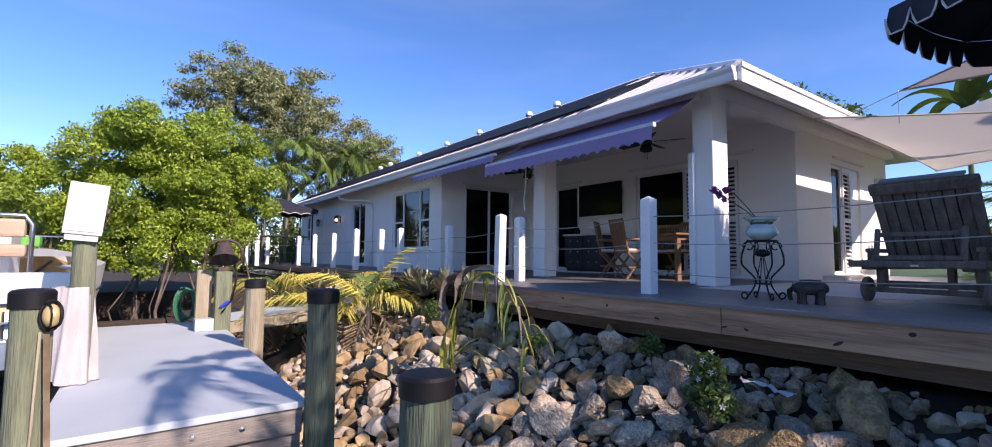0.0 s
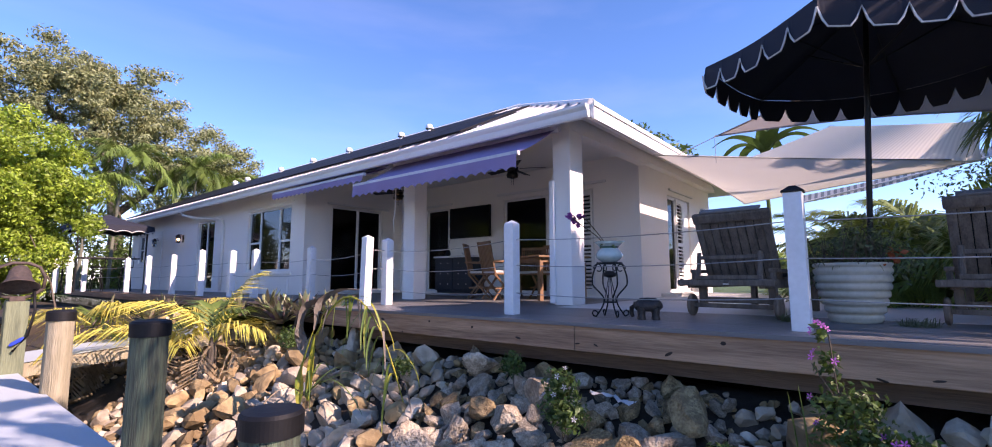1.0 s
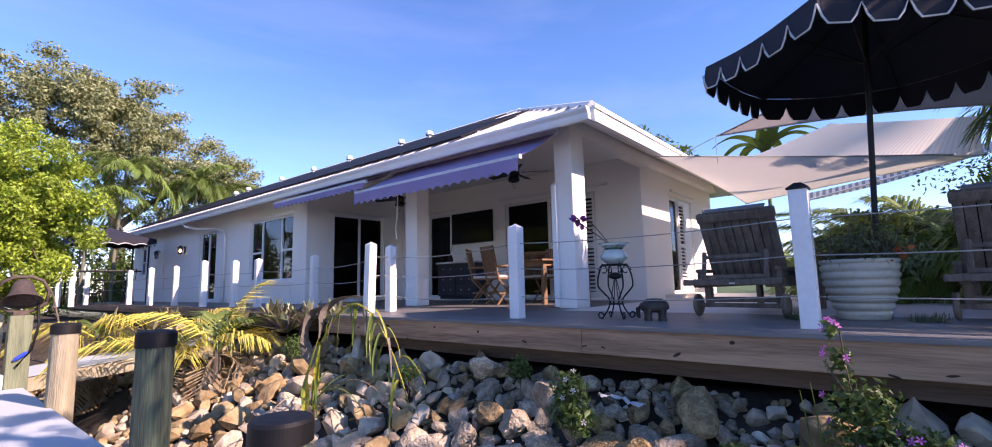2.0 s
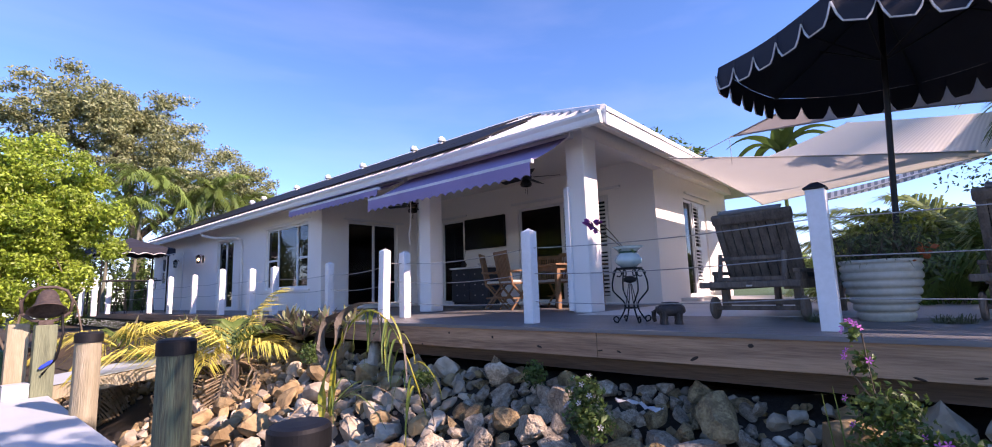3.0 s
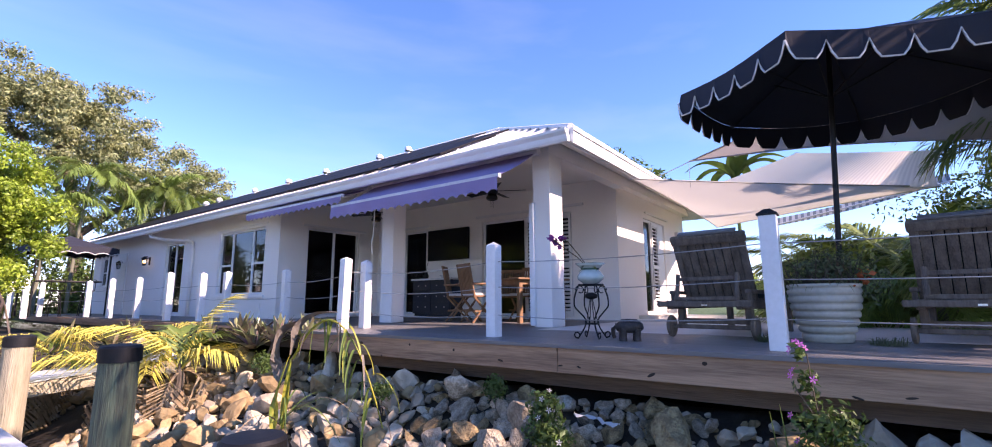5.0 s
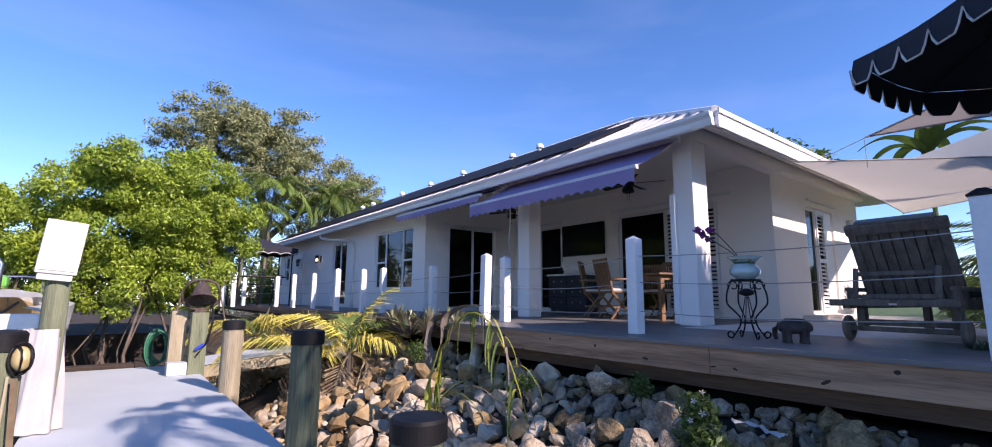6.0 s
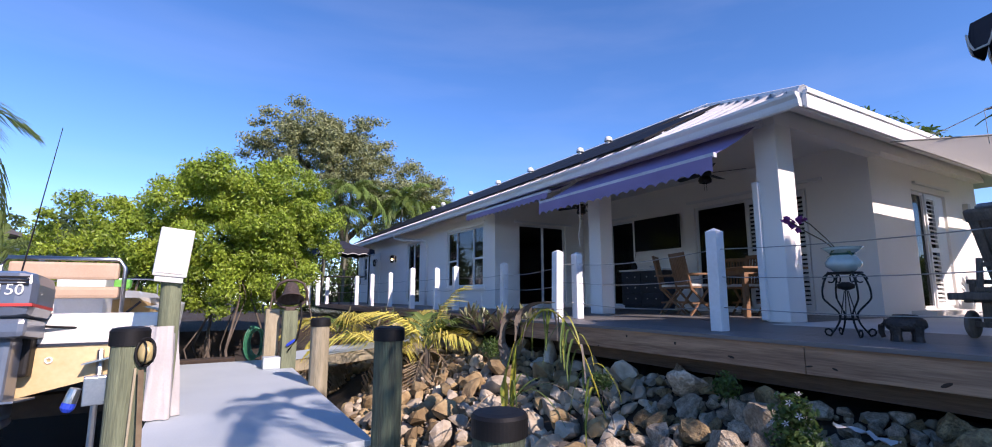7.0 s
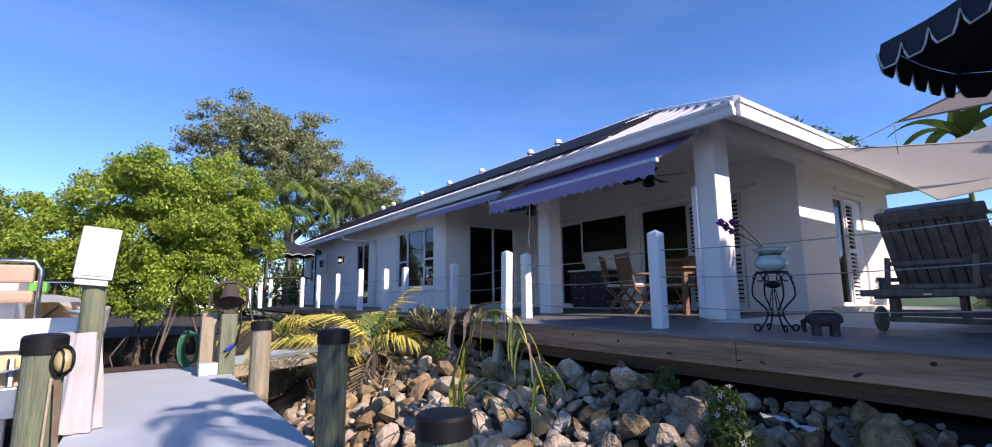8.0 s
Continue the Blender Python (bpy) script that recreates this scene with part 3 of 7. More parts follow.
KNOT = mat("dark_knot", (0.045, 0.025, 0.015), 0.8, spread=0.4, scale=20, fine=60, bump=0.2)
knots = random.Random(5)
for i in range(16):
    y, z = -2.2 + i * 0.5 + knots.uniform(-0.2, 0.2), knots.uniform(-0.22, -0.06)
    w, h = knots.uniform(0.012, 0.035), knots.uniform(0.006, 0.014)
    part("knot", lathe([(1.0, 0.0), (0.6, 0.002), (0.0, 0.002)], 10, m=pose(DX + 0.0045, y, z, 0, -90, 0) @ pose(0, 0, 0, 0, 0, knots.uniform(60, 120)) @ Matrix.Diagonal((w, h, 1, 1))), KNOT, deck)

# ---- dock ----
dock = tagged(new("dock"), "low dock with a pale grey coated top and weathered timber rim", "dock", kind="structure")
part("dock_top", box(0.17, 1.73, 4.0, 9.5, -0.80, -0.75, 0.006), DOCKTOP, dock)
part("rim_board", box(0.19, 1.71, 4.03, 4.07, -0.99, -0.803, 0.005), DOCKWOOD, dock, "weathered grey timber rim with bolts")
part("rim_board", box(1.67, 1.71, 4.07, 9.5, -0.99, -0.803, 0.005), DOCKWOOD, dock)
part("rim_board", box(0.19, 0.23, 4.07, 9.5, -0.99, -0.803, 0.005), DOCKWOOD, dock)
part("lower_step", box(0.2, 1.15, 2.6, 3.95, -1.02, -0.96, 0.006), DOCKTOP, dock, "grey lower landing step")
part("lower_beam", box(0.2, 1.71, 4.08, 4.2, -1.25, -1.0), DOCKWOOD, dock)


def piling(x, y, r, top, material, cap, label, bottom=-2.4, lean=(0, 0)):
    t = thing("piling", label, "piling", pose(x, y, 0, lean[0], lean[1], 0), "dock pilings")
    rng = random.Random(int(x * 100 + y * 10))
    bm = lathe([(r * 1.05, bottom), (r * 1.02, -0.8), (r, top - 0.05), (r * 0.98, top)], 32, closed=True)
    for v in bm.verts:
        a = math.atan2(v.co.y, v.co.x)
        k = 1 + 0.03 * math.sin(3 * a + x * 7) + 0.012 * math.sin(11 * a + y) + 0.006 * rng.uniform(-1, 1)
        v.co.x *= k
        v.co.y *= k
    part("shaft", bm, material, t, smooth=False)
    if cap:
        c = r * 1.1
        part("cap", lathe([(c, top - 0.07), (c, top + 0.015), (c - 0.012, top + 0.03), (c * 0.6, top + 0.036), (0.0, top + 0.04)], 48), BLACKCAP, t, "black plastic piling cap", smooth=False)
    return t


piling(1.80, 3.90, 0.107, 0.06, PILING_DARK, True, "dark green weathered piling with a black cap")
piling(1.80, 2.22, 0.123, -0.24, PILING_DARK, True, "short dark stained piling with a black cap")
piling(0.185, 3.82, 0.093, 0.115, PILING, True, "greenish piling with a black cap and a light")
piling(1.80, 6.62, 0.11, 0.02, PILING_PALE, True, "pale tan piling with a thin black cap")
piling(0.26, 5.65, 0.085, 0.62, PILING, False, "tall greenish piling carrying a white box")

# ramp from the dock to the deck
ramp = tagged(new("ramp"), "grey boarded ramp with pale timber sides", "ramp", kind="structure")
part("ramp_top", sheet([[(1.75, 8.75, -0.70), (1.75, 9.9, -0.70)], [(4.9, 8.75, -0.42), (4.9, 9.9, -0.42)]]), DOCKTOP, ramp)
part("ramp_side", sheet([[(1.75, 8.74, -0.71), (4.9, 8.74, -0.43)], [(1.75, 8.74, -0.88), (4.9, 8.74, -0.60)]]), PILING_PALE, ramp)

# ---- large trees ----
def tree(name, x, y, z, blobs, count, size, material, limbs, radius, label, seed, shell=0.55):
    t = thing(name, label, "tree" if "tree" in name else "shrub", pose(x, y, z))
    bm = bmesh.new()
    for pts, r in limbs:
        tube(pts, r, 8, bm=bm, taper=0.35)
    part("trunk", bm, BARK, t, smooth=True)
    v, f = leaf_cloud(blobs, count, size, seed, shell)
    np_mesh("crown", v, f, material, t)
    return t


def scatter_blobs(center, radii, n, r0, r1, seed):
    """Smaller clumps over the outer part of a large ellipsoid."""
    rng = np.random.default_rng(seed)
    out = []
    for i in range(n):
        d = rng.normal(size=3)
        d /= np.linalg.norm(d)
        k = 0.45 + 0.5 * rng.random()
        c = np.array(center) + d * np.array(radii) * k
        r = r0 + (r1 - r0) * rng.random()
        out.append((*c, r, r, r * 0.8))
    return out


shrub_blobs = (scatter_blobs((-0.2, 0, 2.75), (2.2, 1.9, 1.95), 150, 0.12, 0.42, 3) + scatter_blobs((0.75, 0, 2.75), (1.65, 1.7, 1.75), 130, 0.12, 0.38, 14)
               + scatter_blobs((-2.3, 0.6, 1.9), (1.9, 1.6, 1.65), 110, 0.10, 0.38, 4) + scatter_blobs((-0.2, -0.4, 1.15), (2.0, 1.2, 0.55), 30, 0.15, 0.35, 15))
rs = random.Random(9)
roots = []
for i in range(22):
    x, y = rs.uniform(-2.6, 1.6), rs.uniform(-1.5, 0.4)
    roots.append(([(x, y, -0.75), (x + rs.uniform(-0.3, 0.3), y + 0.1, 0.0), (x * 0.75 + rs.uniform(-0.4, 0.4), y * 0.5, 1.1), (x * 0.7, y * 0.3, 2.3)], rs.uniform(0.02, 0.05)))
tree("mangrove_shrub", 1.05, 13.3, -0.8, shrub_blobs, 190000, 0.038, LEAF_SHRUB,
     roots, 0.1, "large bright green shrub at the dock end", 5, 0.35)


def leaf_sprays(center, radii, n, r0, r1, seed):
    """Flat uneven sprays of twigs and leaves through a whole crown."""
    rng = np.random.default_rng(seed)
    out = []
    for i in range(n):
        d = rng.normal(size=3)
        d /= np.linalg.norm(d)
        c = np.array(center) + d * np.array(radii) * (0.25 + 0.8 * rng.random() ** 0.8)
        r = rng.uniform(r0, r1, 3)
        out.append((*c, r[0] * 1.2, r[1] * 1.2, r[2] * 0.55))
    return out


oak_blobs = leaf_sprays((-1.6, 0, 9.4), (4.1, 3, 2.8), 240, 0.2, 0.85, 6) + leaf_sprays((3.0, -0.5, 6.6), (3.9, 2.6, 2.6), 200, 0.2, 0.85, 7)
tree("oak_tree", 7.4, 30.0, -0.4, oak_blobs, 80000, 0.08, LEAF_OAK,
     [([(0, 0, 0), (0.1, 0, 3), (-0.4, 0, 6), (-1.5, 0.2, 10)], 0.4), ([(0, 0, 4), (1.5, 0, 5.5), (4.0, -0.3, 6.8)], 0.2), ([(-0.2, 0, 5), (-1.8, 0.3, 7.5), (-3.2, 0.5, 9.5)], 0.18)],
     0.4, "tall live oak with an airy grey-green crown", 8, 0.05)

# palms beyond the house end and the grove beside the deck
for i, (x, y, h, c) in enumerate([(6.3, 25.4, 5.9, 14), (9.5, 26.5, 6.0, 14), (10.9, 27.5, 5.6, 14), (5.2, 24.8, 4.4, 13), (3.4, 25.0, 3.0, 12)]):
    palm(x, y, -0.3, h, (0.3, 0.2), c, 1.0, "sunlit yellow-green feather palm beyond the house", FRONDS_SUN, 40 + i, group="palms behind the house")
for i, (x, y, h, lx, ly) in enumerate([(7.2, -3.0, 3.2, -0.5, 0.75), (7.9, -3.3, 3.5, -0.5, 0.9), (6.9, -3.7, 3.5, -0.4, 0.7), (8.6, -3.0, 3.5, 0.2, 0.8), (6.6, -4.1, 3.7, -0.3, 0.8),
                                     (8.2, -3.9, 4.0, -0.4, 0.8), (9.3, -2.7, 2.9, -0.2, 0.6), (7.7, -2.7, 2.3, 0.4, 0.3), (8.9, -3.5, 3.9, -0.2, 0.6), (7.4, -4.5, 4.2, -0.4, 0.9), (9.8, -3.2, 3.5, -0.4, 0.7),
                                     (7.3, -3.35, 2.7, -0.1, 0.5), (8.3, -3.2, 2.8, 0.3, 0.3), (9.4, -3.9, 4.3, -0.4, 0.6)]):
    palm(x, y, -0.25, h, (lx, ly), 17, 0.75, "leaning grey palm trunk with dark feather leaves", FRONDS, 60 + i, radius=0.055, group="palm grove beside the deck")

palm(5.6, -4.6, -0.3, 4.6, (-2.5, 2.6), 9, 0.62, "palm leaning out over the bank", FRONDS, 75, radius=0.07, up=(-10, 60))

# Extra palm out of view, placed so its fronds shade the rocks.
palm(5.3, -5.6, -0.3, 4.1, (-1.0, 1.9), 10, 0.8, "added unseen palm that shades the bank", FRONDS, 78, radius=0.07, up=(-10, 60))

# ---- umbrella ----
def umbrella(x, y, rim_z, apex_z, radius, lean, turn):
    t = thing("patio_umbrella", "black canvas patio umbrella with white piped scalloped valance", "umbrella", pose(x, y, 0, lean, 0, 0))
    part("pole", tube([(0, 0, 0), (0, 0, apex_z + 0.06)], 0.024, 12), IRON, t)
    n = 6
    rows = []
    for k in range(7):
        s = k / 6
        ring = []
        for i in range(n * 6 + 1):
            a = 2 * math.pi * (i / (n * 6)) + turn
            inside = (i % 6) / 6
            fl = math.cos(math.pi / n) / math.cos(2 * math.pi / n * (inside - 0.5))
            sag = 0.05 * math.sin(math.pi * inside) * s
            ring.append((math.cos(a) * radius * s * fl, math.sin(a) * radius * s * fl, apex_z + (rim_z - apex_z) * s ** 1.15 - sag))
        rows.append(ring)
    canopy = part("canopy", sheet(rows), NAVY, t, smooth=True)
    per = 5
    rows = [[], []]
    edge = []
    for i in range(n * per * 8 + 1):
        u = i / (per * 8)
        k, inside = int(u), u - int(u)
        a0 = 2 * math.pi / n * k + turn
        a1 = a0 + 2 * math.pi / n
        px = radius * (math.cos(a0) * (1 - inside) + math.cos(a1) * inside)
        py = radius * (math.sin(a0) * (1 - inside) + math.sin(a1) * inside)
        v = (u * per) % 1.0
        drop = 0.25 - 0.15 * (max(0.0, abs(v - 0.5) * 2 - 0.66) / 0.34) ** 0.8
        sag = 0.05 * math.sin(math.pi * inside)
        rows[0].append((px, py, rim_z - sag))
        rows[1].append((px * 1.012, py * 1.012, rim_z - sag - drop))
        edge.append((px * 1.020, py * 1.020, rim_z - sag - drop + 0.009))
    part("valance", sheet(rows), NAVY, canopy)
    part("piping", tube(edge, 0.0085, 4), PIPING, canopy, "white scalloped piping")
    for k in range(n):
        a = 2 * math.pi / n * k + turn
        part("rib", tube([(0, 0, apex_z - 0.03), (math.cos(a) * radius * 0.99, math.sin(a) * radius * 0.99, rim_z - 0.02)], 0.008, 5), IRON, t)
        part("strut", tube([(0.03 * math.cos(a), 0.03 * math.sin(a), apex_z - 0.62), (math.cos(a) * radius * 0.5, math.sin(a) * radius * 0.5, (apex_z + rim_z) / 2 + 0.02)], 0.007, 5), IRON, t)
    return t


umbrella(6.25, 0.24, 2.45, 2.95, 1.38, 3, radians(170))

# ---- glazing, doors and shutters of the house ----
CLEAR = glass_mat("window_glass", (0.16, 0.17, 0.18))


def glazed(m, w, h, bars, transoms, fw=0.055, label="white framed window", name="window", sill=True, deep=0.06):
    """Frame round an opening w x h at m (x along the wall, y into it), bars at given x, transoms at (x0, x1, z)."""
    bm = bmesh.new()
    y0, y1 = 0.05, 0.05 + deep
    box(0, fw, y0, y1, 0, h, 0.004, bm=bm)
    box(w - fw, w, y0, y1, 0, h, 0.004, bm=bm)
    box(fw, w - fw, y0, y1, h - fw, h, 0.004, bm=bm)
    box(fw, w - fw, y0, y1, 0, fw, 0.004, bm=bm)
    fr = part(name, bm, WHITE, house, label)
    fr.matrix_local = m
    for x in bars:
        part("mullion", box(x - 0.03, x + 0.03, y0 - 0.004, y1 - 0.01, fw, h - fw, 0.004), WHITE, fr)
    for x0, x1, z in transoms:
        part("transom_bar", box(x0, x1, y0 + 0.006, y1 - 0.012, z - 0.025, z + 0.025, 0.004), WHITE, fr)
    edges = [0, *bars, w]
    for a, b in zip(edges, edges[1:]):
        p = part("pane", box(a + 0.01, b - 0.01, y0 + 0.025, y0 + 0.031, 0.01, h - 0.01), CLEAR, fr, "dark reflective glass pane")
    if sill:
        part("sill", box(-0.12, w + 0.12, -0.05, 0.0, -0.075, -0.015, 0.006), STUCCO, fr)
        part("head_trim", box(-0.12, w + 0.12, -0.025, 0.0, h + 0.06, h + 0.10, 0.006), STUCCO, fr)
    return fr


def shutter(m, w, h, pitch=0.076, label="white louvred shutter panel"):
    bm = bmesh.new()
    box(0, 0.05, 0, 0.03, 0, h, 0.004, bm=bm)
    box(w - 0.05, w, 0, 0.03, 0, h, 0.004, bm=bm)
    for z0, z1 in ((0, 0.09), (h / 2 - 0.04, h / 2 + 0.04), (h - 0.09, h)):
        box(0.05, w - 0.05, 0, 0.03, z0, z1, 0.004, bm=bm)
    fr = part("shutter", bm, WHITE, house, label)
    fr.matrix_local = m
    b = box(0.05, w - 0.05, -0.032, 0.032, -0.005, 0.005)
    data = bpy.data.meshes.new("slat")
    b.to_mesh(data)
    b.free()
    data.materials.append(WHITE)
    z = 0.09 + pitch / 2
    while z < h - 0.10:
        if abs(z - h / 2) > 0.05:
            child("slat", data, fr, pose(0, 0.02, z, 38, 0, 0))
        z += pitch
    return fr


# three-light window in the front wall, with louvres inside its right bay
glazed(pose(FRONT_X, 13.25, 0.54, 0, 0, -90), 2.23, 1.58, [0.62, 1.62], [(0.06, 0.6, 0.74), (1.64, 2.18, 0.74)], label="white three-part window reflecting trees")
shutter(pose(FRONT_X + 0.16, 13.25 - 1.66, 0.60, 0, 0, -90), 0.50, 1.46)
# glass door and white panel farther along, then a plain white door and a small far window
glazed(pose(FRONT_X, 16.65, 0.05, 0, 0, -90), 1.25, 2.05, [0.62], [], label="sliding door with a dark glass leaf", name="door", sill=False)
part("door", box(FRONT_X - 0.03, FRONT_X - 0.003, 19.75, 20.55, 0.0, 2.03, 0.005), WHITE, house, "plain white side door")
glazed(pose(FRONT_X, 22.4, 0.95, 0, 0, -90), 0.65, 1.03, [], [(0.05, 0.6, 0.5)], label="small white framed window")
# porch sliding door, porch back doors with shutters, end-wall door with shutters
glazed(pose(7.19, PORCH_Y, 0.05), 1.48, 2.06, [0.76], [], label="white framed sliding glass door", name="door", sill=False)
glazed(pose(BACK_WALL_X, 9.40, 0.05, 0, 0, -90), 0.80, 2.07, [], [], label="white framed glass door beside the television", name="door", sill=False)
glazed(pose(BACK_WALL_X, 6.85, 0.05, 0, 0, -90), 2.27, 2.09, [1.14], [], label="wide sliding glass door with shutters", name="door", sill=False)
shutter(pose(BACK_WALL_X - 0.035, 5.66, 0.07, 0, 0, -90), 0.50, 2.03)
shutter(pose(BACK_WALL_X - 0.035, 5.11, 0.07, 0, 0, -90), 0.52, 2.03)
glazed(pose(10.74, END_Y, 0.08), 1.41, 2.02, [0.57, 1.0], [], label="glass door in the end wall", name="door", sill=False)
shutter(pose(11.32, END_Y + 0.02, 0.10, 0, 0, 0), 0.40, 1.98)
part("door_panel", box(11.76, 12.11, END_Y + 0.03, END_Y + 0.06, 0.14, 2.05, 0.006), WHITE, house, "white sliding door edge")
for x0, y0, x1, y1, z in ((BACK_WALL_X - 0.05, 8.45, BACK_WALL_X - 0.003, 9.55, 2.17), (BACK_WALL_X - 0.05, 4.3, BACK_WALL_X - 0.003, 7.0, 2.23)):
    part("head_trim", box(x0, x1, y0, y1, z, z + 0.05, 0.006), WHITE, house)
part("head_trim", box(7.05, 8.85, PORCH_Y - 0.05, PORCH_Y - 0.003, 2.13, 2.18, 0.006), WHITE, house)
part("head_trim", box(10.8, 12.3, END_Y - 0.05, END_Y - 0.003, 2.2, 2.24, 0.006), WHITE, house)
part("step", box(10.2, 11.9, END_Y - 0.32, END_Y - 0.002, 0.0, 0.07, 0.01), PATIO, house)
# downspout with its offset bends on the front wall
part("downspout", tube([(EAVE_X - 0.03, 16.35, 2.36), (EAVE_X + 0.02, 16.3, 2.24), (6.2, 16.0, 2.16), (6.42, 15.05, 2.08), (6.45, 14.75, 2.0), (6.45, 14.7, 1.8), (6.45, 14.7, 0.02)], 0.045, 8), STUCCO, house, "white downspout with offset bends", smooth=True)
part("wall_pipe", tube([(6.46, 11.0, 0.02), (6.46, 11.0, 0.36)], 0.015, 6), STUCCO, house)
# white domes along the roof
for y, x in ((20.3, 9.0), (19.2, 9.0), (14.5, 9.0), (12.5, 9.0), (10.1, 9.0), (9.0, 9.0), (16.6, 9.0)):
    t = thing("roof_vent", "small white dome vent on the roof", "vent", pose(x, y, EAVE_Z + (x - EAVE_X) * 0.5 - 0.02), "white roof vents")
    part("neck", lathe([(0.05, 0), (0.05, 0.16)], 12), WHITE, t)
    part("dome", lathe([(0.10, 0.15), (0.10, 0.19), (0.085, 0.24), (0.05, 0.27), (0.0, 0.28)], 16), WHITE, t, smooth=True)

# ---- awnings ----
def awning(y0, y1, xf, zf, xb, zb, drop, label):
    t = thing("awning", label, "awning")
    n = 40
    rows = []
    for k in range(5):
        s = k / 4
        rows.append([(xb + (xf - xb) * s, y0 + (y1 - y0) * i / n, zb + (zf - zb) * s - 0.03 * math.sin(math.pi * s)) for i in range(n + 1)])
    part("canopy", sheet(rows), AWNING, t, smooth=True)
    part("front_bar", box(xf - 0.05, xf + 0.01, y0 - 0.02, y1 + 0.02, zf - 0.045, zf + 0.015, 0.012), AWNBAR, t, "white metal front bar")
    steps = int((y1 - y0) / 0.02)
    top = [(xf - 0.052, y0 + (y1 - y0) * i / steps, zf - 0.03) for i in range(steps + 1)]
    low = [(xf - 0.058 + 0.008 * math.sin(i * 0.21), p[1], zf - drop + 0.05 * abs(math.sin(math.pi * p[1] / 0.17)) ** 0.7 - 0.025) for i, p in enumerate(top)]
    part("valance", sheet([top, low]), AWNING, t, "purple scalloped valance")
    part("roller", tube([(xb, y0 - 0.05, zb + 0.0), (xb, y1 + 0.05, zb + 0.0)], 0.055, 12), AWNBAR, t)
    for y, e in ((y0 + 0.35, y0 + 0.15), (y1 - 0.35, y1 - 0.15)):
        mid = ((xf + xb) / 2, (y + (y0 + y1) / 2) / 2, (zf + zb) / 2 - 0.06)
        part("arm", tube([(xb, y, zb - 0.07), mid, (xf, e, zf - 0.03)], 0.016, 6), AWNBAR, t)
    return t


AWNBAR = mat("awning_bar", (0.72, 0.70, 0.72), 0.45, scale=3, fine=50, bump=0.02)
awning(3.58, 7.0, 5.48, 1.93, 6.36, 2.44, 0.21, "purple canvas awning half rolled out over the porch")
awning(7.22, 10.5, 5.82, 2.22, 6.36, 2.44, 0.15, "purple canvas awning barely rolled out by the porch")
part("crank_rod", tube([(6.3, 6.95, 2.40), (6.3, 6.96, 1.55), (6.26, 6.96, 1.4), (6.3, 6.97, 1.2)], 0.011, 6), WHITE, house, "white awning crank rod")

# ---- porch things ----
NAVYPAINT = mat("navy_paint", (0.022, 0.028, 0.045), 0.45, spread=0.3, scale=2, fine=40, bump=0.04)
MARBLE = mat("white_marble", (0.75, 0.74, 0.72), 0.25, color2=(0.55, 0.55, 0.56), scale=3, fine=9, bump=0.0)
STEEL = mat("brushed_steel", (0.55, 0.55, 0.55), 0.3, metal=1.0, spread=0.2, scale=8, fine=80, bump=0.03)
SCREEN = mat("tv_screen", (0.008, 0.009, 0.010), 0.12, spread=0.2, bump=0, specular=0.2)
CUSHION = mat("white_cushion", (0.66, 0.64, 0.60), 0.9, color2=(0.58, 0.56, 0.52), scale=3, fine=150, bump=0.15)

tv = thing("television", "large black flat television on the porch wall", "television", pose(BACK_WALL_X - 0.03, 8.47, 1.33, 0, 0, -90))
part("bezel", box(0, 1.28, -0.06, 0.0, 0, 0.74, 0.012), BLACKCAP, tv)
part("screen", box(0.02, 1.26, -0.066, -0.061, 0.025, 0.72), SCREEN, tv, "dark glossy screen")
part("bracket", box(0.4, 0.88, 0.0, 0.03, 0.2, 0.55), STEEL, tv)

cab = thing("cabinet", "dark navy drawer cabinet with a white stone top", "cabinet", pose(BACK_WALL_X - 0.45, 8.6, 0.03, 0, 0, -90))
part("body", box(0, 1.2, 0.02, 0.42, 0.06, 0.82, 0.006), NAVYPAINT, cab)
part("base", box(0.03, 1.17, 0.06, 0.40, 0.0, 0.06), NAVYPAINT, cab)
part("top", box(-0.03, 1.23, -0.02, 0.43, 0.82, 0.86, 0.006), MARBLE, cab, "white stone top")
for i in range(2):
    for k in range(3):
        d = part("drawer", box(0.03 + i * 0.58, 0.59 + i * 0.58, 0.0, 0.02, 0.10 + k * 0.24, 0.32 + k * 0.24, 0.005), NAVYPAINT, cab)
        for x in (0.18, 0.42):
            part("knob", lathe([(0.0, 0.0), (0.008, 0.0), (0.014, 0.018), (0.0, 0.024)], 10, m=pose(0.03 + i * 0.58 + x, 0.0, 0.21 + k * 0.24, 90, 0, 0)), STEEL, d)
vase = thing("vase", "small dark vase with twigs on the cabinet", "vase", pose(9.05, 8.35, 0.89))
part("body", lathe([(0.0, 0), (0.05, 0), (0.075, 0.07), (0.04, 0.15), (0.045, 0.19)], 16), BLACKCAP, vase, smooth=True)
for i in range(4):
    part("twig", tube([(0, 0, 0.1), (0.02 * math.cos(i * 1.6), 0.02 * math.sin(i * 1.6), 0.25), (0.07 * math.cos(i * 1.6), 0.07 * math.sin(i * 1.6), 0.42)], 0.004, 4), IRON, vase)
bowl = thing("bowl", "white bowl on the cabinet top", "bowl", pose(9.05, 7.75, 0.89))
part("body", lathe([(0.0, 0), (0.05, 0.0), (0.12, 0.07), (0.11, 0.07), (0.045, 0.015), (0.0, 0.012)], 18), MARBLE, bowl, smooth=True)


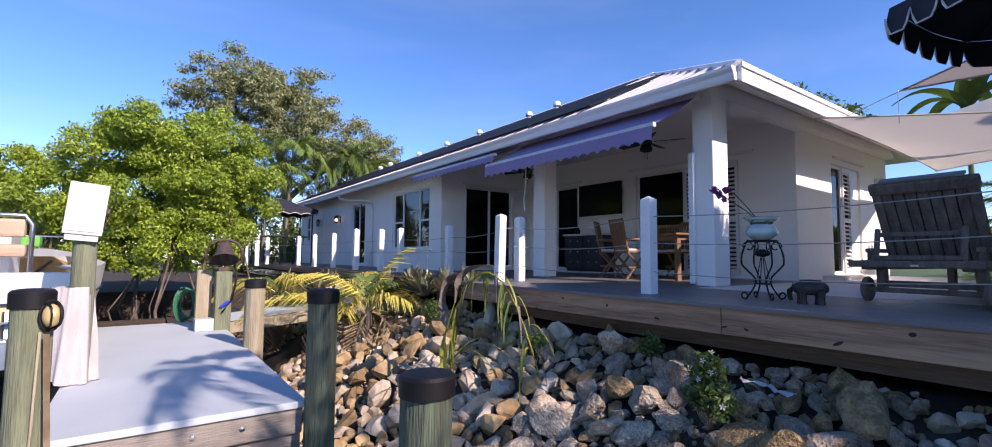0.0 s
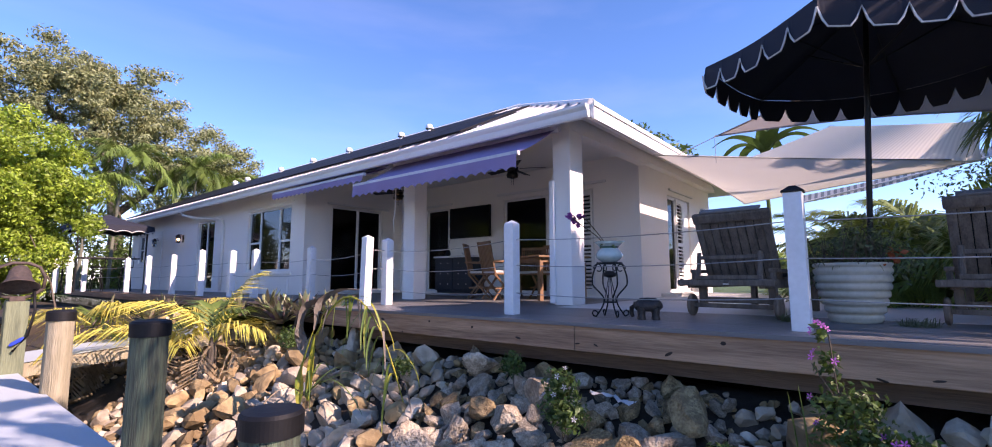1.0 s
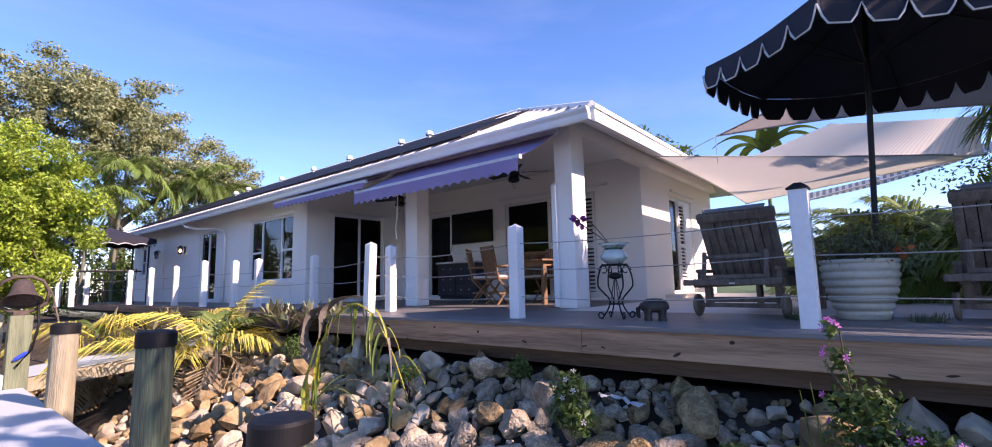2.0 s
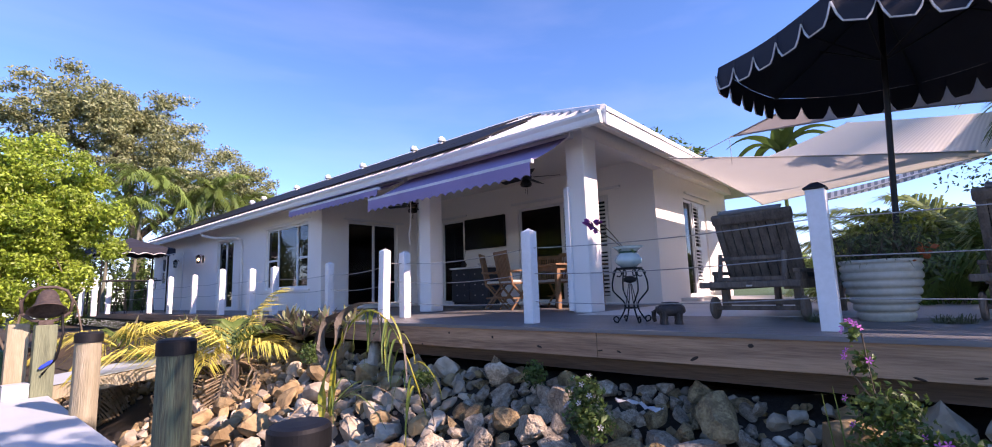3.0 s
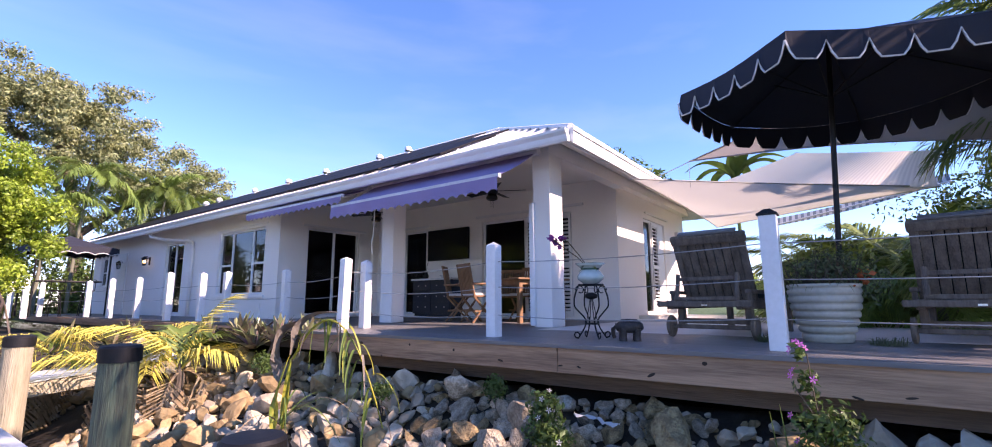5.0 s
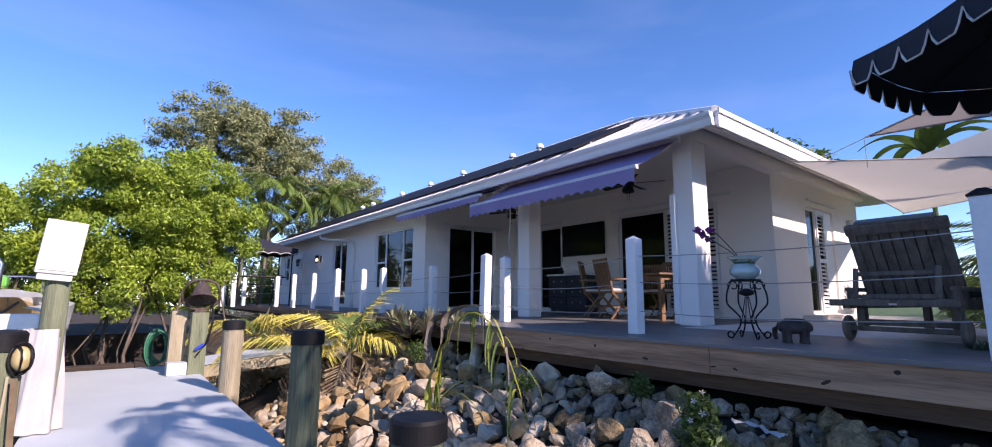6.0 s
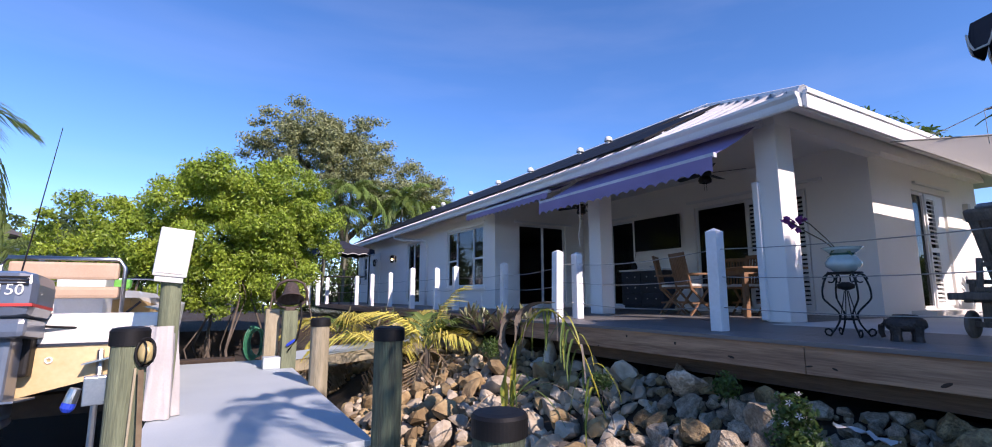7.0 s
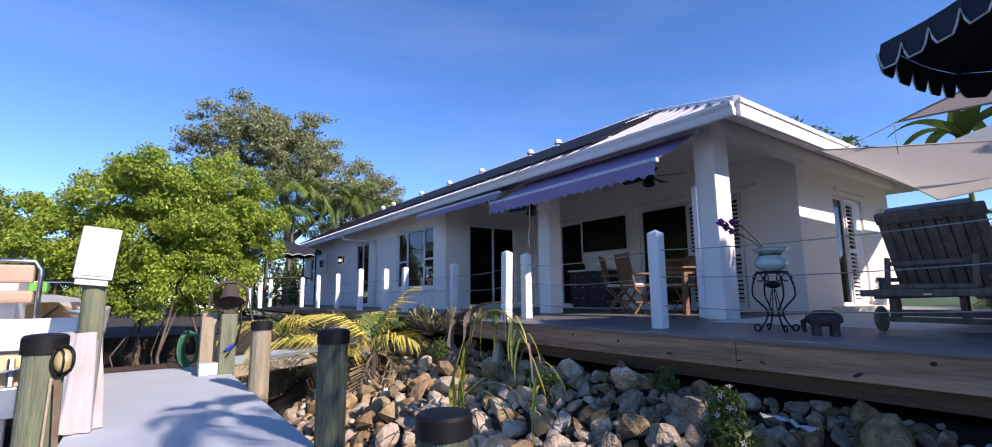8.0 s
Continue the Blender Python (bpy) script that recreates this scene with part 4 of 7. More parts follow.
def dining_chair(m, label):
    t = thing("dining_chair", label, "chair", m, "chairs round the porch table")
    for sy in (-0.22, 0.22):
        part("leg", tube([(-0.22, sy, 0), (0.12, sy, 0.44)], 0.02, 6), TEAK, t)
        part("leg", tube([(0.20, sy, 0), (-0.20, sy, 0.44)], 0.02, 6), TEAK, t)
        part("post", tube([(-0.18, sy, 0.40), (-0.30, sy, 1.0)], 0.02, 6), TEAK, t)
        part("arm", box(-0.27, 0.2, sy - 0.025, sy + 0.025, 0.64, 0.67, 0.008), TEAK, t)
        part("stretcher", box(-0.19, 0.18, sy - 0.015, sy + 0.015, 0.18, 0.21, 0.004), TEAK, t)
    part("seat", box(-0.22, 0.22, -0.22, 0.22, 0.43, 0.455, 0.006), TEAK, t)
    part("cushion", box(-0.2, 0.22, -0.21, 0.21, 0.457, 0.50, 0.018), CUSHION, t, "white seat cushion")
    tilt = pose(-0.18, 0, 0.46, 0, -11.5, 0)
    part("top_rail", box(-0.015, 0.015, -0.22, 0.22, 0.48, 0.55, 0.008, m=tilt), TEAK, t)
    part("low_rail", box(-0.015, 0.015, -0.22, 0.22, 0.02, 0.06, 0.006, m=tilt), TEAK, t)
    for i in range(8):
        y = -0.175 + i * 0.05
        part("slat", box(-0.008, 0.008, y - 0.014, y + 0.014, 0.06, 0.48, m=tilt), TEAK, t)
    return t


chair = dining_chair(pose(7.36, 5.42, 0.002, 0, 0, -22), "teak slatted dining chair with a white cushion")
copy_thing(chair, pose(7.62, 6.05, 0.002, 0, 0, -58))
copy_thing(chair, pose(8.75, 5.75, 0.002, 0, 0, 200))
copy_thing(chair, pose(8.35, 5.1, 0.002, 0, 0, 180))
table = thing("dining_table", "teak dining table on the porch", "table", pose(7.95, 4.75, 0.002, 0, 0, -20))
for i in range(7):
    part("top_slat", box(-0.55, 0.55, -0.45 + i * 0.129, -0.45 + i * 0.129 + 0.122, 0.71, 0.74, 0.005), TEAK, table)
part("apron", box(-0.48, 0.48, -0.38, 0.38, 0.63, 0.708), TEAK, table)
for sx in (-0.46, 0.46):
    for sy in (-0.36, 0.36):
        part("leg", box(sx - 0.035, sx + 0.035, sy - 0.035, sy + 0.035, 0, 0.629, 0.005), TEAK, table)
GLOW = bpy.data.materials.new("warm_bulb")
GLOW.use_nodes = True
GLOW.node_tree.nodes["Principled BSDF"].inputs["Emission Color"].default_value = (1.0, 0.62, 0.25, 1)
GLOW.node_tree.nodes["Principled BSDF"].inputs["Emission Strength"].default_value = 9.0


def ceiling_fan(x, y, z, spin, lit):
    t = thing("ceiling_fan", "dark bronze ceiling fan" + (" with a lit caged lamp" if lit else " with dark blades"), "fan", pose(x, y, z, 0, 0, spin), "porch ceiling fans")
    part("rod", tube([(0, 0, 0.05), (0, 0, CEIL_Z - z - 0.002)], 0.014, 8), IRON, t)
    part("canopy", lathe([(0.06, CEIL_Z - z - 0.002), (0.05, CEIL_Z - z - 0.04), (0.015, CEIL_Z - z - 0.06)], 16), IRON, t)
    part("motor", lathe([(0.0, 0.08), (0.07, 0.07), (0.10, 0.03), (0.10, -0.02), (0.06, -0.05), (0.0, -0.055)], 20), IRON, t, smooth=True)
    lamp = part("lamp_cage", lathe([(0.08, -0.05), (0.10, -0.10), (0.09, -0.14), (0.05, -0.15)], 12), IRON, t)
    part("bulb", lathe([(0.0, -0.06), (0.03, -0.08), (0.035, -0.11), (0.0, -0.145)], 10), GLOW if lit else MARBLE, lamp)
    for i in range(5):
        b = box(0.13, 0.58, -0.06, 0.06, -0.004, 0.004, 0.003, m=pose(0, 0, 0, 0, 0, i * 72) @ pose(0, 0, 0.01, 12, 0, 0))
        part("blade", b, IRON, t, "dark fan blade")
    for i in (-1, 1):
        part("pull_chain", tube([(0.04 * i, 0, -0.15), (0.04 * i, 0, -0.27)], 0.003, 4), IRON, t)
    return t


ceiling_fan(7.15, 4.95, 2.20, 10, False)
ceiling_fan(7.25, 8.05, 2.16, 40, True)


def sconce(m, lit):
    t = thing("wall_sconce", "black lantern wall light" + (", lit warm" if lit else ", unlit"), "wall light", m, "lanterns on the front wall")
    part("plate", box(-0.05, 0.05, -0.02, 0, -0.12, 0.12, 0.006), IRON, t)
    part("arm", tube([(0, -0.02, 0.06), (0, -0.08, 0.14), (0, -0.15, 0.12)], 0.01, 6), IRON, t)
    part("roof", lathe([(0.10, 0.06), (0.06, 0.10), (0.0, 0.15)], 6, m=pose(0, -0.15, 0)), IRON, t)
    part("glass", lathe([(0.055, -0.12), (0.075, 0.05)], 6, m=pose(0, -0.15, 0)), CLEAR, t)
    part("cage", lathe([(0.0, -0.15), (0.06, -0.14), (0.06, -0.12)], 6, m=pose(0, -0.15, 0)), IRON, t)
    part("bulb", lathe([(0.0, -0.08), (0.03, -0.05), (0.03, -0.01), (0.0, 0.03)], 10, m=pose(0, -0.15, 0)), GLOW if lit else MARBLE, t)
    return t


sconce(pose(FRONT_X, 17.83, 1.66, 0, 0, -90), True)
sconce(pose(FRONT_X, 20.1, 1.64, 0, 0, -90), False)
lamp = thing("wall_lamp", "small pale wall light on the end wall", "wall light", pose(13.0, END_Y, 1.9))
part("box", box(-0.07, 0.07, -0.09, 0, -0.14, 0.14, 0.02), CUSHION, lamp)

# ---- rope rail ----
ROPE = mat("steel_cable", (0.45, 0.45, 0.44), 0.5, metal=0.5, spread=0.3, scale=20, fine=150, bump=0.1)
def rope(a, b, z0, z1, sag):
    t = tagged(link("rail_cable", tube([(a[0] + (b[0] - a[0]) * s, a[1] + (b[1] - a[1]) * s, z0 + (z1 - z0) * s - sag * 4 * s * (1 - s)) for s in (i / 10 for i in range(11))], 0.0045, 5), ROPE, smooth=True),
               "thin grey cable strung between white posts", "cable", "cables of the rail")
    return t


for k, z in enumerate((0.22, 0.50, 0.76)):
    rope((4.6, -2.2), (4.66, 0.62), z + 0.02, z, 0.03)
    rope((4.6, -8.0), (4.6, -2.2), z + 0.3, z + 0.02, 0.02)
    rope((4.66, 0.62), (4.70, 3.10), z, z, 0.035)
    rope((4.70, 3.10), (5.12, 5.65), z, z, 0.05)
    rope((5.12, 5.65), (4.76, 5.66), z, z, 0.0)
    if k:
        rope((4.76, 5.66), (5.38, 8.12), z - 0.05, z - 0.05, 0.04)
        for a, b in zip(POSTS[4:11], POSTS[5:12]):
            rope(a, b, z - 0.05, z - 0.05, 0.04)

# ---- loungers, planter, stands ----
# Very dark, so that the gaps between the back slats read as shade.
DARKPAD = mat("charcoal_fabric", (0.02, 0.019, 0.02), 0.9, spread=0.3, scale=5, fine=120, bump=0.1)


def lounger(m, label):
    t = thing("sun_lounger", label, "lounger", m, "teak loungers on the deck")
    for sy in (-0.31, 0.31):
        part("side_rail", box(-0.22, 1.75, sy - 0.03, sy + 0.03, 0.27, 0.35, 0.008), OLDTEAK, t)
        part("leg", box(1.5, 1.58, sy - 0.03, sy + 0.03, 0, 0.27, 0.008), OLDTEAK, t)
        part("leg", box(0.03, 0.11, sy * 1.0 - 0.03, sy * 1.0 + 0.03, 0.08, 0.27, 0.008), OLDTEAK, t)
        part("wheel", lathe([(0.0, -0.02), (0.09, -0.02), (0.105, -0.01), (0.105, 0.01), (0.09, 0.02), (0.0, 0.02)], 20, m=pose(-0.03, sy * 1.22, 0.106, 90, 0, 0)), OLDTEAK, t, "dark wooden wheel")
        part("arm_post", box(-0.05, 0.01, sy * 1.12 - 0.02, sy * 1.12 + 0.02, 0.30, 0.44, 0.006), OLDTEAK, t)
        part("arm", box(-0.06, 0.45, sy * 1.12 - 0.03, sy * 1.12 + 0.03, 0.41, 0.445, 0.008), OLDTEAK, t)
    part("cross_rail", box(-0.26, -0.18, -0.42, 0.42, 0.29, 0.345, 0.012), OLDTEAK, t)
    part("stretcher", box(-0.05, -0.01, -0.36, 0.36, 0.085, 0.125, 0.006), OLDTEAK, t)
    part("axle_rail", box(0.05, 0.09, -0.31, 0.31, 0.13, 0.18, 0.006), OLDTEAK, t)
    part("end_rail", box(1.75, 1.81, -0.34, 0.34, 0.27, 0.35, 0.008), OLDTEAK, t)
    for i in range(12):
        part("seat_slat", box(0.35 + i * 0.115, 0.435 + i * 0.115, -0.28, 0.28, 0.35, 0.37, 0.004), OLDTEAK, t)
    tilt = pose(0.30, 0, 0.34, 0, -27, 0)
    for sy in (-0.305, 0.305):
        part("back_stile", box(-0.025, 0.02, sy - 0.03, sy + 0.03, 0.0, 0.66, 0.006, m=tilt), OLDTEAK, t)
    for i in range(7):
        y = -0.235 + i * 0.0785
        part("back_slat", box(-0.01, 0.012, y - 0.0355, y + 0.0355, 0.0, 0.66, 0.006, m=tilt), OLDTEAK, t)
    # Added pads; the back one keeps light from coming through the slats.
    part("cushion", box(0.015, 0.07, -0.29, 0.29, 0.01, 0.70, 0.02, m=tilt), DARKPAD, t, "dark back pad added to block light between the slats")
    part("cushion", box(0.36, 1.72, -0.28, 0.28, 0.372, 0.43, 0.02), DARKPAD, t, "dark seat pad added to go with the back one")
    part("back_rail", box(-0.03, 0.03, -0.35, 0.35, 0.62, 0.72, 0.02, m=tilt), OLDTEAK, t)
    part("pillow_edge", box(-0.02, 0.05, -0.27, 0.27, 0.72, 0.745, 0.01, m=tilt), DECK, t)
    part("prop", box(-0.10, -0.06, -0.29, 0.29, 0.535, 0.57, 0.006), OLDTEAK, t)
    for sy in (-0.27, 0.27):
        part("prop_leg", tube([(-0.08, sy, 0.60), (-0.14, sy, 0.31)], 0.022, 6), OLDTEAK, t)
    part("prop", box(-0.16, -0.12, -0.29, 0.29, 0.35, 0.385, 0.006), OLDTEAK, t)
    part("badge", box(-0.262, -0.259, -0.05, 0.0, 0.30, 0.315), STEEL, t, "small metal maker's plate")
    return t


lounger(pose(5.62, 1.22, 0.002, 0, 0, -6), "dark weathered teak lounger with raised slatted back")
lounger(pose(5.78, -0.62, 0.002, 0, 0, -7), "dark weathered teak lounger with raised slatted back")

CREAM = mat("cream_glazed_clay", (0.52, 0.49, 0.40), 0.5, color2=(0.36, 0.34, 0.27), scale=4, fine=25, bump=0.1)
planter = thing("planter", "large cream ribbed clay planter with trailing plants", "planter", pose(5.72, 0.33, 0.002))
prof = [(0.0, 0.0), (0.25, 0.0)]
for i in range(7):
    z = 0.02 + i * 0.075
    r = 0.265 + 0.115 * math.sin(min(1.0, i / 6) * 1.5)
    prof += [(r - 0.012, z), (r + 0.004, z + 0.02), (r + 0.006, z + 0.05), (r - 0.008, z + 0.072)]
prof += [(0.375, 0.55), (0.39, 0.56), (0.39, 0.585), (0.36, 0.59), (0.34, 0.54), (0.0, 0.52)]
part("pot", lathe([(r * 0.71, z * 0.82) for r, z in prof], 40), CREAM, planter, smooth=True)


def blades(name, n, length, width, spread, material, parent, seed, z=0.0, droop=0.9, tilt0=15, tilt1=75, at=(0, 0)):
    """A tuft of arching strap leaves as one mesh."""
    rng = random.Random(seed)
    V, F = [], []
    for i in range(n):
        a = rng.uniform(0, 2 * math.pi)
        el = radians(rng.uniform(tilt0, tilt1))
        L = length * rng.uniform(0.6, 1.2)
        r0 = spread * math.sqrt(rng.random())
        b = rng.uniform(0, 2 * math.pi)
        ox, oy = at[0] + r0 * math.cos(b), at[1] + r0 * math.sin(b)
        side = (-math.sin(a), math.cos(a))
        for k in range(6):
            s = k / 5
            out = L * s * math.cos(el)
            up = L * (s * math.sin(el) - droop * s * s * 0.6)
            w = width * (1 - s) ** 0.6 * (0.5 + min(1, s * 4) * 0.5)
            c = (ox + math.cos(a) * out, oy + math.sin(a) * out, z + up)
            V += [(c[0] - side[0] * w, c[1] - side[1] * w, c[2]), (c[0] + side[0] * w, c[1] + side[1] * w, c[2])]
            if k:
                m = len(V)
                F.append([m - 4, m - 3, m - 1, m - 2])
    return np_mesh(name, V, F, material, parent)


GRASS = mat("grey_green_grass", (0.12, 0.15, 0.055), 0.6, color2=(0.07, 0.09, 0.035), scale=4, fine=20, bump=0, translucent=0.2, random_tint=0.3, island=True)
TWIGGY = mat("brown_twigs", (0.17, 0.125, 0.08), 0.8, color2=(0.06, 0.045, 0.03), scale=4, fine=20, bump=0, random_tint=0.3, island=True)
ORANGE = mat("orange_flower", (0.55, 0.12, 0.03), 0.6, bump=0, translucent=0.3)
PINK = mat("magenta_flower", (0.55, 0.08, 0.45), 0.6, color2=(0.65, 0.2, 0.6), bump=0, translucent=0.3)
PURPLE = mat("purple_orchid", (0.36, 0.06, 0.30), 0.6, bump=0, translucent=0.2)
blades("grass", 150, 0.36, 0.005, 0.26, GRASS, planter, 3, z=0.45, droop=0.9)
blades("dry_growth", 300, 0.46, 0.004, 0.26, TWIGGY, planter, 4, z=0.45, droop=0.5, tilt0=25)
v, f = leaf_cloud([(0, 0, 0.58, 0.30, 0.30, 0.14), (0.1, -0.1, 0.7, 0.22, 0.22, 0.16), (0.0, 0.3, 0.45, 0.14, 0.14, 0.2), (-0.05, -0.36, 0.5, 0.12, 0.12, 0.22)], 1100, 0.022, 9, 0.2)
np_mesh("foliage", v, f, GRASS, planter)
v, f = leaf_cloud([(-0.22, -0.28, 0.52, 0.08, 0.08, 0.08)], 22, 0.022, 11, 0.2, squash=1.6)
ob = np_mesh("flower", v, f, ORANGE, planter, label="orange flowers")
ob["kind"] = "stuff"
weeds = thing("weeds", "grey-green weeds growing round the planter foot", "plant", pose(5.66, 0.36, 0.0), kind="stuff")
blades("tuft", 160, 0.16, 0.004, 0.12, GRASS, weeds, 5, z=0.0, at=(-0.12, -0.42))
blades("tuft", 160, 0.18, 0.004, 0.10, GRASS, weeds, 6, z=0.0, at=(-0.2, 0.38))

TEAL = mat("blue_green_glaze", (0.30, 0.45, 0.45), 0.15, color2=(0.50, 0.58, 0.55), scale=5, fine=20, bump=0.02, coat=0.6)
NAVYGLAZE = mat("dark_blue_glaze", (0.03, 0.045, 0.07), 0.15, spread=0.4, scale=5, fine=20, bump=0.02, coat=0.6)
GREENGLAZE = mat("green_glaze", (0.06, 0.16, 0.12), 0.15, spread=0.4, scale=5, fine=20, bump=0.02, coat=0.6)


def plant_stand(m, h, r, label):
    t = thing("plant_stand", label, "plant stand", m, "iron plant stands")
    part("top_ring", tube([(r * math.cos(a), r * math.sin(a), h) for a in (i * math.pi / 12 for i in range(25))], 0.008, 6), IRON, t)
    part("low_ring", tube([(0.55 * r * math.cos(a), 0.55 * r * math.sin(a), h * 0.28) for a in (i * math.pi / 12 for i in range(25))], 0.006, 6), IRON, t)
    part("hub", lathe([(0.0, h * 0.72), (0.5 * r, h * 0.76), (0.55 * r, h * 0.82), (0.2 * r, h * 0.86), (0.0, h * 0.86)], 14), IRON, t, smooth=True)
    for i in range(4):
        a = i * math.pi / 2 + 0.5
        pts = []
        for s in (k / 24 for k in range(25)):
            z = h * (1.02 - s)
            rad = r * (1.0 + 0.42 * math.sin(math.pi * min(1, s * 1.55)) - 0.62 * max(0.0, math.sin(math.pi * max(0, s - 0.42) / 0.58)) ** 1.2 + 0.22 * s)
            pts.append((rad * math.cos(a), rad * math.sin(a), max(z, 0.012)))
        for k in range(7):
            b = k / 6 * 4.2
            q = 0.05 * (1 - k / 9)
            pts.append(((1.22 * r + q * math.sin(b)) * math.cos(a), (1.22 * r + q * math.sin(b)) * math.sin(a), 0.012 + q * (1 - math.cos(b))))
        leg = part("leg", tube(pts, 0.0075, 6), IRON, t, "curved scrolled iron leg", smooth=True)
        curl = [((r * 0.95 + 0.05 * math.cos(b) * (1 - b / 9)) * math.cos(a), (r * 0.95 + 0.05 * math.cos(b) * (1 - b / 9)) * math.sin(a), h * 0.9 + 0.05 * math.sin(b) * (1 - b / 9)) for b in (k * 0.45 for k in range(13))]
        part("scroll", tube(curl, 0.006, 5), IRON, leg)
        part("rod", tube([(0.5 * r * math.cos(a + 0.8), 0.5 * r * math.sin(a + 0.8), h * 0.28), (0.12 * r * math.cos(a + 0.8), 0.12 * r * math.sin(a + 0.8), h * 0.72)], 0.004, 5), IRON, t)
    return t


def vase_pot(m, s, label, glaze):
    t = thing("vase", label, "vase", m)
    prof = [(0.0, 0.0), (0.07, 0.0), (0.125, 0.045), (0.13, 0.075), (0.105, 0.115), (0.085, 0.135), (0.10, 0.165), (0.15, 0.20), (0.142, 0.20), (0.08, 0.14), (0.0, 0.12)]
    b = lathe([(r * s, z * s) for r, z in prof], 32)
    for v in b.verts:
        if v.co.z < 0.12 * s:
            k = 1 + 0.03 * math.cos(12 * math.atan2(v.co.y, v.co.x))
            v.co.x *= k
            v.co.y *= k
    part("body", b, glaze, t, smooth=True)
    part("rim", lathe([(0.086 * s, 0.137 * s), (0.101 * s, 0.166 * s), (0.152 * s, 0.202 * s)], 32), GREENGLAZE, t, "dark green glazed flared rim", smooth=True)
    return t


plant_stand(pose(4.92, 2.12, 0.002, 0, 0, 20), 0.50, 0.115, "black wrought-iron plant stand with scrolled legs")
vp = vase_pot(pose(4.92, 2.12, 0.512), 0.95, "pale blue fluted vase on an iron stand with an orchid", TEAL)
part("stem", tube([(0, 0, 0.13), (-0.03, 0.10, 0.28), (-0.06, 0.19, 0.40), (-0.09, 0.26, 0.46)], 0.005, 5), TWIGGY, vp)
part("stem", tube([(0.01, 0, 0.13), (-0.03, 0.12, 0.26), (-0.07, 0.22, 0.34), (-0.10, 0.33, 0.44)], 0.005, 5), TWIGGY, vp)
v, f = leaf_cloud([(-0.09, 0.25, 0.45, 0.035, 0.035, 0.035), (-0.08, 0.33, 0.41, 0.03, 0.03, 0.04), (-0.10, 0.36, 0.46, 0.025, 0.025, 0.025), (-0.06, 0.29, 0.38, 0.025, 0.025, 0.025)], 70, 0.024, 21, 0.1, squash=1.8)
np_mesh("orchid_flower", v, f, PURPLE, vp, label="dark purple orchid blooms")
blades("leaf", 7, 0.17, 0.024, 0.02, LEAF_DARK, vp, 8, z=0.16, droop=1.0, tilt0=5, tilt1=40)
plant_stand(pose(6.62, -1.66, 0.002), 0.76, 0.13, "tall dark iron plant stand by the palms")
vp2 = vase_pot(pose(6.62, -1.66, 0.772), 1.1, "dark blue glazed pot on a tall iron stand", NAVYGLAZE)
v, f = leaf_cloud([(0.0, -0.02, 0.42, 0.05, 0.05, 0.05)], 30, 0.03, 23, 0.1, squash=1.8)
np_mesh("flower", v, f, PURPLE, vp2)
part("stem", tube([(0, 0, 0.13), (0.0, 0, 0.40)], 0.004, 5), TWIGGY, vp2)

DARKCARVE = mat("dark_carved_wood", (0.055, 0.036, 0.028), 0.45, color2=(0.014, 0.010, 0.009), scale=14, fine=45, bump=0.7)
stool = thing("low_stool", "small dark carved stool with four stout legs", "stool", pose(4.92, 1.76, 0.002, 0, 0, -62) @ Matrix.Scale(0.8, 4))
sb = bmesh.new()
bmesh.ops.create_icosphere(sb, subdivisions=3, radius=1.0)
for v in sb.verts:
    p = v.co
    lump = 1 + 0.07 * noise.noise(p * 4.0) + 0.05 * noise.noise(p * 9.0)
    v.co = (0.155 * p.x * lump, 0.095 * p.y * lump, 0.15 + 0.085 * max(-0.75, min(0.72, p.z)) * lump)
part("body", sb, DARKCARVE, stool, "carved rounded animal-shaped body", smooth=True)
part("seat", lathe([(0.0, 0.24), (0.075, 0.235), (0.085, 0.222), (0.07, 0.20), (0.0, 0.20)], 20, m=Matrix.Diagonal((1.15, 0.85, 1, 1))), DARKCARVE, stool, smooth=True)
part("trunk", tube([(-0.13, 0, 0.18), (-0.175, 0, 0.13), (-0.18, 0, 0.07), (-0.165, 0, 0.03)], 0.032, 10, taper=0.6), DARKCARVE, stool, smooth=True)
for sx in (-0.075, 0.075):
    for sy in (-0.045, 0.045):
        part("leg", lathe([(0.044, 0.0), (0.040, 0.02), (0.036, 0.05), (0.046, 0.13)], 12, closed=True, m=pose(sx, sy, 0)), DARKCARVE, stool)

# ---- shade sails ----
SAIL = mat("cream_shade_cloth", (0.86, 0.83, 0.75), 0.9, color2=(0.80, 0.77, 0.69), scale=0.8, fine=160, bump=0.1, translucent=0.55, stretch=(1, 1, 1), bands=7.0)
SAIL_GREY = mat("taupe_shade_cloth", (0.42, 0.37, 0.33), 0.9, color2=(0.37, 0.33, 0.29), scale=0.8, fine=160, bump=0.1, translucent=0.35)
# Cream cloth darkened: the lower sail lying in shade is shown by colour.
SAIL_SHADE = mat("shaded_beige_cloth", (0.62, 0.60, 0.54), 0.9, color2=(0.56, 0.54, 0.485), scale=0.8, fine=160, bump=0.1, translucent=0.4)
STRIPE_B = mat("blue_grey_stripe", (0.25, 0.30, 0.34), 0.85, scale=3, fine=100, bump=0.05, translucent=0.3)
STRIPE_W = mat("white_stripe", (0.72, 0.74, 0.74), 0.85, scale=3, fine=100, bump=0.05, translucent=0.3)


